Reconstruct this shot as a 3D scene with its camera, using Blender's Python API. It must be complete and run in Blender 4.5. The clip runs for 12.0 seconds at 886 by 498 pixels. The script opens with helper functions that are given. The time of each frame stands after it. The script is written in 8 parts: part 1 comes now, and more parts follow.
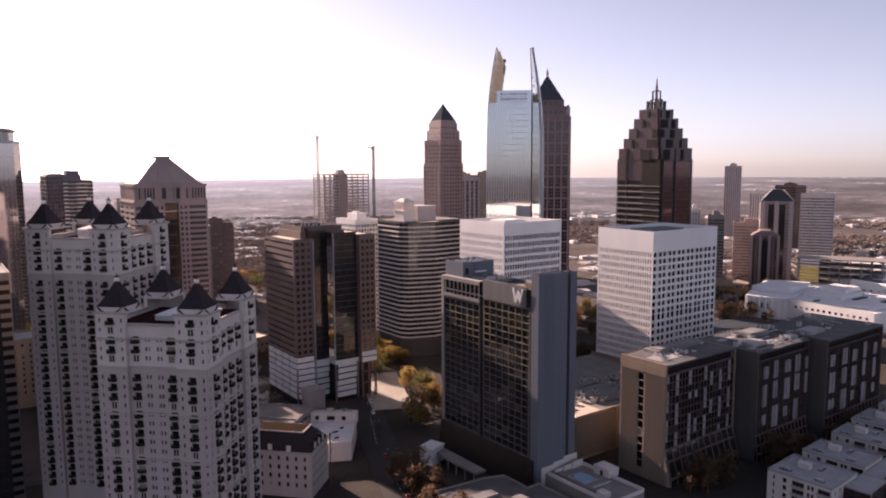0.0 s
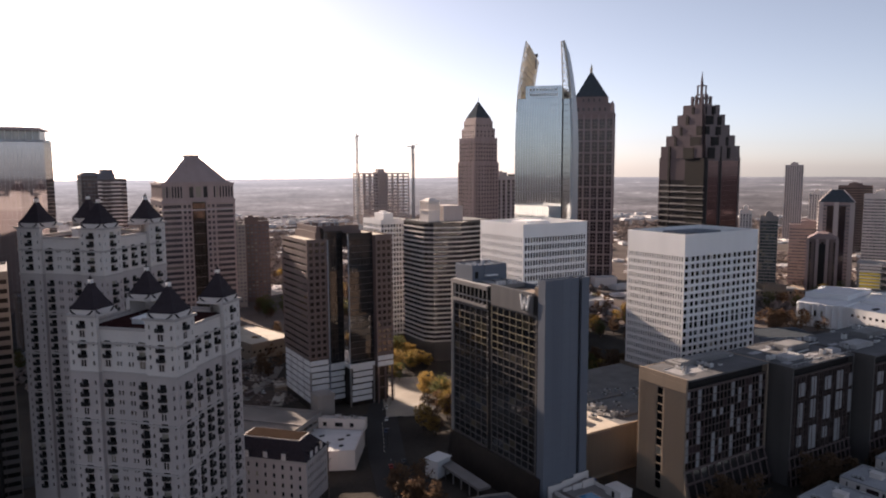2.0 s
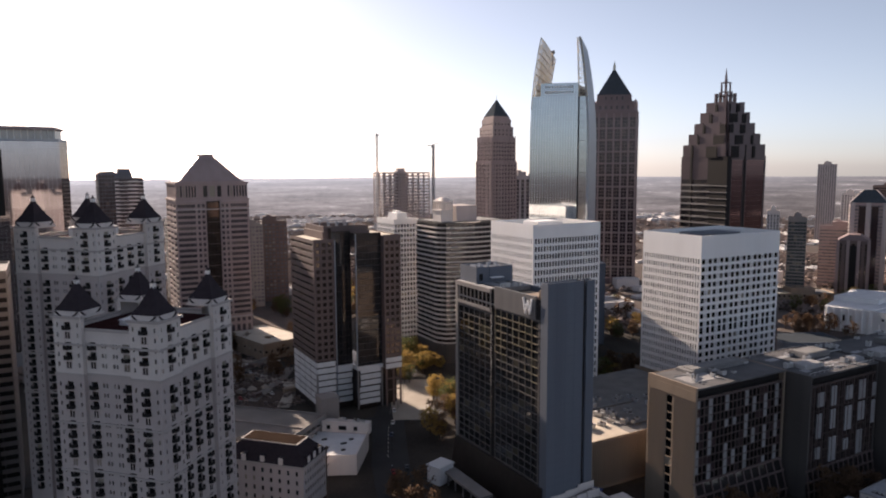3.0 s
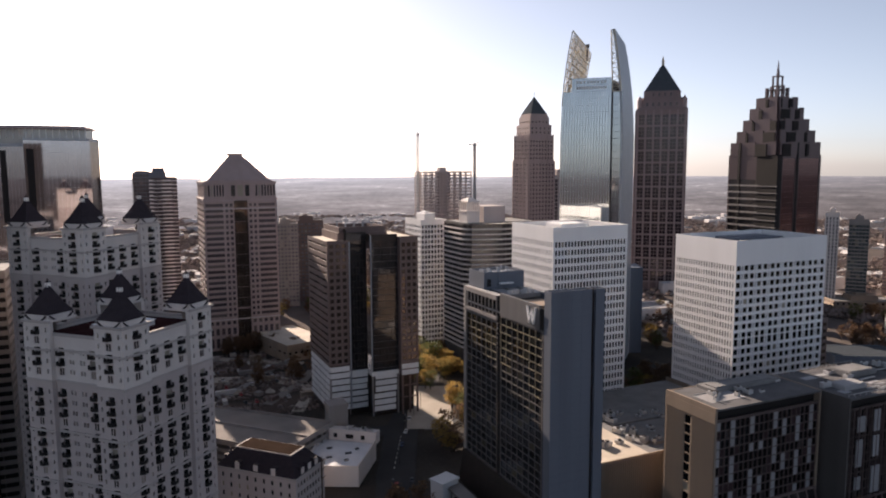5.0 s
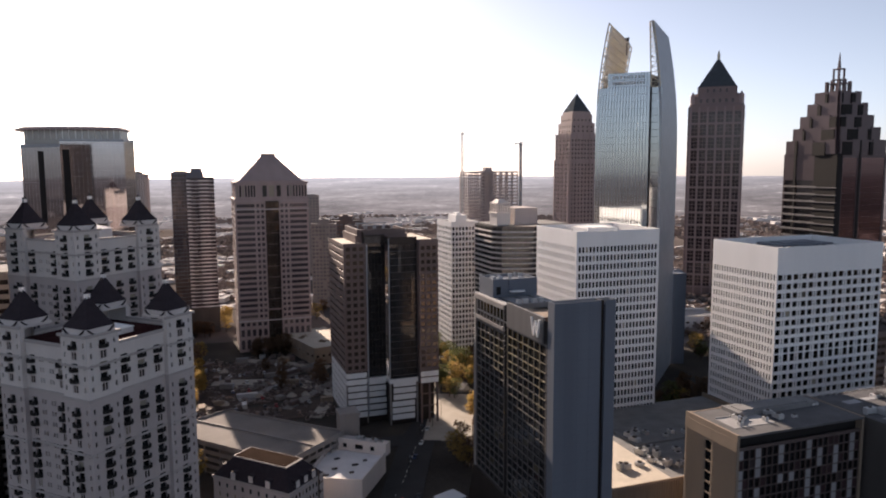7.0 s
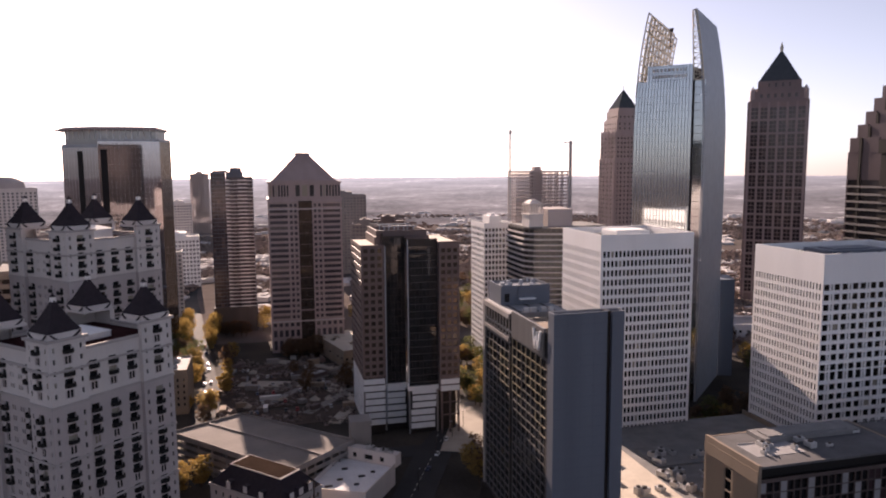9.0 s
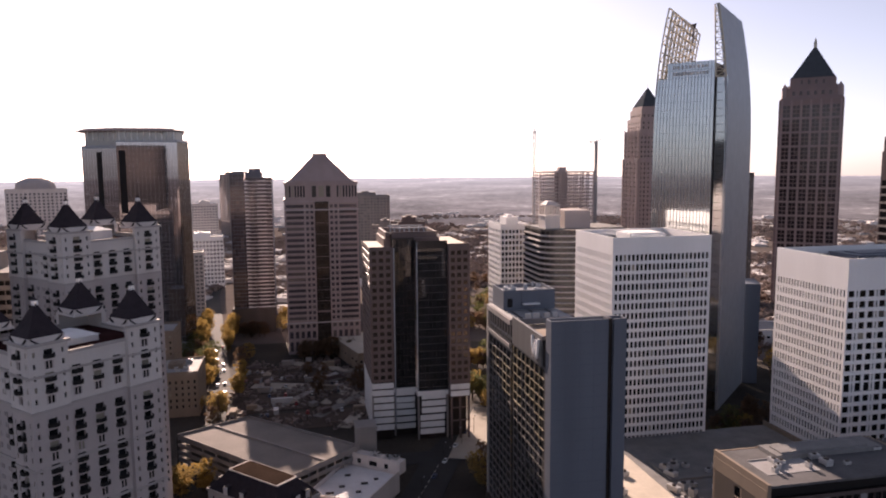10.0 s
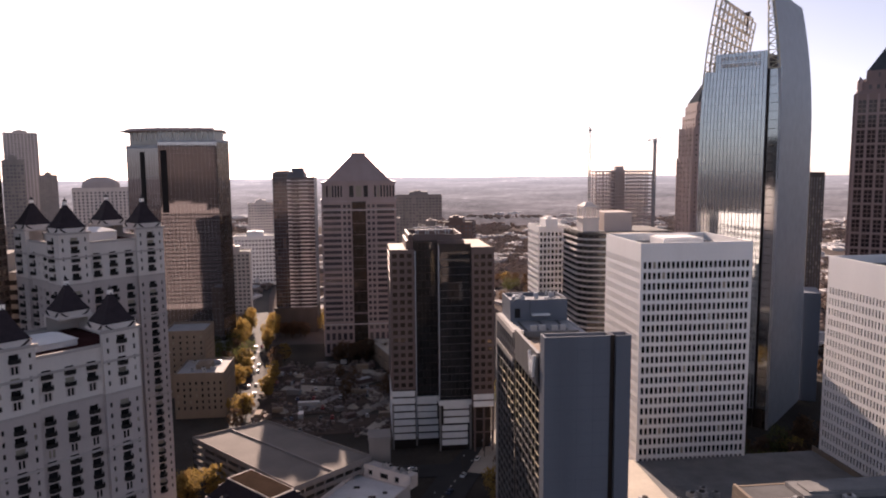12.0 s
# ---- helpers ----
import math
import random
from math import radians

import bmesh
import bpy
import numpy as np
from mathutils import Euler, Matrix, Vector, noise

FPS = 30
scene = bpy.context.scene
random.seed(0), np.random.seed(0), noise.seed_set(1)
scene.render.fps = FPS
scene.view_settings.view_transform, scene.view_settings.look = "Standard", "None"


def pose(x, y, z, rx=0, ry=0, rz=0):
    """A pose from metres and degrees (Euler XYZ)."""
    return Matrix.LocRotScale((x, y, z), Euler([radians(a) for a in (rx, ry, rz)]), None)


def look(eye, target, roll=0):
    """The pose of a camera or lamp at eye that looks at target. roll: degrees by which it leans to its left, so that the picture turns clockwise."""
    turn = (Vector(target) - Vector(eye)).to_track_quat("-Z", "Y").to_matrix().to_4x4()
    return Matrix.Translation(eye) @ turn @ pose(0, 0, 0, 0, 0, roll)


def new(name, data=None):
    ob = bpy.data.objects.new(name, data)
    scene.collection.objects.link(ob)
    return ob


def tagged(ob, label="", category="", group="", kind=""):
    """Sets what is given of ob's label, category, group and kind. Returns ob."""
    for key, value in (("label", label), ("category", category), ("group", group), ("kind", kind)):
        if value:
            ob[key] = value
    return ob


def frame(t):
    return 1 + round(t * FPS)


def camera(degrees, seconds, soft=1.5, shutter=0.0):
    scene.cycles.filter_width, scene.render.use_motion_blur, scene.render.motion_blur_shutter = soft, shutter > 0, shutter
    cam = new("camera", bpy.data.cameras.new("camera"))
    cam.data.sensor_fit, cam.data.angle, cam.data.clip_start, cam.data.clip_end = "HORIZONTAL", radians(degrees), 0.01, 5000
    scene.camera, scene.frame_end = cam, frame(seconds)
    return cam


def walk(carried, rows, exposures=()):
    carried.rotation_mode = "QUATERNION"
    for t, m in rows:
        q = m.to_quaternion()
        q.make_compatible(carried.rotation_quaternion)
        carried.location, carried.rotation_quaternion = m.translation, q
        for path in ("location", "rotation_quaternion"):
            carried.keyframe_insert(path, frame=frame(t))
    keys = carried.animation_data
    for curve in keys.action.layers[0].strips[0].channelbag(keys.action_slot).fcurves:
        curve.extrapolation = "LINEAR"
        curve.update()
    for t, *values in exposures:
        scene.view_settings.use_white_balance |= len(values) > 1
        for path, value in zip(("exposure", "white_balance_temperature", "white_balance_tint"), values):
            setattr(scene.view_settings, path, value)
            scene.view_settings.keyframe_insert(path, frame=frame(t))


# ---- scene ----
cam = camera(63.9, 12.0, soft=2.0)
METRES, EYE, TILT, LEAN, TURN = 160.0, 134.0, 0.0, 0.0, -36.1
ROWS = [
    (0.0, 0.0, 0.0, 0.0, -0.03, -6.4, 0.28),
    (0.5, 0.0337, 0.0252, -0.0009, 1.11, -6.4, 0.28),
    (1.0, 0.067, 0.0506, -0.0019, 2.25, -6.41, 0.27),
    (1.5, 0.0999, 0.0762, -0.0023, 3.41, -6.42, 0.27),
    (2.0, 0.1322, 0.1024, -0.0031, 4.58, -6.43, 0.27),
    (2.5, 0.1642, 0.1296, -0.004, 5.75, -6.44, 0.28),
    (3.0, 0.1949, 0.1574, -0.0046, 6.91, -6.46, 0.27),
    (5.0, 0.3125, 0.2757, -0.0051, 11.62, -6.5, 0.25),
    (5.5, 0.3401, 0.3069, -0.0042, 12.82, -6.49, 0.27),
    (6.0, 0.3669, 0.3385, -0.0033, 14.06, -6.51, 0.27),
    (6.5, 0.3933, 0.3701, -0.0029, 15.34, -6.52, 0.27),
    (7.0, 0.4189, 0.4025, -0.0033, 16.62, -6.51, 0.29),
    (9.0, 0.5162, 0.5378, -0.0063, 21.84, -6.5, 0.36),
    (9.5, 0.5383, 0.573, -0.006, 23.16, -6.49, 0.39),
    (10.0, 0.5603, 0.6083, -0.0061, 24.45, -6.46, 0.43),
    (10.5, 0.5811, 0.6441, -0.006, 25.79, -6.47, 0.42),
    (11.0, 0.6005, 0.6814, -0.0058, 27.18, -6.5, 0.44),
    (11.5, 0.6208, 0.7178, -0.0058, 28.6, -6.5, 0.43),
    (12.0, 0.6391, 0.7555, -0.0054, 30.09, -6.49, 0.45),
]
LIGHT = [(0.0, 1.38, 7000, 38), (0.6, 1.48, 7100, 42), (1.6, 1.27, 6900, 28), (2.5, 1.17, 6650, 21), (7.2, 1.19, 6650, 21), (9.0, 1.24, 6900, 32), (12.0, 1.22, 6900, 31)]
walk(cam, [(t, pose(0, 0, EYE, TILT, LEAN, TURN) @ pose(METRES * x, METRES * y, METRES * z, 90 + pitch, roll, yaw)) for t, x, y, z, yaw, pitch, roll in ROWS], LIGHT)

# ---- daylight: low winter sun ahead of the camera, clear sky ----
SUN_EL, SUN_AZ = radians(20.0), radians(-5.6)          # azimuth from +y towards +x
world = bpy.data.worlds.new("sky")
scene.world = world
world.use_nodes = True
wn = world.node_tree.nodes
sky = wn.new("ShaderNodeTexSky")
sky.sky_type = "NISHITA"
sky.sun_disc = False
sky.sun_elevation, sky.sun_rotation = SUN_EL, SUN_AZ
sky.altitude, sky.air_density, sky.dust_density, sky.ozone_density = 300.0, 0.6, 0.9, 1.4
wn["Background"].inputs["Strength"].default_value = 0.065
soften = wn.new("ShaderNodeHueSaturation")          # thin high haze pales the blue
soften.inputs["Hue"].default_value, soften.inputs["Saturation"].default_value = 0.485, 0.66
world.node_tree.links.new(sky.outputs[0], soften.inputs["Color"])
world.node_tree.links.new(soften.outputs[0], wn["Background"].inputs["Color"])

sun = new("sun", bpy.data.lights.new("sun", "SUN"))
sun.data.energy, sun.data.angle, sun.data.color = 5.0, radians(0.5), (1.0, 0.86, 0.68)
sun_way = Vector((math.sin(SUN_AZ) * math.cos(SUN_EL), math.cos(SUN_AZ) * math.cos(SUN_EL), math.sin(SUN_EL)))
sun.matrix_world = look(sun_way * 900, (0, 0, 0))


# ---- materials ----
def surface(name, col, rough=0.8, var=0.16, scale=0.12, fine=2.5, bump=0.15, metal=0.0, streak=False, per_object=0.0, island=0.0, spec=0.22, leaf=0.0):
    """A procedural surface: a base colour varied at two scales, with fine relief; leaf lets light through from behind."""
    m = bpy.data.materials.new(name)
    m.use_nodes = True
    n, l = m.node_tree.nodes, m.node_tree.links
    b = n["Principled BSDF"]
    geo = n.new("ShaderNodeNewGeometry")
    vec = geo.outputs["Position"]
    if streak:
        mp = n.new("ShaderNodeMapping")
        mp.inputs["Scale"].default_value = (1.0, 1.0, 0.09)
        l.new(vec, mp.inputs[0])
        svec = mp.outputs[0]
    else:
        svec = vec
    a, f = n.new("ShaderNodeTexNoise"), n.new("ShaderNodeTexNoise")
    a.inputs["Scale"].default_value, f.inputs["Scale"].default_value = scale, fine
    a.inputs["Detail"].default_value, f.inputs["Detail"].default_value = 5.0, 3.0
    l.new(svec, a.inputs["Vector"])
    l.new(vec, f.inputs["Vector"])
    add = n.new("ShaderNodeMath")
    add.operation = "MULTIPLY_ADD"
    l.new(f.outputs[0], add.inputs[0])
    add.inputs[1].default_value = 0.4
    l.new(a.outputs[0], add.inputs[2])
    fac = add.outputs[0]
    if per_object or island:
        src = n.new("ShaderNodeObjectInfo").outputs["Random"] if per_object else geo.outputs["Random Per Island"]
        ad2 = n.new("ShaderNodeMath")
        ad2.operation = "MULTIPLY_ADD"
        l.new(src, ad2.inputs[0])
        ad2.inputs[1].default_value = per_object or island
        l.new(fac, ad2.inputs[2])
        fac = ad2.outputs[0]
    ramp = n.new("ShaderNodeValToRGB")
    ramp.color_ramp.elements[0].position, ramp.color_ramp.elements[1].position = 0.35, 1.0 + (per_object or island)
    lo, hi = [max(0.0, c * (1 - var)) for c in col], [min(1.0, c * (1 + var)) for c in col]
    ramp.color_ramp.elements[0].color, ramp.color_ramp.elements[1].color = (*lo, 1), (*hi, 1)
    l.new(fac, ramp.inputs[0])
    l.new(ramp.outputs[0], b.inputs["Base Color"])
    b.inputs["Roughness"].default_value, b.inputs["Metallic"].default_value = rough, metal
    b.inputs["Specular IOR Level"].default_value = spec
    if bump:
        bp = n.new("ShaderNodeBump")
        bp.inputs["Strength"].default_value, bp.inputs["Distance"].default_value = bump, 0.08
        l.new(f.outputs[0], bp.inputs["Height"])
        l.new(bp.outputs[0], b.inputs["Normal"])
    if leaf:
        tr, mx = n.new("ShaderNodeBsdfTranslucent"), n.new("ShaderNodeMixShader")
        l.new(ramp.outputs[0], tr.inputs["Color"])
        mx.inputs[0].default_value = leaf
        l.new(b.outputs[0], mx.inputs[1])
        l.new(tr.outputs[0], mx.inputs[2])
        l.new(mx.outputs[0], n["Material Output"].inputs["Surface"])
    return m


def glazing(name, col, rough=0.06, metal=0.0, lit=(0.3, 0.27, 0.22), share=0.12, wave=0.004, spec=0.6, spread=0.28):
    """Window glass seen from outside: dark, glossy, slightly wavy; a share of the panes has blinds drawn behind it."""
    m = bpy.data.materials.new(name)
    m.use_nodes = True
    n, l = m.node_tree.nodes, m.node_tree.links
    b = n["Principled BSDF"]
    info, geo = n.new("ShaderNodeObjectInfo"), n.new("ShaderNodeNewGeometry")
    mixr = n.new("ShaderNodeMath")
    mixr.operation = "ADD"
    l.new(info.outputs["Random"], mixr.inputs[0])
    l.new(geo.outputs["Random Per Island"], mixr.inputs[1])
    fr = n.new("ShaderNodeMath")
    fr.operation = "FRACT"
    l.new(mixr.outputs[0], fr.inputs[0])
    ramp = n.new("ShaderNodeValToRGB")
    ramp.color_ramp.interpolation = "LINEAR"
    ramp.color_ramp.elements[0].position, ramp.color_ramp.elements[0].color = 0.0, (*[c * (1 - spread) for c in col], 1)
    ramp.color_ramp.elements[1].position, ramp.color_ramp.elements[1].color = 1.0 - share, (*[min(1, c * (1 + spread)) for c in col], 1)
    if share:
        e = ramp.color_ramp.elements.new(1.0 - share * 0.8)
        e.color = (*lit, 1)
    l.new(fr.outputs[0], ramp.inputs[0])
    l.new(ramp.outputs[0], b.inputs["Base Color"])
    b.inputs["Roughness"].default_value, b.inputs["Metallic"].default_value = rough, metal
    b.inputs["Specular IOR Level"].default_value = spec
    nz = n.new("ShaderNodeTexNoise")
    nz.inputs["Scale"].default_value = 0.35
    l.new(geo.outputs["Position"], nz.inputs["Vector"])
    bp = n.new("ShaderNodeBump")
    bp.inputs["Strength"].default_value, bp.inputs["Distance"].default_value = 0.25, wave * 10
    l.new(nz.outputs[0], bp.inputs["Height"])
    l.new(bp.outputs[0], b.inputs["Normal"])
    return m


M_WHITE = surface("white_precast", (0.78, 0.77, 0.76), 0.75, 0.08, 0.08, 1.5, 0.1, streak=True)
M_CREAM = surface("cream_stucco", (0.60, 0.55, 0.52), 0.85, 0.12, 0.10, 1.8, 0.15, streak=True)
M_TRIM = surface("stucco_moulding", (0.40, 0.36, 0.34), 0.85, 0.12, 0.2, 2.0, 0.1)
M_SLATE = surface("slate_roof", (0.026, 0.019, 0.023), 0.8, 0.35, 0.6, 3.0, 0.5, island=0.3)
M_RAIL = surface("black_iron_rail", (0.018, 0.016, 0.016), 0.7, 0.2, 1.0, 6.0, 0.0, spec=0.15)
M_GRID = surface("dull_bronze_window_grid", (0.105, 0.096, 0.092), 0.75, 0.2, 0.5, 3.0, 0.0, spec=0.2)
M_BLUEGREY = surface("blue_grey_panel", (0.125, 0.14, 0.168), 0.55, 0.12, 0.12, 2.0, 0.1, streak=True)
M_JOINT = surface("panel_joint_seal", (0.10, 0.112, 0.135), 0.7, 0.1, 0.2, 2.0, 0.0)
M_STEELGREY = surface("grey_metal_panel", (0.30, 0.32, 0.35), 0.45, 0.14, 0.2, 2.0, 0.05, metal=0.3)
M_DARKMETAL = surface("dark_bronze_metal", (0.045, 0.036, 0.032), 0.4, 0.2, 0.3, 2.0, 0.05, metal=0.5)
M_GOLDFRAME = surface("pale_bronze_frame", (0.42, 0.36, 0.25), 0.4, 0.15, 0.5, 2.0, 0.0, metal=0.4)
M_BROWN = surface("brown_granite", (0.145, 0.106, 0.098), 0.6, 0.16, 0.1, 2.2, 0.1, streak=True)
M_ROSE = surface("rose_granite", (0.33, 0.255, 0.245), 0.6, 0.14, 0.12, 2.5, 0.1, streak=True)
M_ROSE_DK = surface("red_granite", (0.215, 0.158, 0.152), 0.55, 0.14, 0.12, 2.5, 0.1, streak=True)
M_COPPER = surface("polished_maroon_granite", (0.092, 0.07, 0.074), 0.3, 0.12, 0.1, 2.0, 0.03, metal=0.5, streak=True)
M_MULLION = surface("weathered_brown_concrete", (0.085, 0.064, 0.06), 0.85, 0.2, 0.2, 2.0, 0.2, streak=True)
M_DARKCONC = surface("dark_weathered_concrete", (0.085, 0.077, 0.073), 0.9, 0.2, 0.12, 1.8, 0.2, streak=True)
M_SIGNMETAL = surface("brushed_sign_metal", (0.15, 0.145, 0.145), 0.5, 0.15, 0.3, 2.5, 0.05, metal=0.2, streak=True)
# white infill panels, greyed in the base colour for the shade they stand in
M_PANELSHADED = surface("shade_greyed_panel", (0.21, 0.205, 0.21), 0.6, 0.2, 0.3, 2.0, 0.05, per_object=0.6)
M_DARKROOF = surface("dark_gravel_roof", (0.105, 0.103, 0.106), 0.95, 0.35, 0.12, 1.2, 0.4)
M_BRIGHTROOF = surface("white_coated_roof", (0.62, 0.62, 0.63), 0.85, 0.14, 0.2, 1.0, 0.2)
M_WHITEROOF = surface("bright_roof_membrane", (0.33, 0.33, 0.34), 0.85, 0.2, 0.15, 1.0, 0.2)
M_TAN = surface("tan_concrete", (0.25, 0.195, 0.15), 0.9, 0.14, 0.15, 2.0, 0.25, streak=True)
M_CONC = surface("grey_concrete", (0.24, 0.22, 0.21), 0.9, 0.18, 0.12, 1.8, 0.25, streak=True)
M_DECK = surface("parking_deck_concrete", (0.2, 0.18, 0.165), 0.95, 0.2, 0.08, 1.2, 0.2)
M_ROOF = surface("white_roof_membrane", (0.31, 0.305, 0.305), 0.8, 0.2, 0.1, 0.9, 0.2)
M_STONE = surface("grey_pink_stone", (0.44, 0.385, 0.37), 0.85, 0.12, 0.10, 1.8, 0.15, streak=True)
M_BROWNROOF = surface("brown_felt_roof", (0.04, 0.028, 0.022), 0.95, 0.25, 0.2, 1.5, 0.3, spec=0.0)
M_ROOFGREY = surface("grey_gravel_roof", (0.19, 0.187, 0.185), 0.95, 0.25, 0.15, 1.5, 0.4)
M_ROOFTAN = surface("cream_roof_membrane", (0.52, 0.46, 0.38), 0.85, 0.15, 0.1, 0.8, 0.2)
M_TERRACOTTA = surface("red_clay_roof", (0.045, 0.02, 0.02), 0.95, 0.3, 0.4, 4.0, 0.4, spec=0.0)
M_GREENROOF = surface("patina_lead_roof", (0.065, 0.075, 0.085), 0.9, 0.2, 0.3, 2.0, 0.1, spec=0.0)
M_PANELWHITE = surface("white_infill_panel", (0.62, 0.62, 0.62), 0.6, 0.12, 0.3, 2.0, 0.05, per_object=0.4)
M_MAROON = surface("maroon_panel", (0.035, 0.018, 0.021), 0.5, 0.2, 0.4, 2.0, 0.0)
M_MECH = surface("galvanised_plant", (0.42, 0.42, 0.42), 0.5, 0.2, 0.5, 3.0, 0.1, metal=0.4, per_object=0.4)
M_ASPHALT = surface("asphalt", (0.042, 0.040, 0.040), 0.9, 0.3, 0.06, 1.2, 0.3)
M_PAVE = surface("pale_paving", (0.36, 0.32, 0.27), 0.9, 0.2, 0.1, 1.5, 0.2)
M_LINE = surface("road_paint", (0.55, 0.53, 0.48), 0.8, 0.2, 0.8, 3.0, 0.0)
M_BARK = surface("bark", (0.09, 0.065, 0.05), 0.95, 0.3, 0.8, 6.0, 0.6)
M_LEAF_GOLD = surface("golden_leaves", (0.25, 0.17, 0.055), 0.75, 0.45, 0.25, 2.0, 0.0, island=0.8, leaf=0.5)
M_LEAF_GREEN = surface("olive_leaves", (0.075, 0.08, 0.03), 0.75, 0.45, 0.25, 2.0, 0.0, island=0.8, leaf=0.5)
M_LEAF_RUST = surface("rust_leaves", (0.105, 0.065, 0.04), 0.8, 0.45, 0.25, 2.0, 0.0, island=0.8, leaf=0.5)
# woods brown, paled in the base colour to stand in for haze
M_WOODS = surface("hazed_winter_woods", (0.25, 0.208, 0.19), 0.95, 0.42, 0.008, 0.1, 0.0, island=0.6, spec=0.0, leaf=0.5)
M_LATTICE = surface("cream_painted_steel", (0.55, 0.50, 0.40), 0.5, 0.12, 0.5, 2.0, 0.0)
M_CRANE = surface("pale_crane_paint", (0.27, 0.27, 0.28), 0.5, 0.1, 0.5, 2.0, 0.0)
M_WATER = surface("pool_water", (0.05, 0.22, 0.36), 0.05, 0.1, 0.3, 1.0, 0.2)
M_YELLOW = surface("yellow_hoarding", (0.62, 0.46, 0.05), 0.7, 0.15, 0.4, 2.0, 0.0)
M_RED = surface("red_canvas", (0.30, 0.05, 0.04), 0.8, 0.2, 0.5, 2.0, 0.0)
M_BLUE = surface("blue_canopy", (0.04, 0.07, 0.2), 0.6, 0.2, 0.5, 2.0, 0.0)

G_DARK = glazing("dark_window_glass", (0.018, 0.018, 0.02))
G_PLAIN = glazing("office_window_glass", (0.006, 0.006, 0.007), 0.2, share=0.03, spec=0.18)
G_EVEN = glazing("even_dark_glass", (0.03, 0.026, 0.026), 0.08, 0.2, share=0.0)
G_COPPER = glazing("wine_tinted_mirror_glass", (0.10, 0.06, 0.066), 0.06, 0.75, share=0.0, wave=0.0015, spread=0.12)
G_SLATE = glazing("slate_blue_glass", (0.17, 0.17, 0.185), 0.12, 0.15, share=0.1, lit=(0.3, 0.29, 0.28), spread=0.25)
G_WINE = glazing("wine_dark_glass", (0.035, 0.024, 0.026), 0.1, 0.2, share=0.1, lit=(0.12, 0.09, 0.085))
G_MAUVE = glazing("mauve_grey_glass", (0.085, 0.07, 0.075), 0.1, 0.2, share=0.12, lit=(0.17, 0.14, 0.13))
G_PITCH = glazing("unlit_window_glass", (0.008, 0.007, 0.008), 0.2, share=0.05, lit=(0.05, 0.04, 0.04), spec=0.25)
G_BRONZE = glazing("bronze_glass", (0.10, 0.075, 0.06), 0.05, 0.55, share=0.0)
G_BLACK = glazing("black_mirror_glass", (0.05, 0.048, 0.05), 0.04, 0.5, share=0.0, wave=0.0015)
G_BLUE = glazing("blue_mirror_glass", (0.47, 0.50, 0.51), 0.06, 0.9, share=0.0, wave=0.0002, spread=0.06)
G_GREY = glazing("grey_mirror_glass", (0.3, 0.282, 0.3), 0.04, 0.9, share=0.0, wave=0.00012, spread=0.05)
G_HOTEL = glazing("hotel_window_glass", (0.022, 0.022, 0.024), 0.07, 0.15, lit=(0.10, 0.085, 0.06), share=0.08)
G_GREEN = glazing("green_tinted_glass", (0.10, 0.12, 0.12), 0.08, 0.4, share=0.1)


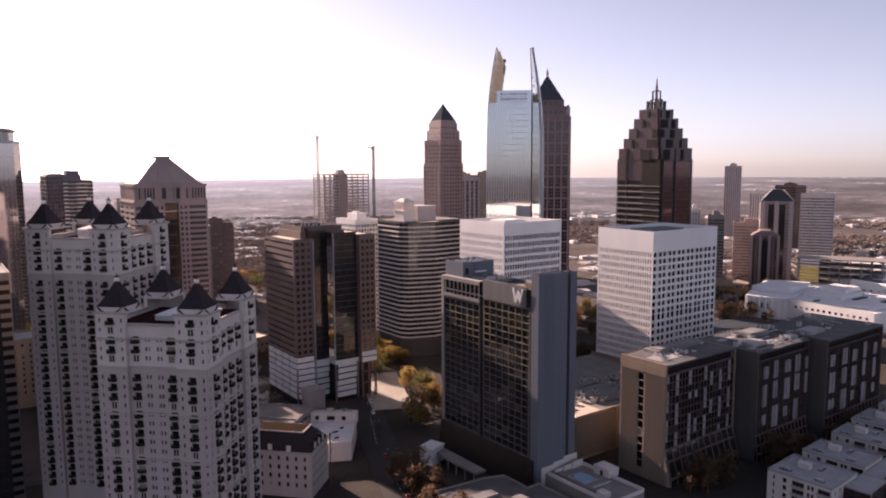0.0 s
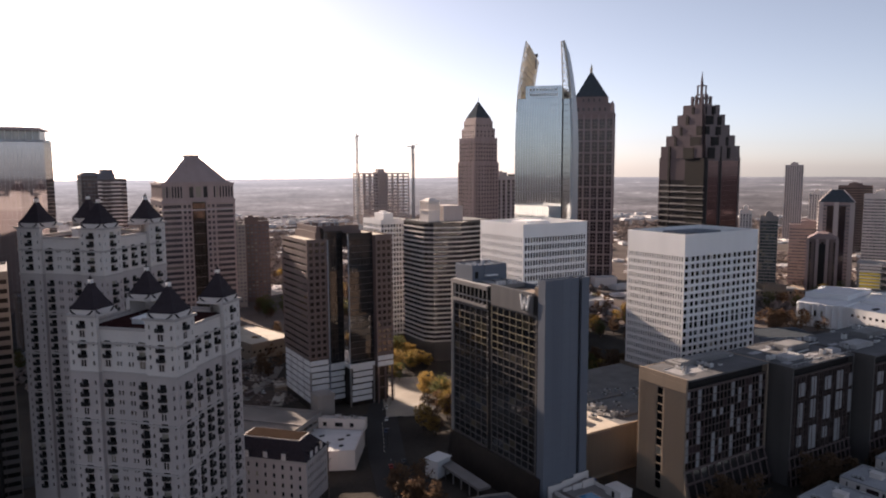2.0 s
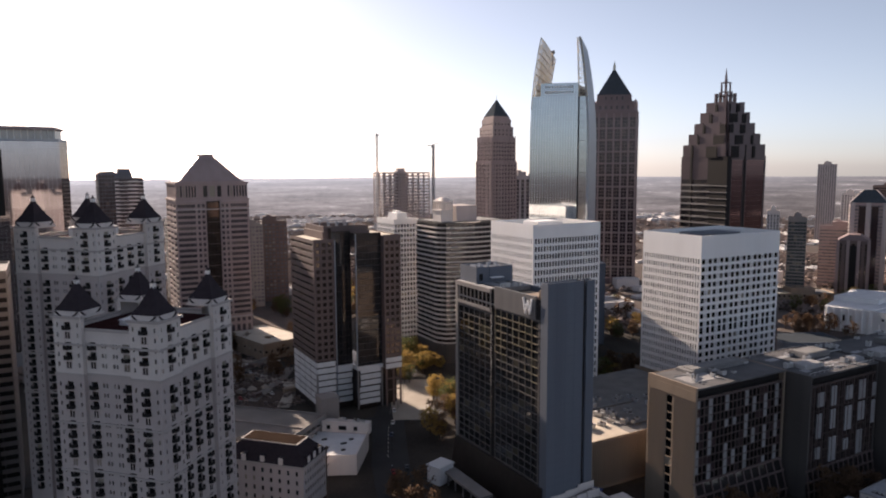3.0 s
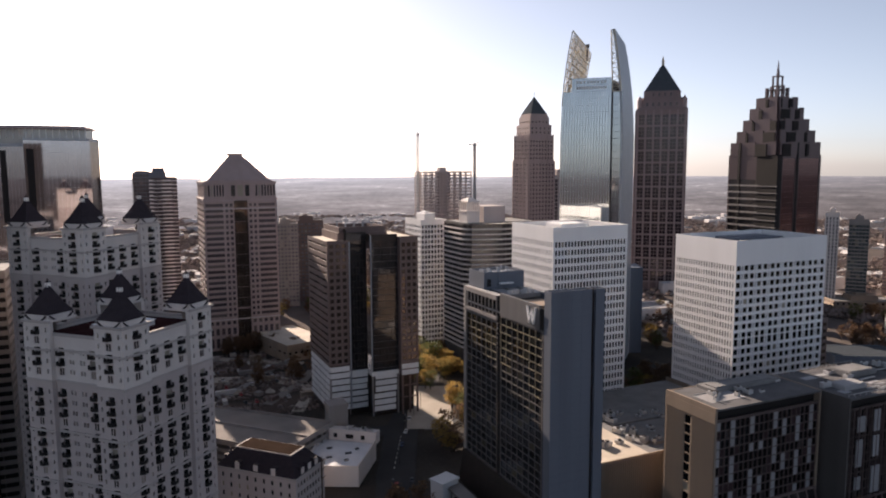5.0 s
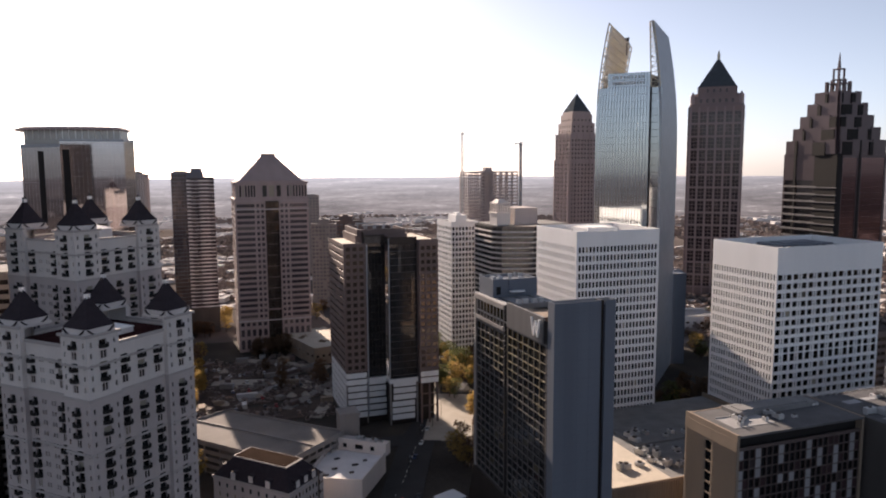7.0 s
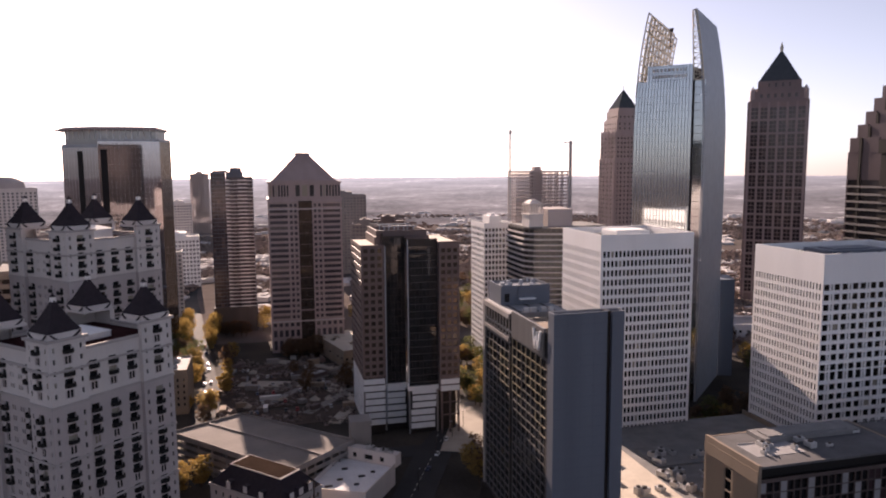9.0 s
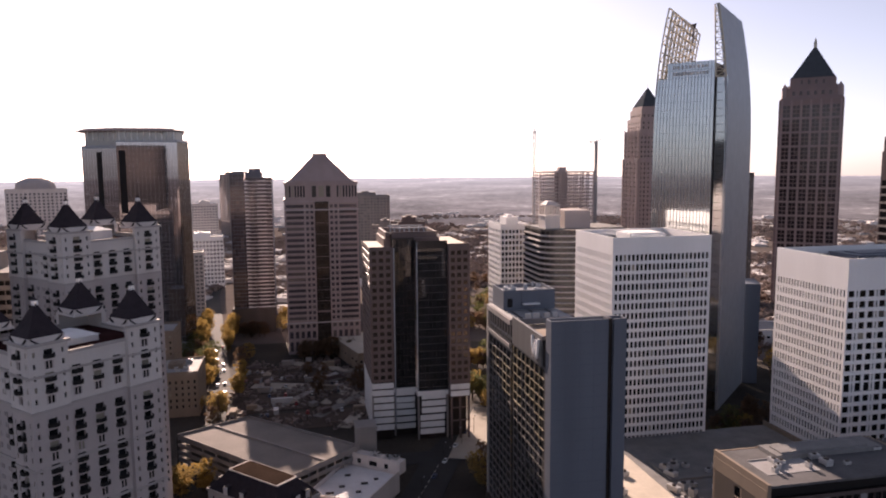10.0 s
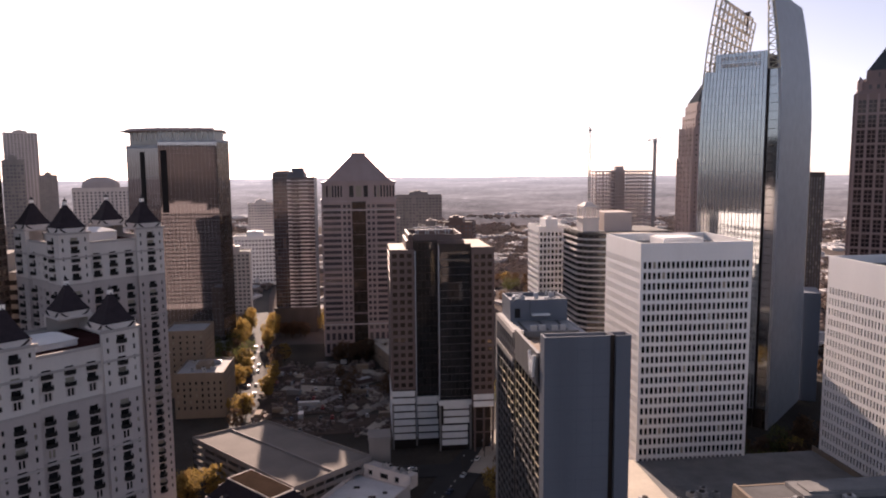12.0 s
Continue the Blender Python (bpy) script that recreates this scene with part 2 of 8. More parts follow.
# ---- mesh helpers ----
class Geo:
    """Vertices, faces and material numbers of one mesh."""

    def __init__(self):
        self.v, self.f, self.m = [], [], []

    def poly(self, pts, m=0):
        i = len(self.v)
        self.v.extend([tuple(p) for p in pts])
        self.f.append(tuple(range(i, i + len(pts))))
        self.m.append(m)

    def box(self, x0, y0, z0, x1, y1, z1, m=0, top=None, bottom=True):
        i = len(self.v)
        self.v.extend([(x0, y0, z0), (x1, y0, z0), (x1, y1, z0), (x0, y1, z0), (x0, y0, z1), (x1, y0, z1), (x1, y1, z1), (x0, y1, z1)])
        fs = [(0, 1, 5, 4), (1, 2, 6, 5), (2, 3, 7, 6), (3, 0, 4, 7), (4, 5, 6, 7)] + ([(3, 2, 1, 0)] if bottom else [])
        for k, q in enumerate(fs):
            self.f.append(tuple(i + j for j in q))
            self.m.append(top if k == 4 and top is not None else m)

    def obox(self, o, ang, u0, u1, n0, n1, z0, z1, m=0, top=None):
        """A box along a facade: u along it, n outwards."""
        a = radians(ang)
        ux, uy, nx, ny = math.cos(a), math.sin(a), math.sin(a), -math.cos(a)
        c = [(o[0] + ux * u + nx * d, o[1] + uy * u + ny * d) for u, d in ((u0, n1), (u1, n1), (u1, n0), (u0, n0))]
        self.prism(c, z0, z1, m, top)

    def prism(self, c, z0, z1, m=0, top=None):
        i, k = len(self.v), len(c)
        self.v.extend([(x, y, z0) for x, y in c] + [(x, y, z1) for x, y in c])
        for j in range(k):
            self.f.append((i + j, i + (j + 1) % k, i + k + (j + 1) % k, i + k + j))
            self.m.append(m)
        self.f.append(tuple(i + k + j for j in range(k)))
        self.m.append(m if top is None else top)
        self.f.append(tuple(i + j for j in reversed(range(k))))
        self.m.append(m)

    def taper(self, c0, z0, c1, z1, m=0, top=None):
        i, k = len(self.v), len(c0)
        self.v.extend([(x, y, z0) for x, y in c0] + [(x, y, z1) for x, y in c1])
        for j in range(k):
            self.f.append((i + j, i + (j + 1) % k, i + k + (j + 1) % k, i + k + j))
            self.m.append(m)
        self.f.append(tuple(i + k + j for j in range(k)))
        self.m.append(m if top is None else top)

    def stack(self, x, y, levels, m=0, n=4, spin=0.785398):
        """One closed tapering body: rings of n points at (radius, z), joined from the lowest to the highest."""
        i = len(self.v)
        for r, z in levels:
            self.v.extend([(x + r * math.cos(spin + 2 * math.pi * k / n), y + r * math.sin(spin + 2 * math.pi * k / n), z) for k in range(n)])
        for a in range(len(levels) - 1):
            for k in range(n):
                p, q = i + a * n + k, i + a * n + (k + 1) % n
                self.f.append((p, q, q + n, p + n))
                self.m.append(m)
        self.f += [tuple(i + k for k in reversed(range(n))), tuple(i + (len(levels) - 1) * n + k for k in range(n))]
        self.m += [m, m]

    def bar(self, p, q, r, m=0):
        """A square bar between two points."""
        p, q = Vector(p), Vector(q)
        d = (q - p).normalized()
        s = d.cross(Vector((0, 0, 1)))
        s = (s if s.length > 0.05 else Vector((1, 0, 0))).normalized()
        t = d.cross(s)
        i = len(self.v)
        for e in (p, q):
            self.v.extend([tuple(e + (s * a + t * b) * r) for a, b in ((-1, -1), (1, -1), (1, 1), (-1, 1))])
        for j in range(4):
            self.f.append((i + j, i + (j + 1) % 4, i + 4 + (j + 1) % 4, i + 4 + j))
            self.m.append(m)
        self.f += [(i + 3, i + 2, i + 1, i), (i + 4, i + 5, i + 6, i + 7)]
        self.m += [m, m]

    def mesh(self, name, mats):
        me = bpy.data.meshes.new(name)
        me.from_pydata(self.v, [], self.f)
        for m in mats:
            me.materials.append(m)
        me.polygons.foreach_set("material_index", self.m)
        me.update()
        return me


def thing(name, x, y, z, rot, label, category, group="", kind=""):
    ob = new(name)
    ob.empty_display_size = 2.0
    ob.matrix_basis = pose(x, y, z, 0, 0, rot)
    return tagged(ob, label, category, group, kind)


def part(name, g, mats, parent, label=""):
    me = g if isinstance(g, bpy.types.Mesh) else g.mesh(name, mats)
    ob = new(name, me)
    ob.parent = parent
    if label:
        ob["label"] = label
    return ob


def solo(name, g, mats, label, category, group="", kind="", at=None):
    ob = new(name, g.mesh(name, mats))
    if at is not None:
        ob.matrix_basis = at
    return tagged(ob, label, category, group, kind)


def even(n, total, width, margin=0.0):
    """n openings of that width, spread evenly over a length."""
    p = (total - 2 * margin) / n
    return [(margin + p * (i + 0.5) - width / 2, margin + p * (i + 0.5) + width / 2) for i in range(n)]


def facade(g, o, ang, W, z0, z1, cols, rows, depth, wm=0, rm=None, skip=None):
    """A wall with openings, seen from outside with o at its lower left. Returns the openings as (x, y, z, angle, width, height)."""
    rm = wm if rm is None else rm
    a = radians(ang)
    ux, uy, nx, ny = math.cos(a), math.sin(a), math.sin(a), -math.cos(a)

    def p(u, z, d=0.0):
        return (o[0] + ux * u - nx * d, o[1] + uy * u - ny * d, z)

    out, z = [], z0
    for r, (ra, rb) in enumerate(rows):
        if ra > z + 1e-4:
            g.poly((p(0, z), p(W, z), p(W, ra), p(0, ra)), wm)
        u = 0.0
        for c, (ca, cb) in enumerate(cols):
            if skip and skip(c, r):
                continue
            if ca > u + 1e-4:
                g.poly((p(u, ra), p(ca, ra), p(ca, rb), p(u, rb)), wm)
            g.poly((p(ca, ra), p(ca, ra, depth), p(ca, rb, depth), p(ca, rb)), rm)
            g.poly((p(cb, ra, depth), p(cb, ra), p(cb, rb), p(cb, rb, depth)), rm)
            g.poly((p(ca, ra), p(cb, ra), p(cb, ra, depth), p(ca, ra, depth)), rm)
            g.poly((p(ca, rb, depth), p(cb, rb, depth), p(cb, rb), p(ca, rb)), rm)
            x, y, _ = p(ca, ra, depth)
            out.append((x, y, ra, ang, cb - ca, rb - ra, c, r))
            u = cb
        if u < W - 1e-4:
            g.poly((p(u, ra), p(W, ra), p(W, rb), p(u, rb)), wm)
        z = rb
    if z < z1 - 1e-4:
        g.poly((p(0, z), p(W, z), p(W, z1), p(0, z1)), wm)
    return out


PANES = {}


def pane_mesh(w, h, mat, bars, frame_mat):
    key = (round(w, 3), round(h, 3), mat.name, bars, frame_mat.name if frame_mat else "")
    if key not in PANES:
        g = Geo()
        g.poly(((0, 0, 0), (w, 0, 0), (w, 0, h), (0, 0, h)), 0)
        if frame_mat:
            t = min(0.09, w * 0.08)
            for i in range(bars + 2):
                c = t / 2 + (w - t) * i / (bars + 1)
                g.box(c - t / 2, -0.07, 0, c + t / 2, 0.0, h, 1)
            g.box(0, -0.06, h - t, w, 0.0, h, 1)
            g.box(0, -0.06, 0, w, 0.0, t, 1)
        PANES[key] = g.mesh("pane", [mat] + ([frame_mat] if frame_mat else []))
    return PANES[key]


def glaze(parent, openings, mat, limit=300, name="pane", bars=0, frame_mat=None):
    """Panes in the openings: single objects up to the limit, the highest first, and the rest joined."""
    ops = sorted(openings, key=lambda q: -q[2])
    for x, y, z, ang, w, h, *_ in ops[:limit]:
        ob = new(name, pane_mesh(w, h, mat, bars, frame_mat))
        ob.parent = parent
        ob.matrix_basis = pose(x, y, z, 0, 0, ang)
    if len(ops) > limit:
        g = Geo()
        for x, y, z, ang, w, h, *_ in ops[limit:]:
            a = radians(ang)
            ux, uy = math.cos(a) * w, math.sin(a) * w
            g.poly(((x, y, z), (x + ux, y + uy, z), (x + ux, y + uy, z + h), (x, y, z + h)), 0)
        tagged(part("lower_panes", g, [mat], parent), kind="stuff")


def storeys(z0, pitch, n, sill, height):
    return [(z0 + pitch * i + sill, z0 + pitch * i + sill + height) for i in range(n)]


def plant_box(parent_name, x, y, z, w, d, h, rot=0.0, label="grey metal rooftop air-conditioning unit", group="rooftop units"):
    """A rooftop unit: casing on skids with a fan cowl."""
    t = thing(parent_name, x, y, z, rot, label, "rooftop unit", group)
    g = Geo()
    g.box(-w / 2, -d / 2, 0.25, w / 2, d / 2, h)
    g.box(-w / 2 + 0.1, -d / 2 + 0.1, 0, -w / 2 + 0.35, d / 2 - 0.1, 0.25)
    g.box(w / 2 - 0.35, -d / 2 + 0.1, 0, w / 2 - 0.1, d / 2 - 0.1, 0.25)
    part("casing", g, [M_MECH], t)
    g = Geo()
    r = min(w, d) * 0.36
    c = [(math.cos(k * math.pi / 5) * r, math.sin(k * math.pi / 5) * r) for k in range(10)]
    g.prism(c, h, h + 0.35)
    part("fan_cowl", g, [M_DARKMETAL], t, "dark round fan cowl")
    return t



# ---- ground, roads and distance ----
def ground_height(x, y):
    d = math.hypot(x - 80, y - 20)
    k = min(1.0, max(0.0, (d - 1200) / 2600))
    return -0.3 + 46 * k * k * (3 - 2 * k) + 7 * k * noise.noise(Vector((x / 500, y / 500, 0)))


g = Geo()
rings = [0, 60, 120, 200, 300, 420, 560, 720, 900, 1150, 1500, 1900, 2400, 3000, 3600, 4200]
SEG = 72
for i, r in enumerate(rings):
    for k in range(SEG if r else 1):
        a = 2 * math.pi * k / SEG
        x, y = 80 + r * math.cos(a), 20 + r * math.sin(a)
        g.v.append((x, y, ground_height(x, y)))
for k in range(SEG):
    g.f.append((0, 1 + k, 1 + (k + 1) % SEG))
    g.m.append(0)
for i in range(1, len(rings) - 1):
    for k in range(SEG):
        a, b = 1 + (i - 1) * SEG, 1 + i * SEG
        g.f.append((a + k, b + k, b + (k + 1) % SEG, a + (k + 1) % SEG))
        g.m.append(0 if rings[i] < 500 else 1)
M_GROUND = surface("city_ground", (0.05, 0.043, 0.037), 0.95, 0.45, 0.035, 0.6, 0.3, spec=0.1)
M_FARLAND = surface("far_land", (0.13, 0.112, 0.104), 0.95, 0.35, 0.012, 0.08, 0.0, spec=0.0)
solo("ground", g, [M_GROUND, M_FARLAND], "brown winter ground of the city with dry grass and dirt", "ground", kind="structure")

# wooded country that closes the view, rising to low hills on the horizon; its haze is painted as emission, brighter
# below the sun
NEAR_, FAR_ = 1550.0, 4150.0


def land_height(x, y):
    """Height of the far country: the city's ground, then the slope to the hills."""
    r = math.hypot(x - 80, y - 20)
    f = (r - NEAR_) / (FAR_ - NEAR_)
    if f < 0:
        return ground_height(x, y)
    roll = noise.noise(Vector((x / 420, y / 420, 3.0))) + 0.5 * noise.noise(Vector((x / 150, y / 150, 7.0)))
    return 2.0 + 81.0 * f + min(1.0, f * 6) * (1 - 0.55 * f) * 5.5 * roll


M_HAZE = bpy.data.materials.new("haze_glow_country")
M_HAZE.use_nodes = True
hn, hl = M_HAZE.node_tree.nodes, M_HAZE.node_tree.links
hb = hn["Principled BSDF"]
huv, hgeo = hn.new("ShaderNodeUVMap"), hn.new("ShaderNodeNewGeometry")
huv.uv_map = "slope"
hsep = hn.new("ShaderNodeSeparateXYZ")
hl.new(huv.outputs[0], hsep.inputs[0])
patch, grain = hn.new("ShaderNodeTexNoise"), hn.new("ShaderNodeTexNoise")
for nd, sc, dt in ((patch, 0.0035, 6.0), (grain, 0.022, 5.0)):
    nd.inputs["Scale"].default_value, nd.inputs["Detail"].default_value, nd.inputs["Roughness"].default_value = sc, dt, 0.65
    hl.new(hgeo.outputs["Position"], nd.inputs["Vector"])
hsum = hn.new("ShaderNodeMath")
hsum.operation = "MULTIPLY_ADD"
hsum.inputs[1].default_value = 0.6
hl.new(grain.outputs[0], hsum.inputs[0])
hl.new(patch.outputs[0], hsum.inputs[2])
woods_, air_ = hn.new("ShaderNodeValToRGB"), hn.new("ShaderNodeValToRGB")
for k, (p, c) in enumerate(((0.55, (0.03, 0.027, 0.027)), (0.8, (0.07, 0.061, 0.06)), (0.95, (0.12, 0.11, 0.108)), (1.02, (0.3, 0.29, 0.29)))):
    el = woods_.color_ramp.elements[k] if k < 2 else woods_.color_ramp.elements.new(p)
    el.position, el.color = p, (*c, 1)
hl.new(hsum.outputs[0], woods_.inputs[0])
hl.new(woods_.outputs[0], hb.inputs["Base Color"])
# haze colour, paler with distance, fed to the emission
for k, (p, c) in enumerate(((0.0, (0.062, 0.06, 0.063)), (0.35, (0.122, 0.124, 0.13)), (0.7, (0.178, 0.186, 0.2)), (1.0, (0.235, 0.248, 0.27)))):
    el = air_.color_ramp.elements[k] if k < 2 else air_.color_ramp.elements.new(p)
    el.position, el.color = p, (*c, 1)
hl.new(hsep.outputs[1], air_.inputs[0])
speck, tone, veil = hn.new("ShaderNodeTexNoise"), hn.new("ShaderNodeMapRange"), hn.new("ShaderNodeMixRGB")
speck.inputs["Scale"].default_value, speck.inputs["Detail"].default_value, speck.inputs["Roughness"].default_value = 0.045, 6.0, 0.85
hl.new(hgeo.outputs["Position"], speck.inputs["Vector"])
hmean = hn.new("ShaderNodeMath")
hmean.operation = "MULTIPLY_ADD"
hmean.inputs[1].default_value = 0.45
hl.new(patch.outputs[0], hmean.inputs[0])
hl.new(speck.outputs[0], hmean.inputs[2])
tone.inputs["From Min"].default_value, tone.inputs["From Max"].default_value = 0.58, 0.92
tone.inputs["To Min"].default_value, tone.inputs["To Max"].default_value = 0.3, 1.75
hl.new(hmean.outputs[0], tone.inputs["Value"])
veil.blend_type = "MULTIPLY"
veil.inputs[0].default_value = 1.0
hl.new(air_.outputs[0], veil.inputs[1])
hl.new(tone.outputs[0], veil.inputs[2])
far_fade = hn.new("ShaderNodeMixRGB")          # the painted haze evens out to blue on the horizon hills
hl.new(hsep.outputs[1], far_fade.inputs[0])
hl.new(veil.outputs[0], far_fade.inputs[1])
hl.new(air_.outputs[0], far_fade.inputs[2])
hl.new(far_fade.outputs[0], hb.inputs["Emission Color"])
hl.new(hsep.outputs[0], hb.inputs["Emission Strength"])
hb.inputs["Specular IOR Level"].default_value, hb.inputs["Roughness"].default_value = 0.0, 1.0
g = Geo()
N, M_ = 360, 25
uvs = []
for k in range(N + 1):
    a = 2 * math.pi * k / N
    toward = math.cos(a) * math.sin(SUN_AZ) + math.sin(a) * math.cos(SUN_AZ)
    # emission strength of the painted haze, raised towards the sun
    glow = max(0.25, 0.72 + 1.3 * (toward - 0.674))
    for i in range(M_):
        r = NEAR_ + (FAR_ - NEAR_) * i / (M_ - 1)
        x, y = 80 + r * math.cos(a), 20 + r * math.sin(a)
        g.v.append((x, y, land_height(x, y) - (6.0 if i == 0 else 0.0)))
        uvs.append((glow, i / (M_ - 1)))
for k in range(N):
    for s_ in range(M_ - 1):
        i, j = M_ * k + s_, M_ * (k + 1) + s_
        g.f.append((j, i, i + 1, j + 1))
        g.m.append(0)
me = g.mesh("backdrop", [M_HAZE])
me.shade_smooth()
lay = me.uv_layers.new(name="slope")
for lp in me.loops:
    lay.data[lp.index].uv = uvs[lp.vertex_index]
tagged(new("backdrop", me), "wooded country with painted haze glow, rising to low hills on the horizon", "hills", "", "structure")


def strip(name, pts, width, z, mat, label, category="road"):
    """A flat road or path along a line, 8 cm thick."""
    g = Geo()
    P = [Vector((x, y)) for x, y in pts]
    L, Rr = [], []
    for i, p in enumerate(P):
        d = (P[min(i + 1, len(P) - 1)] - P[max(i - 1, 0)]).normalized()
        nrm = Vector((-d.y, d.x)) * width / 2
        L.append(p + nrm), Rr.append(p - nrm)
    for i in range(len(P) - 1):
        g.prism([(Rr[i].x, Rr[i].y), (Rr[i + 1].x, Rr[i + 1].y), (L[i + 1].x, L[i + 1].y), (L[i].x, L[i].y)], z - 0.5, z)
    return solo(name, g, [mat], label, category, kind="structure")


# street running south past the hotel, then bending behind the dark office block
strip("road", [(120, 120), (145, 215), (170, 285), (192, 335), (222, 385), (262, 450), (330, 560)], 17, 0.02, M_ASPHALT, "dark asphalt city street in shadow")
strip("road", [(20, 345), (100, 340), (190, 338), (300, 336), (420, 330), (600, 320)], 13, 0.06, M_ASPHALT, "dark asphalt cross street")
strip("road", [(86, 380), (80, 470), (62, 620), (40, 800), (20, 1100)], 14, 0.04, M_ASPHALT, "sunlit asphalt street between towers")
strip("road", [(235, 100), (330, 130), (450, 160), (640, 200)], 12, 0.05, M_ASPHALT, "asphalt side street by low apartments")
strip("pavement", [(206, 330), (215, 352), (235, 396)], 24, 0.1, M_PAVE, "sunlit pale paved plaza", "plaza")
for a, b in (((150, 232), (164, 270)), ((172, 292), (190, 330)), ((198, 346), (216, 374))):
    d = (Vector(b) - Vector(a))
    for k in range(8):
        p, q = Vector(a) + d * (k / 8), Vector(a) + d * (k / 8 + 0.06)
        strip("lane_mark", [tuple(p), tuple(q)], 0.25, 0.06, M_LINE, "white painted lane dash", "lane mark")


# ---- white precast office towers ----
def white_tower(name, x0, y0, x1, y1, z0, z1, front, side, label):
    t = thing(name, x0, y0, 0, 0, label, "office tower", "white office towers")
    W, D = x1 - x0, y1 - y0
    g = Geo()
    fc, fr, fd, sc, sr = front["cols"], front["rows"], 0.35, side["cols"], side["rows"]
    ops = facade(g, (0, 0), 0, W, z0, z1, fc, fr, fd)
    ops += facade(g, (0, D), -90, D, z0, z1, sc, sr, fd)
    facade(g, (W, 0), 90, D, z0, z1, [], [], fd)
    rear = facade(g, (W, D), 180, W, z0, z1, fc, fr, fd)
    part("wall", g, [M_WHITE], t)
    glaze(t, rear, G_PLAIN, 0)
    g = Geo()
    rz = z1 - 3.2
    g.box(0.4, 0.4, rz - 0.5, W - 0.4, D - 0.4, rz)
    part("roof", g, [M_ROOFGREY], t, "gravel roof, greyed where the towers' shade falls behind a tall parapet")
    g = Geo()
    for bx in ((0, 0, W, 0.7), (0, D - 0.7, W, D), (0, 0.7, 0.7, D - 0.7), (W - 0.7, 0.7, W, D - 0.7)):
        g.box(bx[0] + 0.01, bx[1] + 0.01, rz, bx[2] - 0.01, bx[3] - 0.01, z1 + 0.01)
    part("parapet", g, [M_WHITE], t)
    g = Geo()
    g.box(1.5, 1.5, 0, W - 1.5, D - 1.5, z0 + 0.2)
    part("base", g, [M_CONC], t, "recessed concrete base")
    glaze(t, ops, G_PLAIN, 300)
    return rz


rz = white_tower("office_tower", 255.5, 293.8, 300.0, 333.3, 10.0, 104.5,
    dict(cols=even(23, 44.5, 1.2, 0.9), rows=storeys(16.6, 4.07, 20, 0.75, 2.6)),
    dict(cols=even(21, 39.5, 0.75, 0.9), rows=storeys(16.6, 4.07, 20, 0.75, 2.6)),
    "white precast concrete office tower with rows of narrow windows")
g = Geo()
g.box(0, 0, 0, 17, 14, 2.7)
g.box(1, 1, 2.7, 16, 13, 3.1)
solo("roof_penthouse", g, [M_WHITE], "white rooftop plant room on the office tower", "plant room", at=pose(272, 312, rz))

pairs = []
for k in range(7):
    u = 0.6 + 8.72 * k
    pairs += [(u, u + 2.65), (u + 3.5, u + 4.1), (u + 4.95, u + 7.6)]
rows2 = [(a, b + (0.9 if k == 11 else 0)) for k, (a, b) in enumerate(storeys(2.0, 4.06, 21, 0.75, 2.5))]
rz2 = white_tower("office_tower", 330.0, 251.5, 391.7, 292.0, 2.0, 98.5,
    dict(cols=pairs, rows=rows2), dict(cols=even(23, 40.5, 0.8, 0.8), rows=storeys(2.0, 4.06, 21, 0.75, 2.6)),
    "broad white precast office tower with paired square windows")
g = Geo()
g.box(0, 0, 0, 30, 16, 2.6)
g.box(4, 3, 2.6, 22, 12, 3.1)
solo("roof_penthouse", g, [M_BLUEGREY], "low grey plant deck on the white tower's roof", "plant room", at=pose(345, 264, rz2))
for k in range(7):
    plant_box("rooftop_unit", 340 + 6.5 * k, 258 + (k % 3) * 3, rz2, 3.2, 2.4, 1.9)


# ---- hotel with glass facade, blank slab wall and roof sign ----
hotel = thing("hotel", 196, 204, 0, 0, "dark glass hotel slab with a blank blue-grey end wall", "hotel")
g = Geo()
g.box(0, 0, 0, 16.6, 4.2, 90.3)
g.box(0, 0, 90.3, 16.6, 0.4, 91.8)
g.box(0, 0.4, 90.3, 0.4, 4.2, 91.8)
g.box(0.4, 3.8, 90.3, 16.6, 4.2, 91.8)
part("end_wall", g, [M_BLUEGREY], hotel, "blank blue-grey metal panel end wall")
g = Geo()
g.box(16.6, 1.2, 0, 18.2, 4.2, 91.6)
part("end_slot", g, [M_DARKMETAL], hotel, "dark recessed vertical slot")
g = Geo()
g.prism([(18.2, 0), (22, 0), (22, 66), (20.6, 66), (20.6, 4.2), (18.2, 4.2)], 0, 84)
g.box(18.2, 0.0, 84, 22.0, 4.2, 90.3)
g.box(18.2, 0.0, 90.3, 22.0, 0.4, 91.7)
g.box(21.6, 0.4, 90.3, 22.0, 4.2, 91.7)
g.box(18.2, 3.8, 90.3, 21.6, 4.2, 91.7)
part("side_wall", g, [M_BLUEGREY], hotel)
g = Geo()
g.box(0.6, 4.2, 0, 18.2, 4.6, 84)
part("inner_wall", g, [M_DARKMETAL], hotel)
g = Geo()
for k in range(1, 30):
    g.box(-0.03, -0.03, 3.05 * k, 16.63, 0.0, 3.05 * k + 0.06)
for u in (4.1, 8.3, 12.4):
    g.box(u, -0.03, 0, u + 0.06, 0.0, 91.7)
part("panel_joint", g, [M_JOINT], hotel)
g = Geo()
near_cols, far_cols = even(7, 29.6, 3.92, 0.3), even(6, 26.4, 4.1, 0.3)
hrows = storeys(14.5, 2.97, 21, 0.16, 2.62)
hops = facade(g, (0.3, 35.2), -90, 30.2, 14.0, 77.6, near_cols, hrows, 0.35)
hops += facade(g, (0.3, 64.4), -90, 26.6, 14.0, 75.0, far_cols, hrows[:20], 0.35)
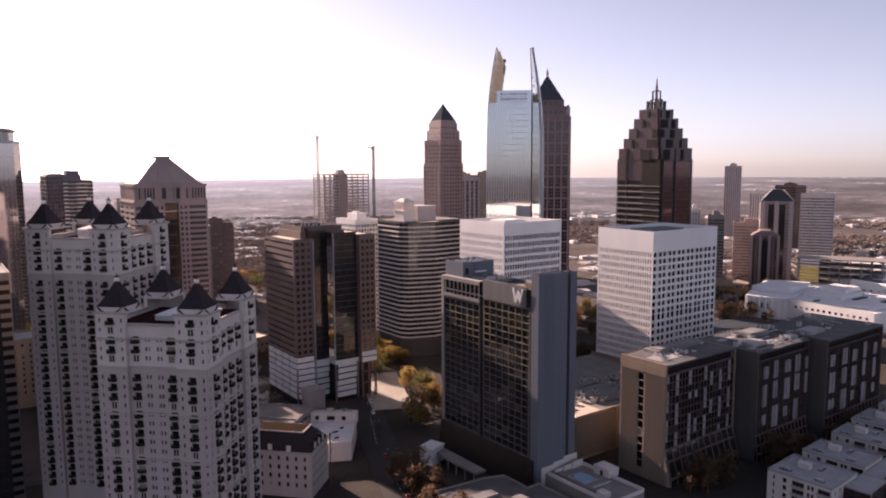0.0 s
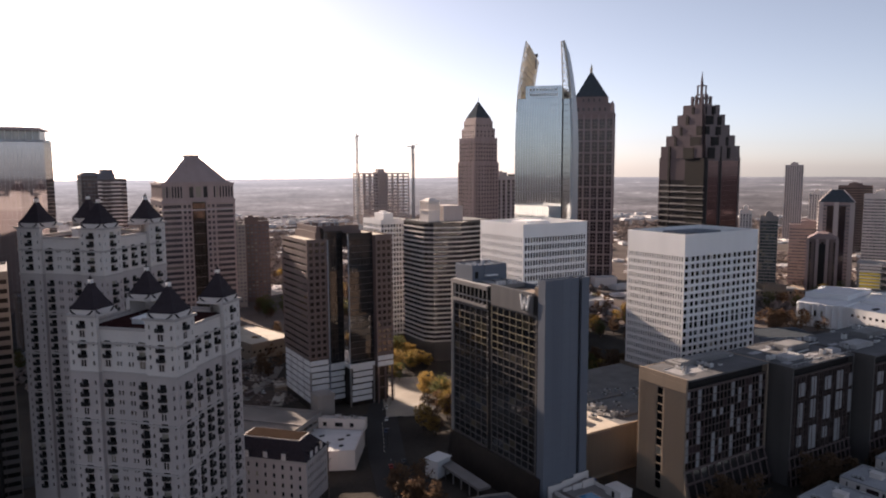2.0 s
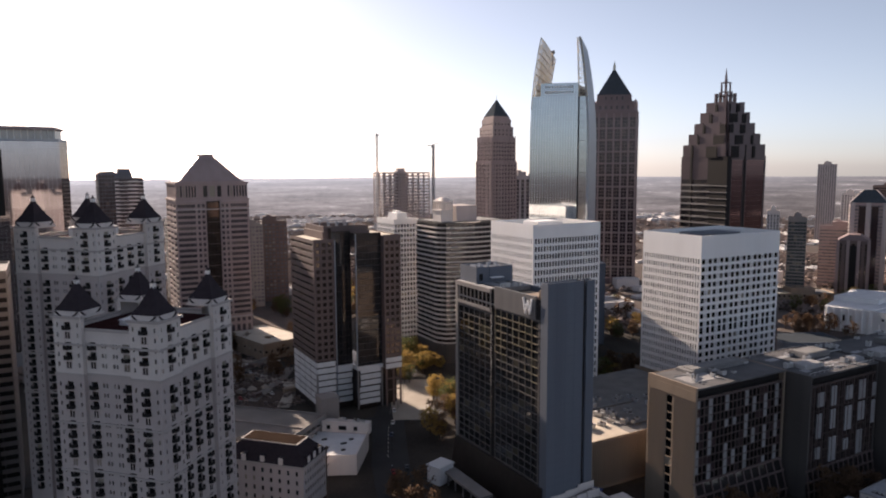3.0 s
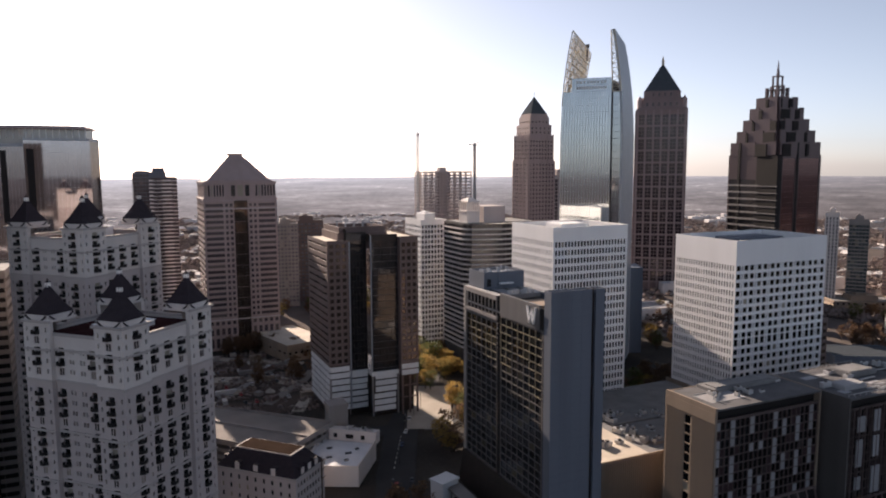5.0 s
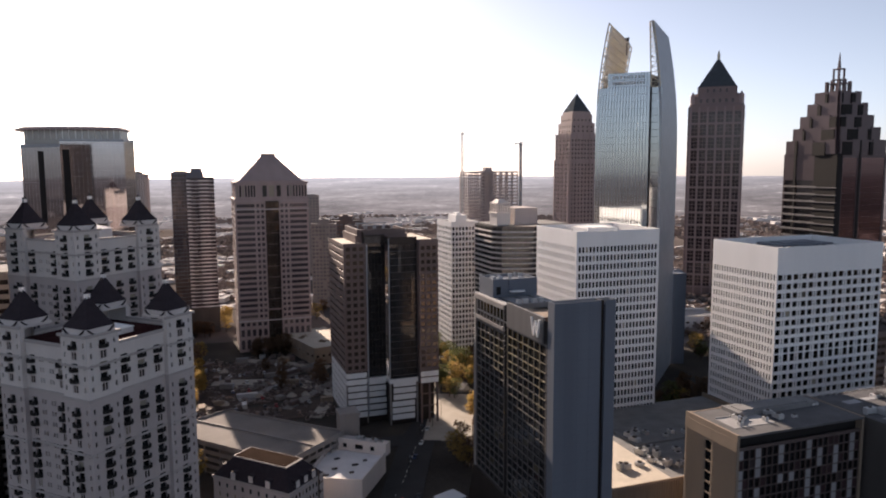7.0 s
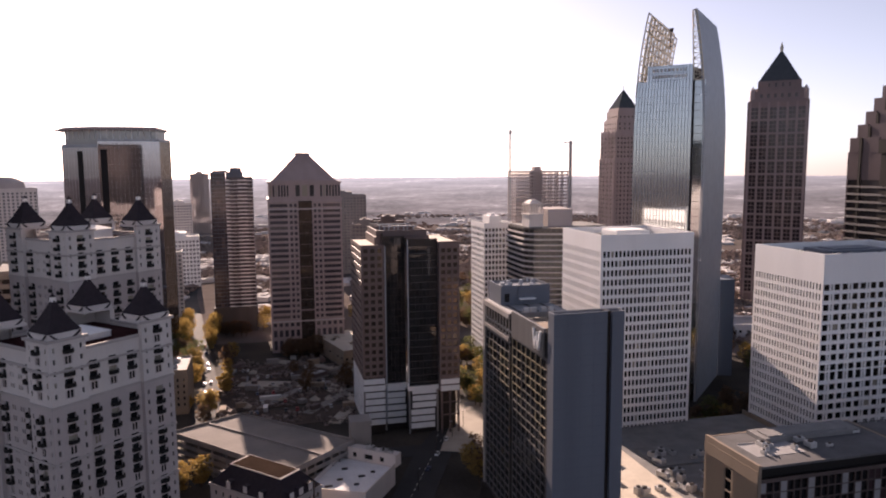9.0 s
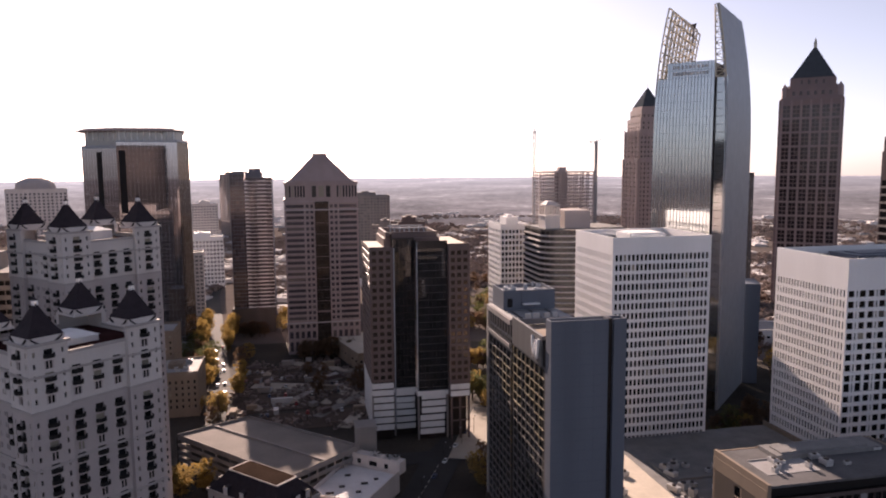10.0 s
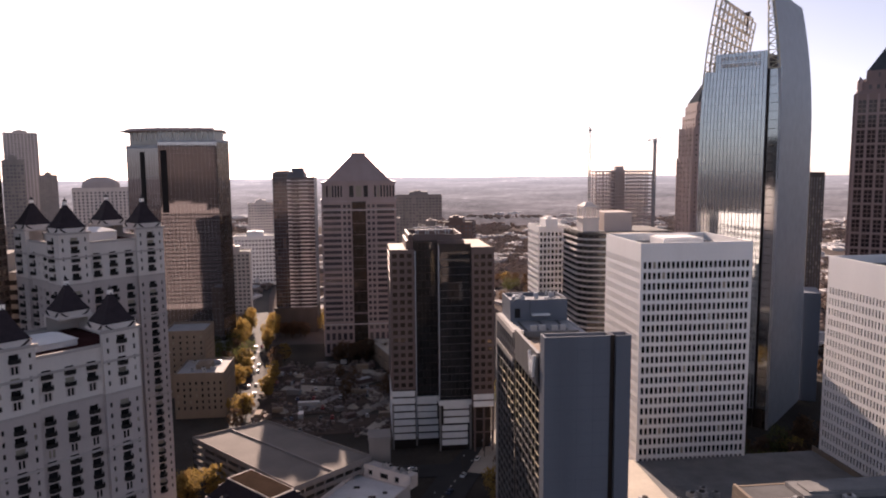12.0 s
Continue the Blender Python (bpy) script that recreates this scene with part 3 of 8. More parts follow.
part("mullion_grid", g, [M_GRID], hotel, "black window grid")
g = Geo()
g.box(0.62, 34.9, 5, 3.0, 38.1, 84.5)
part("vertical_slot", g, [M_RAIL], hotel, "black recessed vertical slot")
glaze(hotel, hops, G_HOTEL, 300)
# pale bronze window frames that stand proud on some bays
FRAMES = {}
for x, y, z, ang, w, h, c, r in hops:
    top = 20 - r
    near = y < 35.5
    if (near and (top <= 3 and c >= 3 or top <= 5 and c < 2 or top == 0 or 3 < top <= 7 and c >= 5 + (top % 2))) or (not near and 1 < top <= 5 and c > top - 2 and c % 7 != 3):
        key = round(w, 2)
        if key not in FRAMES:
            g = Geo()
            g.prism([(0, 0), (0.25, 0), (0.25, -w), (0, -w)], -0.13, 0.06)
            g.v += [(0.0, -0.02, 0.06), (0.25, -0.02, 0.06), (0.25, -0.14, 0.06), (0.0, -0.14, 0.06), (0.0, -0.02, h), (0.25, -0.02, h), (0.25, -0.14, h), (0.0, -0.14, h)]
            n0 = len(g.v) - 8
            g.f += [tuple(n0 + q for q in fq) for fq in ((0, 1, 5, 4), (1, 2, 6, 5), (2, 3, 7, 6), (3, 0, 4, 7), (4, 5, 6, 7))]
            g.m += [0] * 5
            FRAMES[key] = g.mesh("bay_frame", [M_GOLDFRAME])
        ob = new("bay_frame", FRAMES[key])
        ob.parent = hotel
        ob.location = (0.05, y, z)
g = Geo()
g.box(-0.1, 7.4, 77.4, 0.8, 35.0, 86.0)
part("sign_panel", g, [M_SIGNMETAL], hotel, "grey metal sign panel along the roof edge")
g = Geo()
g.box(0.35, 4.2, 5, 0.8, 7.4, 85.0)
part("corner_recess", g, [M_RAIL], hotel, "dark recess beside the end wall")
g = Geo()
e = [(0.0, 5.4), (1.15, 0.0), (2.2, 4.6), (3.25, 0.0), (4.4, 5.4)]
for (a, za), (b, zb) in zip(e, e[1:]):
    g.bar((-0.4, 14.6 - 1.25 * a, 79.0 + 1.1 * za), (-0.4, 14.6 - 1.25 * b, 79.0 + 1.1 * zb), 0.34)
part("sign_emblem", g, [M_WHITE], hotel, "pale zigzag emblem on the sign panel")
g = Geo()
g.box(-0.1, 38.0, 82.6, 20, 66.2, 84.3)          # far roof edge
g.box(-0.2, 38.0, 75.0, 0.7, 65.0, 76.3)
for k in range(9):
    g.box(0.0, 38.0 + 3.1 * k, 76.3, 0.35, 38.3 + 3.1 * k, 82.6)
g.box(-0.05, 64.4, 6, 4, 66.3, 84)
part("roof_edge", g, [M_CONC], hotel, "pale concrete roof edge band")
g = Geo()
g.box(0.9, 37.8, 76.3, 1.1, 65, 82.6)
part("penthouse_glass", g, [G_DARK], hotel)
g = Geo()
g.box(0.4, 4.7, 78.0, 18.0, 64.3, 78.5)
g.box(0.6, 38.0, 84.3, 20.0, 66.0, 84.5)
part("roof", g, [M_ROOF], hotel)
for x, w in ((4.0, 0.5), (10.6, 0.4), (16.4, 0.5)):
    g = Geo()
    g.box(x, 38.4, 84.5, x + w, 51.5, 84.75)
    part("roof_duct", g, [M_DARKMETAL], hotel)
g = Geo()
g.box(2.0, 52, 84.5, 20.5, 65.6, 90.4)
for q in ((2.0, 52, 20.5, 52.4), (2.0, 65.2, 20.5, 65.6), (2.0, 52.4, 2.4, 65.2), (20.1, 52.4, 20.5, 65.2)):
    g.box(q[0], q[1], 90.4, q[2], q[3], 91.4)
g.box(8.5, 51.6, 86, 14.5, 52.0, 91.4)
part("plant_room", g, [M_BLUEGREY], hotel, "blue-grey rooftop plant room")
g = Geo()
g.box(8.6, 49.6, 86.6, 14.4, 52, 87.0)
part("canopy", g, [M_WHITE], hotel, "small white canopy on the plant room")
g = Geo()
g.box(3.4, 51.9, 85.6, 5.2, 52.0, 88.6)
part("plant_door", g, [M_RAIL], hotel)
rv = random.Random(31)
for k in range(12):
    g = Geo()
    x, y, q = rv.uniform(3.4, 19), rv.uniform(53.5, 64), rv.uniform(0.3, 1.1)
    g.box(x - q, y - q * 0.8, 90.4, x + q, y + q * 0.8, 91.2 + rv.uniform(0, 1.3))
    part("roof_vent", g, [M_STEELGREY], hotel)
for x, y, q in ((6.5, 38.9, 0.9), (9.2, 39.2, 1.1), (12.8, 38.8, 1.0), (15.5, 39.0, 0.8)):
    g = Geo()
    g.box(x - q, y - 0.6, 84.5, x + q, y + 0.6, 86.0)
    part("roof_unit", g, [M_MECH], hotel)
g = Geo()
g.box(5, 8, 78.5, 9.5, 12, 81.2)
part("terrace_awning", g, [M_RED], hotel, "red canvas cover on the roof terrace")
g = Geo()
g.box(11, 7, 78.5, 17, 20, 85.6)
g.box(3.0, 20, 78.5, 17, 33, 83.0)
part("terrace_wall", g, [M_TAN], hotel)
g = Geo()
g.taper([(-2.6, 2), (0.3, 2), (0.3, 66), (-2.6, 66)], 0, [(-0.5, 2), (0.3, 2), (0.3, 66), (-0.5, 66)], 13.9)
part("podium_skirt", g, [M_DARKMETAL], hotel, "sloping dark glass skirt at street level")


# ---- condominium twin towers with corner turrets and slate pyramids ----
def balcony_mesh(w):
    """A bowed slab with a dark iron rail band that stands on its edge."""
    g = Geo()
    d = 1.25
    c = [(-w / 2, 0), (-w / 2, -d * 0.6), (-w / 4, -d), (w / 4, -d), (w / 2, -d * 0.6), (w / 2, 0)]
    g.prism(c, -0.2, 0.0, 0)
    i = len(g.v)
    for k in (1.0, 0.955):
        for x, y in c:
            g.v += [(x * k, y * k, 0.0), (x * k, y * k, 1.05)]
    n = len(c)
    for j in range(n - 1):
        a, q = i + 2 * j, i + 2 * n + 2 * j
        g.f += [(a, a + 2, a + 3, a + 1), (q + 2, q, q + 1, q + 3), (a + 1, a + 3, q + 3, q + 1)]
        g.m += [1, 1, 1]
    return g.mesh("balcony", [M_TRIM, M_RAIL])


BALC = balcony_mesh(2.6)


def condo_tower(cx, cy, top, floors_z0, label):
    """Square plan turned by 45 degrees; four proud corner turrets under slate pyramids."""
    t = thing("condominium_tower", cx, cy, 0, 45, label, "apartment tower", "twin condominium towers")
    R, C, w = 18.0, 16.6, 4.9            # proud corner face, centre face, half turret
    c = 13.2
    zt = top - 10.7                       # turret cornice
    zc = top - 14.4                       # centre parapet
    bands = [top - 18.7, top - 27.6, top - 42.3, top - 57.0, top - 71.7]
    split = bands[1]
    pitch, z0 = 2.95, floors_z0
    n_t = int((zt - 1.2 - z0) / pitch)
    base_t = zt - 1.0 - n_t * pitch
    n_c = int((zc - 0.6 - z0) / pitch)
    base_c = base_t
    n_c = int((zc - 0.3 - base_c) / pitch)
    wall, wins, balcs, lowwins = Geo(), [], [], []
    for side in range(4):
        a = 90 * side
        q = Matrix.Rotation(radians(a), 3, "Z")

        def at(u, n):
            v = q @ Vector((u, -n, 0))
            return (v.x, v.y)

        def strips(u0, n, zt_, plan, nfl):
            """Vertical strips of wall: plain, narrow windows or balcony doors; stone below the second band, stucco above."""
            for ua, ub, what, cols in plan:
                for mat, za, zb in ((1, 0.0, split), (0, split, zt_)):
                    rows = [r for r in (storeys(base_t, pitch, nfl, 0.95, 1.35) if what == "w" else storeys(base_t, pitch, nfl, 0.45, 2.1)) if r[0] > za and r[1] < zb] if cols else []
                    ops = facade(wall, at(u0 + ua, n), a, ub - ua, za, zb, cols, rows, 0.45, mat)
                    (wins if what == "w" else balcs).extend(ops)

        # turrets at both ends of this side
        for s, u0 in ((-1, -R), (1, R - 2 * w)):
            T = 2 * w
            plan = [(0, 2.6, "w", [(1.0, 1.65)]), (2.6, T - 2.6, "b", [(T / 2 - 2.6 - 1.15, T / 2 - 2.6 + 1.15)]), (T - 2.6, T, "w", [(0.95, 1.6)])] if side in (0, 3) else [(0, T, "w", [])]
            strips(u0, R, zt, plan, n_t)
            # the turret's inner cheeks
            i0, i1 = (at(u0 + 2 * w, R), at(u0 + 2 * w, C)) if s < 0 else (at(u0, C), at(u0, R))
            wall.poly(((*i0, 0), (*i1, 0), (*i1, split), (*i0, split)), 1)
            wall.poly(((*i0, split), (*i1, split), (*i1, zt), (*i0, zt)), 0)
        # centre
        Lc = 2 * (R - 2 * w)
        if side == 0:
            plan = [(0, 4.8, "b", [(1.5, 3.8)]), (4.8, Lc - 4.8, "b", [(Lc / 2 - 4.8 - 1.15, Lc / 2 - 4.8 + 1.15)]), (Lc - 4.8, Lc, "b", [(1.0, 3.3)])]
        elif side == 3:
            plan = [(0, 4.4, "b", [(1.2, 3.5)]), (4.4, Lc - 4.4, "w", [(1.0, 1.6), (2.1, 2.7), (Lc - 8.8 - 2.7, Lc - 8.8 - 2.1), (Lc - 8.8 - 1.6, Lc - 8.8 - 1.0)]), (Lc - 4.4, Lc, "b", [(0.9, 3.2)])]
        else:
            plan = [(0, Lc, "w", [])]
        strips(-R + 2 * w, C, zc, plan, n_c)
    part("wall", wall, [M_CREAM, M_STONE], t)
    # string courses and cornices
    def course(o, a, u0, u1, n0, n1, za, zb):
        trim = Geo()
        trim.obox(o, a, u0, u1, n0, n1, za, zb)
        part("string_course", trim, [M_TRIM], t, "projecting grey stucco moulding")

    for side in range(4):
        a = 90 * side
        q = Matrix.Rotation(radians(a), 3, "Z")

        def at2(u, n):
            v = q @ Vector((u, -n, 0))
            return (v.x, v.y)

        for z in bands:
            for u0, u1, n in ((-R - 0.25, -R + 2 * w + 0.25, R), (R - 2 * w - 0.25, R + 0.25, R), (-R + 2 * w + 0.25, R - 2 * w - 0.25, C)):
                course(at2(0, 0), a, u0, u1, n - 0.1, n + 0.28, z - 0.35, z + 0.3)
        for u0, u1 in ((-R - 0.6, -R + 2 * w + 0.5), (R - 2 * w - 0.5, R + 0.6)):
            course(at2(0, 0), a, u0, u1, R - 0.2, R + 0.65, zt - 0.35, zt + 0.35)
        course(at2(0, 0), a, -R + 2 * w, R - 2 * w, C - 0.3, C + 0.4, zc - 0.3, zc + 0.5)
    # turret drums, chevron gables and pyramids
    for sx, sy in ((-1, -1), (1, -1), (1, 1), (-1, 1)):
        x, y = sx * c, sy * c
        g = Geo()
        g.box(x - 4.45, y - 4.45, zt - 0.5, x + 4.45, y + 4.45, zt + 1.7)
        g.box(x - w - 0.0, y - w, zt - 0.3, x + w, y + w, zt + 0.36)
        drum = part("turret_drum", g, [M_CREAM], t)
        g = Geo()
        for a in range(4):
            q = Matrix.Rotation(radians(90 * a), 3, "Z")
            pts = [(-3.9, 1.35), (-2.7, 0.35), (-1.4, -0.25), (1.4, -0.25), (2.7, 0.35), (3.9, 1.35)]
            for (ua, za), (ub, zb) in zip(pts, pts[1:]):
                p1, p2 = q @ Vector((ua, -4.6, 0)), q @ Vector((ub, -4.6, 0))
                g.bar((x + p1.x, y + p1.y, zt + 0.2 + za), (x + p2.x, y + p2.y, zt + 0.2 + zb), 0.2)
        part("chevron_moulding", g, [M_SLATE], drum, "dark swag moulding below the eaves")
        g = Geo()
        e = 4.35
        sq = lambda k: [(x - k, y - k), (x + k, y - k), (x + k, y + k), (x - k, y + k)]
        g.stack(x, y, [(e * 1.3, zt + 1.6), (e * 1.414, zt + 1.75), (e * 1.414, zt + 2.0), (4.15, zt + 4.1), (2.35, zt + 6.7), (0.55, zt + 9.3)])
        part("pyramid_roof", g, [M_SLATE], t, "steep dark slate pyramid roof")
        g = Geo()
        for ax, ay in ((-0.4, -0.4), (0.4, -0.4), (0.4, 0.4), (-0.4, 0.4)):
            g.box(x + ax - 0.17, y + ay - 0.17, zt + 9.0, x + ax + 0.17, y + ay + 0.17, zt + 10.3)
        lantern = part("lantern", g, [M_WHITE], t, "small white lantern finial")
        g = Geo()
        g.stack(x, y, [(0.85, zt + 10.3), (0.85, zt + 10.45), (0.3, zt + 10.8), (0.05, zt + 11.6)])
        part("lantern_cap", g, [M_SLATE], lantern, "dark pointed cap")
    g = Geo()
    g.box(-C + 0.3, -C + 0.3, zc - 1.6, C - 0.3, C - 0.3, zc - 1.1)
    part("roof", g, [M_TERRACOTTA], t, "dark red flat roof between the turrets")
    g = Geo()
    hz_ = zc + (0.6 if top < 110 else 2.6)
    g.box(-5, -6, zc - 1.1, 7, 6, hz_)
    g.taper([(-5.4, -6.4), (7.4, -6.4), (7.4, 6.4), (-5.4, 6.4)], hz_, [(-2, -3), (4, -3), (4, 3), (-2, 3)], hz_ + 1.2)
    part("roof_house", g, [M_WHITE], t, "pale rooftop house")
    glaze(t, wins, G_DARK, 200)
    pier_geo = Geo()
    # balcony doors lie deep in the openings
    glaze(t, balcs, G_DARK, 0)
    for x, y, z, ang, w2, h, *_ in sorted(balcs, key=lambda q: -q[2])[:300]:
        if top < 110 and any(0.0 < z - bz < 2.95 for bz in bands):          # plain paired windows over each string course
            a = radians(ang)
            ux, uy, nx, ny = math.cos(a), math.sin(a), math.sin(a), -math.cos(a)
            for f0, f1 in ((0.0, 0.18), (0.42, 0.58), (0.82, 1.0)):
                g = Geo()
                p, q = (x + ux * w2 * f0 + nx * 0.44, y + uy * w2 * f0 + ny * 0.44), (x + ux * w2 * f1 + nx * 0.44, y + uy * w2 * f1 + ny * 0.44)
                g.poly([(*p, z - 0.02), (*q, z - 0.02), (*q, z + h + 0.02), (*p, z + h + 0.02)])
                pier_geo.v += [tuple(v) for v in g.v]
                n0 = len(pier_geo.v) - 4
                pier_geo.f.append((n0, n0 + 1, n0 + 2, n0 + 3))
                pier_geo.m.append(0)
            continue
        a = radians(ang)
        nx, ny = math.sin(a), -math.cos(a)
        ob = new("balcony", BALC)
        ob.parent = t
        ob.matrix_basis = pose(x + math.cos(a) * w2 / 2 + nx * 0.45, y + math.sin(a) * w2 / 2 + ny * 0.45, z, 0, 0, ang)
    if pier_geo.f:
        tagged(part("window_infill", pier_geo, [M_STONE], t), kind="stuff")
    return t


condo_tower(65.2, 235.3, 101.7, 2.0, "cream stucco condominium tower with slate pyramid turrets and balconies")
condo_tower(54.6, 301.4, 123.7, 12.0, "taller cream stucco condominium tower with slate pyramid turrets")


# ---- dark bronze office block on a white panelled podium ----
office = thing("office_block", 163, 364, 0, 0, "dark bronze office block with granite wings and white panelled podium", "office building")
g, ops = Geo(), []
orow = storeys(29.5, 3.62, 18, 0.7, 2.1)
ops += facade(g, (0, 0), 0, 11.5, 29, 95.5, even(3, 11.5, 2.2, 0.6), orow, 0.5)
ops += facade(g, (0, 41), -90, 41, 29, 95.5, [(1.5, 39.5)], storeys(29.5, 3.62, 18, 1.1, 1.3), 0.3)
facade(g, (11.5, 0), 90, 41, 29, 95.5, [], [], 0.5)
part("left_wing_wall", g, [M_BROWN], office)
g = Geo()
ops2 = facade(g, (37.5, -7.5), 0, 10.3, 22, 97.0, even(3, 10.3, 2.1, 0.5), storeys(29.5, 3.62, 18, 0.7, 2.1), 0.5)
facade(g, (47.8, -7.5), 90, 40, 22, 97.0, [], [], 0.5)
ops2 += facade(g, (37.5, -3.6), -90, 3.9, 22, 97.0, [], [], 0.5)
part("right_wing_wall", g, [M_BROWN], office)
glaze(office, ops + ops2, G_BRONZE, 180)
for nm, x0, y0, x1, z in (("left_wing_roof", 0, 0, 11.5, 95.3), ("right_wing_roof", 37.5, -7.5, 47.8, 96.8)):
    g = Geo()
    g.box(x0 + 0.3, y0 + 0.3, z - 1.0, x1 - 0.3, 38, z - 0.4, 0)
    g.box(x0 - 0.1, y0 - 0.1, z - 0.5, x1 + 0.1, y0 + 0.6, z + 0.5, 1)
    part(nm, g, [M_ROOFTAN, M_BROWN], office)
# recessed glass slot and projecting black glass bay
g = Geo()
ops = facade(g, (11.5, 4), 0, 11.0, 22, 99.5, even(6, 11.0, 1.72, 0.05), storeys(22.5, 3.62, 21, 0.12, 3.4), 0.12)
facade(g, (11.5, 41), -90, 37, 95, 101, [], [], 0.1)
part("slot_curtain_wall", g, [M_DARKMETAL], office)
glaze(office, ops, G_BLACK, 60)
g = Geo()
ops = facade(g, (22.5, -3.6), 0, 15.0, 22, 98.5, even(8, 15.0, 1.78, 0.05), storeys(22.5, 3.62, 20, 0.12, 3.4), 0.12)
facade(g, (22.5, 4), -90, 7.6, 22, 98.5, even(4, 7.6, 1.75, 0.05), storeys(22.5, 3.62, 20, 0.12, 3.4), 0.12)
part("bay_curtain_wall", g, [M_DARKMETAL], office)
glaze(office, ops, G_BLACK, 80)
g = Geo()
g.box(8, 8, 90, 36, 40, 99.0)
g.box(9, 9, 99.0, 35, 10, 102.0)
g.box(9, 38, 99.0, 35, 39, 102.0)
g.box(9, 10, 99.0, 10, 38, 102.0)
g.box(34, 10, 99.0, 35, 38, 102.0)
part("penthouse", g, [M_BROWN], office, "brown roof screen around the plant")
g = Geo()
for x in (14, 19, 24, 29):
    for y in (14, 30):
        g.box(x, y, 99.0, x + 0.6, y + 0.6, 103.6)
for y in (14, 30):
    g.box(13, y, 103.2, 31, y + 0.6, 103.8)
part("roof_frame", g, [M_STEELGREY], office, "open steel frame on the roof")
for x, y, z1 in ((11.6, -0.5, 95.0), (22.2, -4.2, 98.0)):
    g = Geo()
    g.box(x, y, 6, x + 0.5, y + 0.9, z1)
    part("corner_fin", g, [M_STEELGREY], office, "bright metal corner fin")
for k in range(19):
    g = Geo()
    g.box(22.7, -3.7, 26.05 + 3.62 * k, 37.4, -3.6, 26.2 + 3.62 * k)
    part("glass_band", g, [M_SIGNMETAL], office)
# podium: columns, white panels row by row
g = Geo()
g.box(0.6, 0.6, 0, 11, 40, 29)
g.box(11, 4.5, 0, 38, 40, 22)
g.box(23, -3.0, 0, 37, 5, 22)
g.box(38, -2.0, 0, 47.0, 30, 22)
part("podium_core", g, [M_DARKMETAL], office)


def wide_panel(w, h):
    g = Geo()
    g.box(0, -0.25, 0, w, 0.1, h)
    return g.mesh("white_panel", [M_PANELWHITE])


PAN_A, PAN_B, PAN_C, PAN_D = wide_panel(10.6, 2.7), wide_panel(9.6, 2.6), wide_panel(8.8, 2.7), wide_panel(12.2, 2.7)
def put_panel(me, x, y, z, ang=0):
    ob = new("white_panel", me)
    ob.parent = office
    ob.matrix_basis = pose(x, y, z, 0, 0, ang)


for k in range(7):
    put_panel(PAN_A, 0.5, 0.45, 4.6 + 3.5 * k)
    for j in range(4):
        put_panel(PAN_C, 0.45, 40.2 - 10.1 * j, 4.6 + 3.5 * k, -90)
for k in range(6):
    put_panel(PAN_B, 12.3 if k > 2 else 12.8, 4.2 if k < 4 else 3.0, 3.2 + 3.5 * k)
    put_panel(PAN_D, 23.4 if k < 3 else 24.2, -3.3 - (0.8 if k < 3 else 0.3), 2.6 + 3.5 * k)
for x, y in ((11.6, 3.4), (22.2, -4.4), (36.6, -4.4), (0.2, -0.1)):
    g = Geo()
    g.box(x, y, 0, x + 0.8, y + 0.8, 22.4)
    part("podium_column", g, [M_CONC], office)
g = Geo()
g.prism([(11.6, 2.6), (22.0, 2.6), (22.0, -4.6), (37.5, -4.6), (37.5, -3.6), (22.9, -3.6), (22.9, 4.0), (11.6, 4.0)], 22.2, 24.4)
part("podium_lip", g, [M_PANELWHITE], office, "pale lip over the podium")
for k in range(2):
    put_panel(PAN_B, 37.9, -7.8, 22.0 + 3.4 * k)
g = Geo()
for x in (38.2, 42.5, 46.8):
    g.box(x, -7.2, 0, x + 0.9, -6.3, 22)
for z in (9.0, 15.5, 21.4):
    g.box(38.2, -7.2, z, 47.7, -6.4, z + 0.5)
part("podium_frame", g, [M_BROWN], office, "open brown podium frame")

# ---- rose granite tower with stepped pyramid roof ----
rose = thing("pyramid_tower", 121, 540, 0, 0, "rose granite office tower under a truncated pyramid roof", "office tower")
g = Geo()
prow = storeys(24, 4.05, 21, 1.0, 2.25)
left = [(1.2, 13.6), (15.0, 17.0), (18.2, 20.2)]
right = [(1.0, 3.0), (4.2, 6.2), (7.6, 20.0)]
base_l = even(5, 21.2, 2.4, 0.5)
lower = [(2.0, 9.0), (11.5, 16.5), (19.0, 21.8)]
ops = facade(g, (0, 0), 0, 21.2, 0, 23, base_l, lower, 0.7) + facade(g, (31, 0), 0, 21.2, 0, 23, base_l, lower, 0.7)
ops += facade(g, (0, 0), 0, 21.2, 23, 112, left, prow, 0.5)
ops += facade(g, (31, 0), 0, 21.2, 23, 112, right, prow, 0.5)
ops += facade(g, (0, 45), -90, 45, 0, 112, [(1.5, 12), (14, 16), (18, 27), (29, 31), (33, 43.5)], prow, 0.5)
ops += facade(g, (52.2, 0), 90, 45, 0, 112, [(1.5, 12), (14, 16), (18, 27), (29, 31), (33, 43.5)], prow, 0.5)
facade(g, (52.2, 45), 180, 52.2, 0, 112, [], [], 0.5)
part("wall", g, [M_ROSE], rose)
glaze(rose, ops, G_MAUVE, 200)
g = Geo()
ops = facade(g, (21.2, 1.6), 0, 9.8, 0, 112, even(4, 9.8, 2.2, 0.2), storeys(8, 4.05, 25, 0.15, 3.75), 0.2)
part("centre_bay", g, [M_DARKMETAL], rose, "recessed dark glass centre bay")
glaze(rose, ops, G_BRONZE, 40)
for z in (22.4, 104.0, 110.4):
    g = Geo()
    g.box(-0.35, -0.4, z, 52.55, 0.0, z + 0.9)
    part("stone_course", g, [M_STONE], rose)
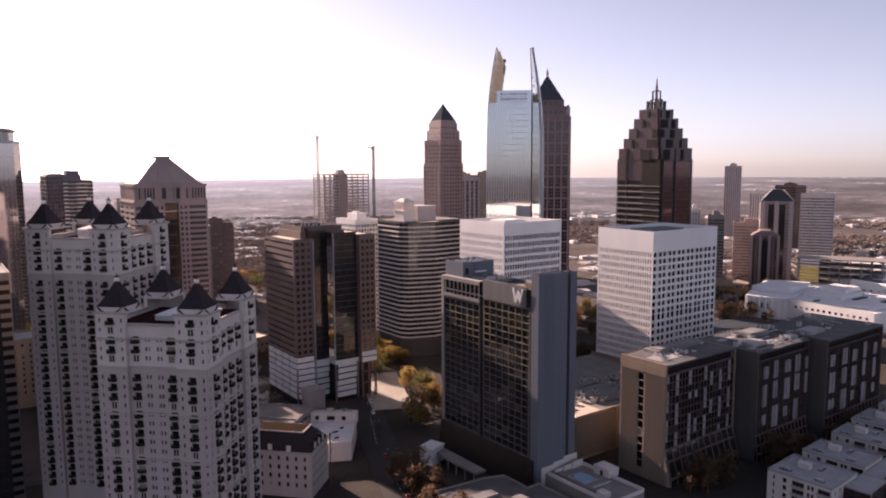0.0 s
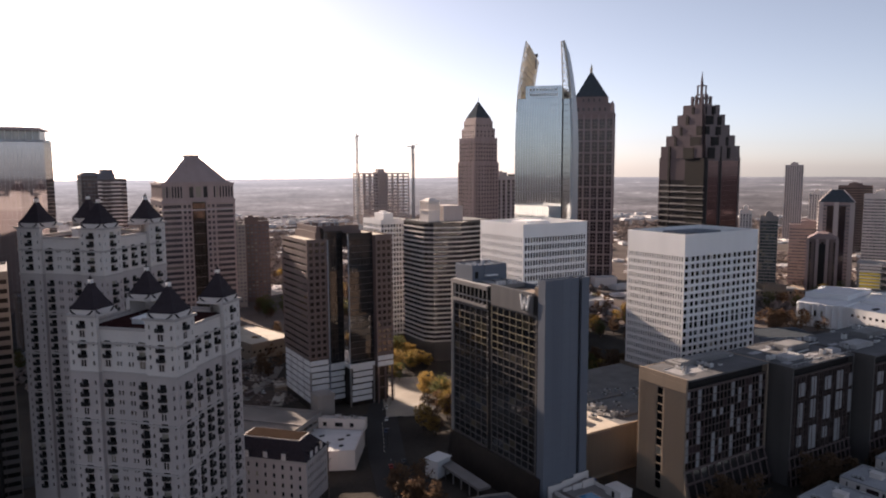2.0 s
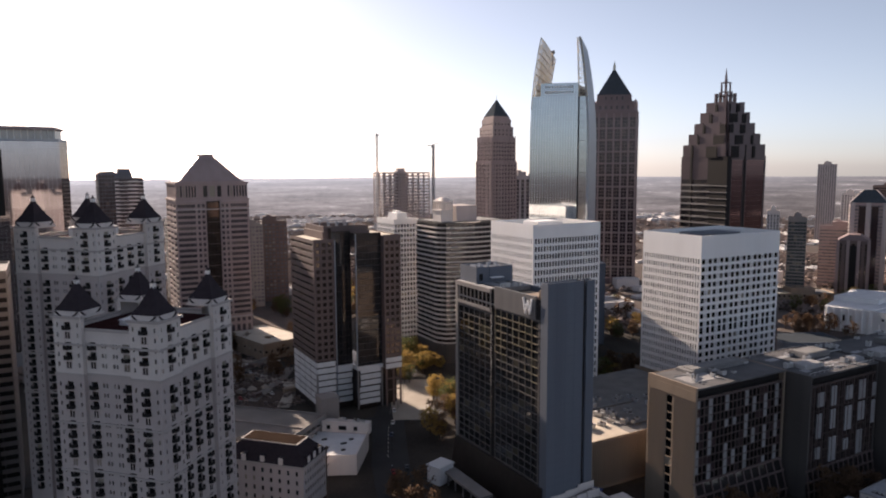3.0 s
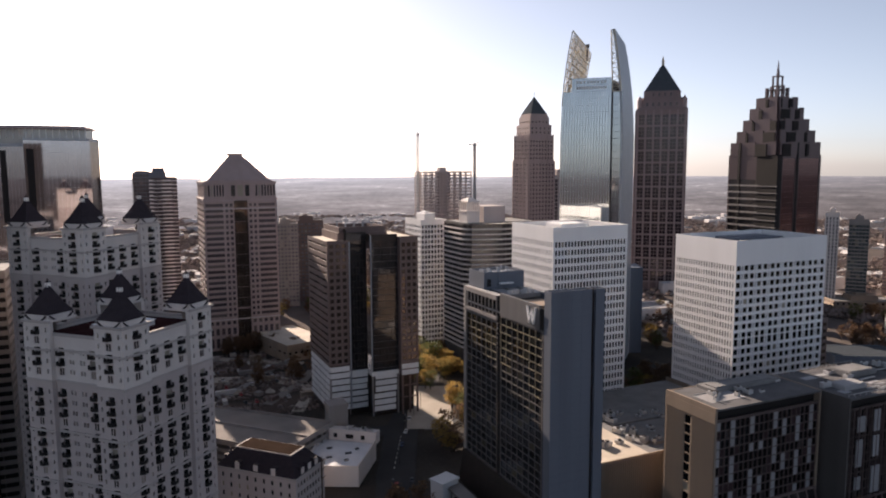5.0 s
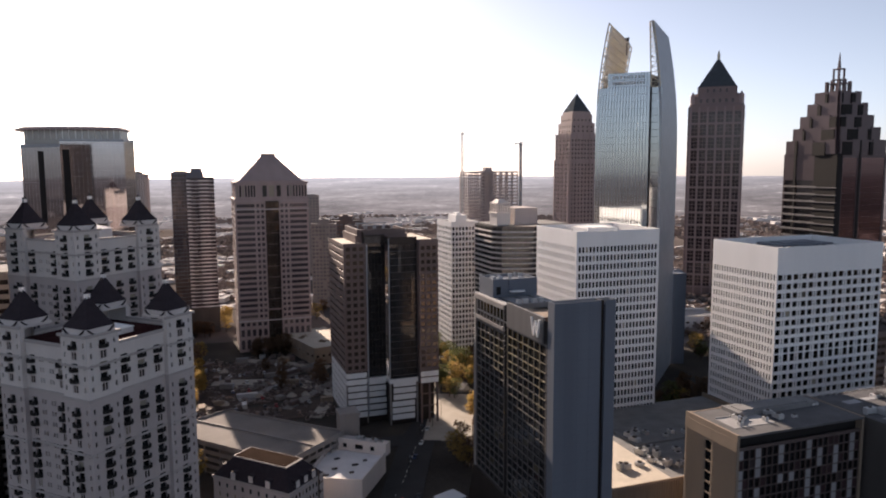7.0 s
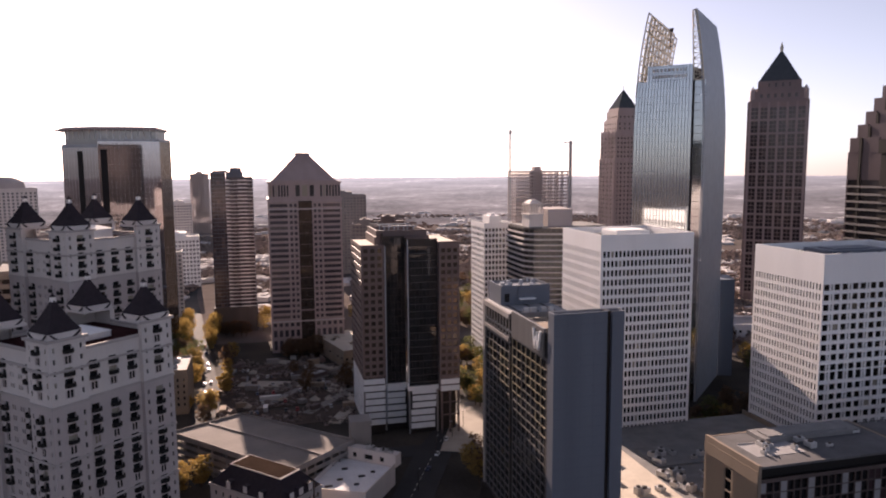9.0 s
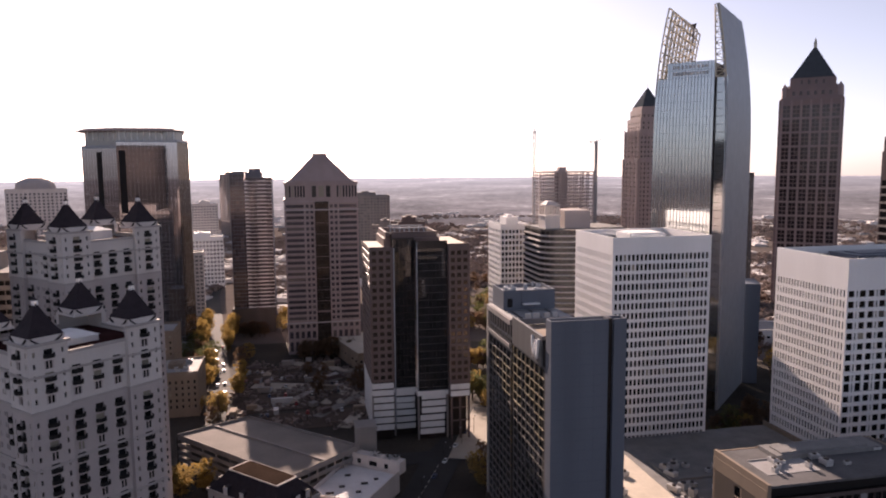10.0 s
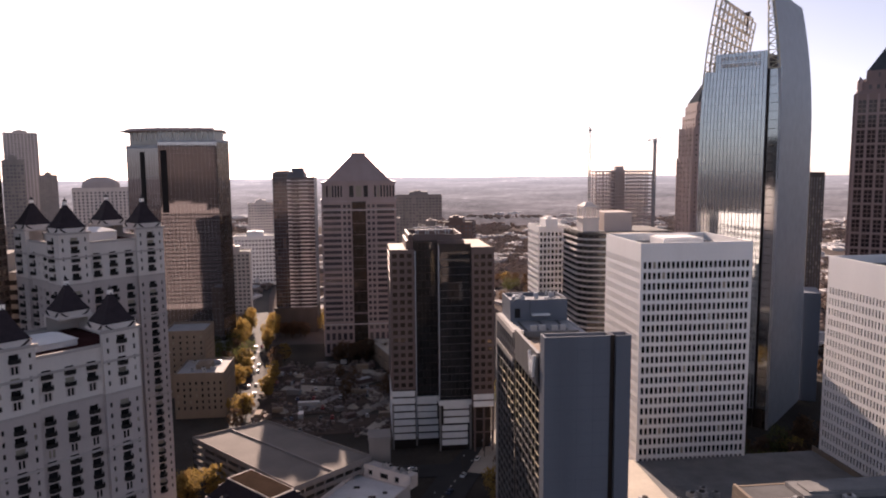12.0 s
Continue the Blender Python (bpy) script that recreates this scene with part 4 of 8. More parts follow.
for k in range(9):
    g = Geo()
    g.box(20.9, 0.2, 30 + 8.1 * k, 31.3, 1.5, 31.2 + 8.1 * k) if k in (0,) else g.box(20.9, 1.2, 30 + 8.1 * k, 31.3, 1.55, 30.3 + 8.1 * k)
    part("bay_transom", g, [M_ROSE_DK], rose)
g = Geo()
ops = facade(g, (0.6, 0.6), 0, 51, 112, 124, even(7, 15, 1.1, 0.6) + [(19, 22), (23.5, 27.5), (29, 32)] + [(a + 36, b + 36) for a, b in even(7, 15, 1.1, 0.0)], [(113.5, 121.5)], 0.8)
ops += facade(g, (0.6, 44.4), -90, 43.8, 112, 124, even(18, 43.8, 1.2, 0.6), [(113.5, 121.5)], 0.8)
ops += facade(g, (51.6, 0.6), 90, 43.8, 112, 124, even(18, 43.8, 1.2, 0.6), [(113.5, 121.5)], 0.8)
g.box(-0.5, -0.5, 110.6, 52.7, 45.5, 112)
g.box(0.0, 0.0, 122.8, 52.2, 45.0, 124.2)
part("colonnade", g, [M_ROSE], rose)
glaze(rose, ops, G_DARK, 50)
g = Geo()
g.box(2.4, 2.4, 124.2, 49.8, 42.6, 125.0)
g.taper([(3.6, 3.6), (48.6, 3.6), (48.6, 41.4), (3.6, 41.4)], 125.0, [(21.5, 18.5), (30.7, 18.5), (30.7, 26.5), (21.5, 26.5)], 143.4)
g.box(20.9, 18, 143.4, 31.3, 27, 144.8)
part("pyramid_roof", g, [M_ROSE], rose, "dark granite truncated pyramid roof")
g = Geo()
g.taper([(17.5, 3.3), (34.7, 3.3), (34.7, 14), (17.5, 14)], 125.0, [(23.4, 18.1), (28.8, 18.1), (28.8, 20), (23.4, 20)], 143.2)
part("roof_gable", g, [M_ROSE], rose, "paler centre slope of the roof")

# ---- slender balcony tower ----
bt = thing("balcony_tower", 77, 625, 0, 0, "slender glass apartment tower with stacked white balconies", "apartment tower")
g = Geo()
ops = facade(g, (0, 0), 0, 12, 0, 131, even(5, 12, 2.1, 0.2), storeys(20, 3.05, 36, 0.25, 2.6), 0.2)
ops += facade(g, (0, 36), -90, 36, 0, 131, even(12, 36, 2.6, 0.4), storeys(20, 3.05, 36, 0.25, 2.6), 0.2)
g.box(12, 1.4, 0, 33, 36, 127)
g.box(2, 3, 131, 12, 30, 132.2)
g.box(12, 3, 126, 25, 30, 131.2)
g.box(15, 5, 131, 24, 20, 134.4)
part("body", g, [M_BLUEGREY], bt)
glaze(bt, ops, G_MAUVE, 120)
g = Geo()
ops = facade(g, (12, 0.9), 0, 21, 20, 127, even(7, 21, 2.7, 0.1), storeys(20, 3.05, 35, 0.3, 2.5), 0.1)
part("balcony_wall", g, [M_BLUEGREY], bt)
glaze(bt, ops, G_MAUVE, 40)
gs = Geo()
gs.prism([(-0.6, 0), (-0.6, -2.0), (5.5, -2.0), (6.2, -0.7), (8.2, -0.7), (9.0, -2.3), (16.5, -2.3), (17.2, -0.9), (20.6, -0.9), (20.6, 0)], 0, 0.4)
gs.box(-0.5, -2.0, 0.4, 2.4, -1.85, 1.2)
gs.box(9.1, -2.3, 0.4, 16.4, -2.18, 0.95)
SLAB = gs.mesh("balcony_slab", [M_WHITE])
for k in range(35):
    ob = new("balcony_slab", SLAB)
    ob.parent = bt
    ob.matrix_basis = pose(12.2, 0.9, 20 + 3.05 * k)
g = Geo()
g.box(-1, -6, 0, 33.5, 30, 20)
g.box(-1.3, -6.3, 19.2, 33.8, -5.6, 20.4)
part("podium", g, [M_DARKCONC], bt, "dark brick podium")

# ---- dark mirror glass tower with a floating roof disc ----
gt = thing("mirror_tower", 0, 0, 0, 0, "dark mirror-glass tower with an overhanging roof slab", "office tower")
FOOT = [(-15, 562), (11, 546.5), (50, 547.9), (55.4, 563.5), (48, 600), (-15, 600)]
g, ops, dk = Geo(), [], []
for i in range(4):
    a, b = Vector(FOOT[i - 1]), Vector(FOOT[i])
    L = (b - a).length
    ang = math.degrees(math.atan2(b.y - a.y, b.x - a.x))
    nn = max(3, round(L / 2.6))
    zt = 150.6 if i < 2 else 154.0
    o = facade(g, tuple(a), ang, L, 0, zt, even(nn, L, L / nn - 0.06, 0.0), storeys(12, 3.9, 35 if i < 2 else 36, 0.03, 3.85), 0.04)
    (dk if i in (3,) else ops).extend(o)
# right bevel and flank get darker colours in place of their dimmer reflections
g.prism([(55.4, 563.5), (48, 600), (-15, 600), (-15, 599), (46, 599), (53.4, 563.5)], 0, 154, 1)
part("curtain_wall", g, [M_STEELGREY, M_RAIL], gt)
glaze(gt, ops, G_GREY, 200)
glaze(gt, dk, G_BRONZE, 30)
g = Geo()
g.prism([(12.4, 546.3), (16.6, 546.45), (16.6, 548.5), (12.4, 548.5)], 104, 147)
part("vertical_slot", g, [M_RAIL], gt, "black vertical slot")
g = Geo()
g.prism([(-3.6, 554.6), (-0.4, 552.75), (0.2, 553.8), (-3.0, 555.6)], 98, 146)
part("vertical_slot", g, [M_RAIL], gt, "black vertical slot")
g = Geo()
g.prism([(-13, 565), (11, 550), (48, 552), (52, 563), (46, 596), (-13, 596)], 150.4, 160.0)
part("crown_storey", g, [G_SLATE], gt, "set-back glass crown storey")
for k in range(16):
    g = Geo()
    x = -11 + 3.9 * k
    y = 563.2 - 0.62 * (x + 11) if x < 11 else 549.6 + 0.04 * (x - 11)
    g.box(x, y, 154, x + 0.5, y + 0.5, 160)
    part("crown_post", g, [M_WHITE], gt)
g = Geo()
g.prism([(-19, 562), (-12, 556), (10, 545.5), (30, 545), (50, 549), (54.5, 558), (48, 598), (-19, 598)], 160.0, 160.8)
g.taper([(-17, 563), (-11, 557), (10, 547), (30, 546.5), (49, 550.5), (53, 559), (47, 597), (-17, 597)], 160.8, [(-14, 565), (-10, 560), (10, 550), (30, 549.5), (47, 553), (50, 560), (45, 595), (-14, 595)], 162.4)
part("roof_disc", g, [M_ROSE], gt, "thin red-brown overhanging roof slab")

# ---- balcony-banded condominium block with a cream crown ----
mt = thing("banded_block", 0, 0, 0, 0, "dark residential block banded by pale balcony edges", "apartment block")
FT = [(270, 423), (274, 417), (293, 411), (322, 414), (322, 452), (270, 452)]
g, ops = Geo(), []
for i in range(5):
    a, b = Vector(FT[i - 1]), Vector(FT[i])
    L = (b - a).length
    ang = math.degrees(math.atan2(b.y - a.y, b.x - a.x))
    nn = max(2, round(L / 3.2))
    if i != 4:
        ops += facade(g, tuple(a), ang, L, 0, 97, even(nn, L, L / nn - 0.5, 0.0), storeys(14, 3.3, 25, 0.3, 2.4), 0.5)
    else:
        facade(g, tuple(a), ang, L, 0, 97, [], [], 0.5)
part("wall", g, [M_DARKCONC], mt)
glaze(mt, ops, G_EVEN, 100)
for k in range(25):
    g = Geo()
    e = 1.1 if k % 4 else 0.6
    ctr = Vector((296, 432))
    ring = [tuple(Vector(p) + (Vector(p) - ctr).normalized() * e) for p in FT]
    g.prism(ring, 13.8 + 3.3 * k, 14.7 + 3.3 * k)
    part("balcony_band", g, [M_CREAM], mt, "pale concrete balcony edge")
g = Geo()
g.box(271, 418, 96.8, 321, 451, 97.6)
part("roof", g, [M_ROOFGREY], mt)
g = Geo()
g.box(272, 420, 97.6, 281, 432, 104.5)
g.box(271.4, 419.4, 104.5, 281.6, 432.6, 105.3)
for k in range(6):
    g.box(272.2 + 1.6 * k, 420, 105.3, 272.9 + 1.6 * k, 421, 111)
    g.box(272.2 + 1.6 * k, 431, 105.3, 272.9 + 1.6 * k, 432, 111)
g.box(272, 419.8, 110.6, 281.2, 432.2, 111.6)
g.taper([(272.5, 420.5), (280.5, 420.5), (280.5, 431), (272.5, 431)], 111.6, [(275, 424), (278, 424), (278, 428), (275, 428)], 113.6)
part("crown", g, [M_CREAM], mt, "cream colonnaded roof crown")
g = Geo()
g.box(284, 420, 97.6, 300, 440, 108)
part("plant_room", g, [M_STONE], mt, "pale plant room")


# ---- generic slab building with window rows on the sides in view ----
def block(name, cx, cy, rot, w, d, z1, cols, scols, pitch, wm, gm, label, category="office building", wf=0.55, hf=0.55, limit=60, z0=0.0, first=4.0, parapet=1.2, roof=None, pent=(0.4, 0.5, 4.0), group="", top_blank=1.0, back=False):
    t = thing(name, cx, cy, 0, rot, label, category, group)
    g, ops = Geo(), []
    n = max(1, int((z1 - top_blank - first) / pitch))
    rows = storeys(first, pitch, n, pitch * (1 - hf) / 2, pitch * hf)
    ops += facade(g, (-w / 2, -d / 2), 0, w, z0, z1, even(cols, w, w / cols * wf, 0.3), rows, 0.35)
    if scols:
        ops += facade(g, (-w / 2, d / 2), -90, d, z0, z1, even(scols, d, d / scols * wf, 0.3), rows, 0.35)
        ops += facade(g, (w / 2, -d / 2), 90, d, z0, z1, even(scols, d, d / scols * wf, 0.3), rows, 0.35)
    else:
        facade(g, (-w / 2, d / 2), -90, d, z0, z1, [], [], 0.3)
        facade(g, (w / 2, -d / 2), 90, d, z0, z1, [], [], 0.3)
    ops += facade(g, (w / 2, d / 2), 180, w, z0, z1, even(cols, w, w / cols * wf, 0.3) if back else [], rows if back else [], 0.35)
    part("wall", g, [wm], t)
    g = Geo()
    g.box(-w / 2 + 0.3, -d / 2 + 0.3, z1 - parapet - 0.4, w / 2 - 0.3, d / 2 - 0.3, z1 - parapet)
    part("roof", g, [roof or M_ROOFGREY], t)
    g = Geo()
    for x0, y0, x1, y1 in ((-w / 2 + .01, -d / 2 + .01, w / 2 - .01, -d / 2 + 0.4), (-w / 2 + .01, d / 2 - 0.4, w / 2 - .01, d / 2 - .01), (-w / 2 + .01, -d / 2 + 0.4, -w / 2 + 0.4, d / 2 - 0.4), (w / 2 - 0.4, -d / 2 + 0.4, w / 2 - .01, d / 2 - 0.4)):
        g.box(x0, y0, z1 - parapet, x1, y1, z1 + 0.01)
    part("parapet", g, [wm], t)
    if pent:
        g = Geo()
        a, b, h = pent
        g.box(-w * a / 2, -d * b / 2, z1 - parapet, w * a / 2, d * b / 2, z1 + h)
        g.box(-w * a / 4, -d * b / 4, z1 + h, w * a / 8, d * b / 4, z1 + h * 1.35)
        part("penthouse", g, [wm], t)
    glaze(t, ops, gm, limit)
    return t


block("grid_block", 268, 480, 0, 20, 30, 97, 8, 10, 3.6, M_WHITE, G_DARK, "white concrete block with a square window grid", wf=0.6, hf=0.6, limit=60)

# ---- curved glass tower with lattice wings ----
st = thing("wing_tower", 0, 0, 0, 0, "blue glass skyscraper between two curved lattice roof wings", "skyscraper")
A, B_, C_, D_ = Vector((323.2, 391.7)), Vector((347.0, 370.3)), Vector((352.0, 365.7)), Vector((395.0, 407.0))
fu = (B_ - A).normalized()


def edge_l(z):
    """Inset of the left edge: upright, then a curve inwards towards the top."""
    return 0.8 + 6.8 * (max(0.0, z - 140) / 77.5) ** 2.4


def bow_r(z):
    """Inset of the right wing's front edge."""
    return 6.3 * (max(0.0, z - 150) / 68) ** 1.9 - 0.6


def bow_back(z):
    """Inset of the right wing's rear edge."""
    return 7.5 * (max(0.0, z - 140) / 77.5) ** 2.2 - 0.4


rows_s = [10 + 4.15 * k for k in range(44)]
NC = 18
wall, glass_ops = Geo(), Geo()
pan = []
for k in range(len(rows_s) - 1):
    za, zb = rows_s[k], rows_s[k + 1]
    for c in range(NC):
        q = []
        for z, ca in ((za, c), (za, c + 1), (zb, c + 1), (zb, c)):
            l = A + fu * (edge_l(za) if za < 179 else 7.7)
            p = l + (B_ - l) * (ca / NC)
            q.append((p.x, p.y, z))
        pan.append(q)
front = Geo()
for i, q in enumerate(pan):
    if i < len(pan) - 200:
        front.poly(q)
tagged(part("lower_panes", front, [G_BLUE], st), kind="stuff")
for q in pan[-200:]:
    g = Geo()
    o = Vector(q[0])
    g.poly([tuple(Vector(p) - o) for p in q])
    ob = part("pane", g, [G_BLUE], st)
    ob.location = o
fn = Vector((fu.y, -fu.x))
g = Geo()
for c in range(NC + 1):
    pts = []
    for z in list(range(10, 170, 20)) + [160, 170, 180] + ([188.6] if c > 3 else []):
        l = A + fu * edge_l(min(z, 180.0))
        p = l + (B_ - l) * (c / NC) + fn * 0.12
        pts.append((p.x, p.y, z))
    for p, q in zip(pts, pts[1:]):
        g.bar(p, q, 0.08)
tagged(part("mullions", g, [M_STEELGREY], st), kind="stuff")
g = Geo()
for z in rows_s:
    l = A + fu * (edge_l(z) if z < 181 else 7.7) + fn * 0.05
    r = B_ + fn * 0.05
    g.bar((l.x, l.y, z), (r.x, r.y, z), 0.05)
tagged(part("transom_grid", g, [M_STEELGREY], st), kind="stuff")
g = Geo()
for (p, q, z0, z1) in (((B_.x + 0.8, B_.y + 1.8), (C_.x - 1.0, C_.y + 2.6), 0, 188),):
    g.poly(((B_.x, B_.y, 0), (p[0], p[1], 0), (p[0], p[1], 188), (B_.x, B_.y, 188)))
    g.poly(((p[0], p[1], 0), (q[0], q[1], 0), (q[0], q[1], 184), (p[0], p[1], 184)))
part("notch", g, [M_DARKMETAL], st, "dark recess beside the main glass face")
g = Geo()
for k in range(len(rows_s) - 3):
    za, zb = rows_s[k] + 0.1, rows_s[k + 1] - 0.1
    p, q = (B_.x + 1.6, B_.y + 0.4), (C_.x, C_.y)
    sh = 0.0
    g.poly(((p[0] - sh, p[1] + sh, za), (q[0] - sh, q[1] + sh, za), (q[0] - sh, q[1] + sh, zb), (p[0] - sh, p[1] + sh, zb)))
tagged(part("side_strip_panes", g, [G_BLUE], st), kind="stuff")
# the solid right blade, curved, with a sloping top
g = Geo()
bd = (D_ - C_).normalized()
bn = Vector((bd.y, -bd.x))
L = (D_ - C_).length
NZ = 30
for s, off in ((0, 0.0), (1, -1.4)):
    for k in range(NZ + 1):
        z = 217.6 * k / NZ
        for f, lean in ((0.0, bow_r(z)), (1.0, bow_back(z))):
            p = C_ + bd * (L * f) + bn * off - fu * lean
            g.v.append((p.x, p.y, z))
for k in range(NZ):
    i = 2 * k
    j = 2 * (NZ + 1) + 2 * k
    g.f += [(i, i + 1, i + 3, i + 2), (j + 1, j, j + 2, j + 3), (i, i + 2, j + 2, j), (i + 1, j + 1, j + 3, i + 3)]
    g.m += [0] * 4
i, j = 2 * NZ, 2 * (NZ + 1) + 2 * NZ
g.f.append((i, i + 1, j + 1, j))
g.m.append(0)
part("right_wing", g, [M_STEELGREY], st, "solid grey curved wing wall")


def lattice(x0, d, out, zlo, zhi, length, reach, zback, name):
    """A curved open steel lattice that rises above the roof along one side wall."""
    g = Geo()
    nz, nl = 10, 9
    P = {}
    for k in range(nz + 1):
        for c in range(nl + 1):
            f = c / nl
            zt = zhi - (zhi - zback) * f
            z = zlo + (zt - zlo) * k / nz
            p = x0 + d * (length * f) + out * (edge_l(z) + reach)
            P[k, c] = (p.x, p.y, z)
    for k in range(nz + 1):
        for c in range(nl + 1):
            if c < nl:
                g.bar(P[k, c], P[k, c + 1], 0.28)
            if k < nz:
                g.bar(P[k, c], P[k + 1, c], 0.34)
            if k < nz and c < nl and (k + c) % 2 == 0:
                g.bar(P[k, c], P[k + 1, c + 1], 0.16)
    part(name, g, [M_LATTICE], st, "open cream steel lattice wing")


lattice(A + bd * 0.2, bd, fu, 172, 217.8, 58, 0.0, 215.0, "left_wing_lattice")
lattice(A + bd * 1.2, bd, fu, 172, 215.5, 56, 2.4, 212.0, "left_wing_lattice")
g = Geo()
prev = None
for k in range(14):
    z = 180 + 37.0 * k / 13
    inner = B_ + fu * (0.6 - 1.6 * k / 13)
    outer = C_ - fu * (bow_r(z) + 0.3)
    p, q = (inner.x, inner.y, z), (outer.x, outer.y, z)
    g.bar(p, q, 0.22)
    if prev:
        g.bar(prev[0], p, 0.3)
        g.bar(prev[1], q, 0.3)
        g.bar(prev[0] if k % 2 else prev[1], q if k % 2 else p, 0.18)
    prev = (p, q)
part("right_wing_lattice", g, [M_LATTICE], st, "cream lattice edge of the right wing")
g = Geo()
g.prism([(A.x + 7, A.y - 5.2), (B_.x, B_.y + 0.6), (B_.x + 26, B_.y + 22), (A.x + 33, A.y + 20)], 176, 187.6)
g.prism([(A.x + 6.5, A.y - 4.5), (B_.x + 3, B_.y + 1.0), (D_.x - 9, D_.y - 5), (D_.x - 24, D_.y + 14)], 0, 172)
part("core", g, [M_DARKMETAL], st)
g = Geo()
for row, (zz, hh, cnt) in enumerate(((186.0, 1.9, 9), (182.6, 1.9, 11))):
    for k in range(cnt):
        a = 0.12 + 0.78 * k / cnt
        l = A + fu * 7.7 + fn * 0.5
        p, q = l + (B_ - l) * a, l + (B_ - l) * (a + 0.045)
        g.bar((p.x, p.y, zz), (q.x, q.y, zz), 0.75)
tagged(part("sign_lettering", g, [M_PANELWHITE], st, "illegible white roof sign bars"), kind="stuff")
g = Geo()
p = A + bd * 42 + fu * 9.0
g.bar((p.x, p.y, 205), (p.x, p.y, 215.5), 0.35)
g.bar((p.x - 3.0, p.y - 2.0, 214.2), (p.x + 2.4, p.y + 1.6, 216.2), 0.5)
g.box(p.x - 1.0, p.y - 1.0, 213.6, p.x + 1.0, p.y + 1.0, 215.8)
part("roof_crane", g, [M_DARKMETAL], st, "window-cleaning crane between the wings")
g = Geo()
g.prism([(395.5, 407.3), (404, 404), (414, 424), (400, 430)], 0, 62)
part("low_wing", g, [M_BLUEGREY], st, "lower grey side wing")

# ---- red granite tower with pyramid roof and corner turrets ----
it = thing("granite_tower", 612, 626, 0, -41, "red granite skyscraper with a dark pyramid roof and corner turrets", "skyscraper")
g, ops = Geo(), []
W2 = 26.5
bays = []
for k in range(6):
    u = 2.3 + 8.1 * k
    bays += [(u + 0.95, u + 3.7), (u + 4.15, u + 6.9)]
irow = []
for gset in range(14):
    for k in range(3):
        z = 10 + gset * 12.9 + k * 3.75
        irow.append((z + 0.3, z + 3.35))
ops += facade(g, (-W2, -W2), 0, 2 * W2, 0, 194, bays, irow, 0.9)
ops += facade(g, (-W2, W2), -90, 2 * W2, 0, 194, bays, irow, 0.9)
ops += facade(g, (W2, -W2), 90, 2 * W2, 0, 194, bays, irow, 0.9)
facade(g, (W2, W2), 180, 2 * W2, 0, 194, [], [], 0.9)
part("wall", g, [M_ROSE_DK], it)
glaze(it, ops, G_WINE, 200)
for k in range(7):
    g = Geo()
    u = -W2 + 1.5 + 8.1 * k
    g.box(u - 0.1, -W2 - 0.7, 0, u + 1.5, -W2, 193.4)
    part("pier", g, [M_ROSE], it)
    g = Geo()
    g.box(-W2 - 0.7, u - 0.1, 0, -W2, u + 1.5, 193.4)
    part("pier", g, [M_ROSE], it)
for k in range(14):
    g = Geo()
    z = 10 + 12.9 * k - 1.3
    g.prism([(-W2 - 0.45, -W2 - 0.45), (W2, -W2 - 0.45), (W2, -W2 + 0.1), (-W2 + 0.1, -W2 + 0.1), (-W2 + 0.1, W2), (-W2 - 0.45, W2)], z, z + 1.1)
    part("spandrel_band", g, [M_ROSE], it)
g = Geo()
sq = lambda k: [(-k, -k), (k, -k), (k, k), (-k, k)]
ch = lambda k, c: [(-k + c, -k), (k - c, -k), (k, -k + c), (k, k - c), (k - c, k), (-k + c, k), (-k, k - c), (-k, -k + c)]
g.taper(ch(W2, 0.6), 193.9, ch(W2 - 1.2, 5.0), 197.0)
g.prism(ch(W2 - 1.2, 5.0), 197.0, 204)
g.prism(ch(W2 - 5.0, 3.0), 204, 207)
g.prism(sq(18.9), 207, 214)
part("attic", g, [M_ROSE_DK], it)
for side in (0, -90, 90):
    for row_z, half, n_w, hw_ in ((197.8, W2 - 1.15, 6, 2.3), (208.4, 18.95, 4, 1.8)):
        for k in range(n_w):
            a_ = radians(side)
            u_ = (k - (n_w - 1) / 2) * 6.0 - hw_ / 2
            ob = new("attic_window", pane_mesh(hw_, 3.6, G_WINE, 0, None))
            ob.parent, ob.matrix_basis = it, pose(math.cos(a_) * u_ + math.sin(a_) * (half + 0.02), math.sin(a_) * u_ - math.cos(a_) * (half + 0.02), row_z, 0, 0, side)
for sx in (-1, 1):
    for sy in (-1, 1):
        g = Geo()
        x, y = sx * (W2 - 3.6), sy * (W2 - 3.6)
        g.prism([(x + 2.7 * math.cos(j * 0.7854), y + 2.7 * math.sin(j * 0.7854)) for j in range(8)], 196, 204.5)
        g.taper([(x + 2.8 * math.cos(j * 0.7854), y + 2.8 * math.sin(j * 0.7854)) for j in range(8)], 204.5, [(x + 0.2 * math.cos(j * 0.7854), y + 0.2 * math.sin(j * 0.7854)) for j in range(8)], 208.8)
        part("corner_turret", g, [M_ROSE], it)
g = Geo()
g.prism(sq(18.3), 214, 214.9)
g.taper(sq(17.8), 214.9, sq(1.2), 243.5)
part("pyramid_roof", g, [M_GREENROOF], it, "dark lead pyramid roof")
g = Geo()
g.taper(sq(1.5), 242.5, sq(1.3), 247)
g.taper(sq(1.6), 247, sq(0.1), 253)
part("finial", g, [M_LATTICE], it, "gilded finial")

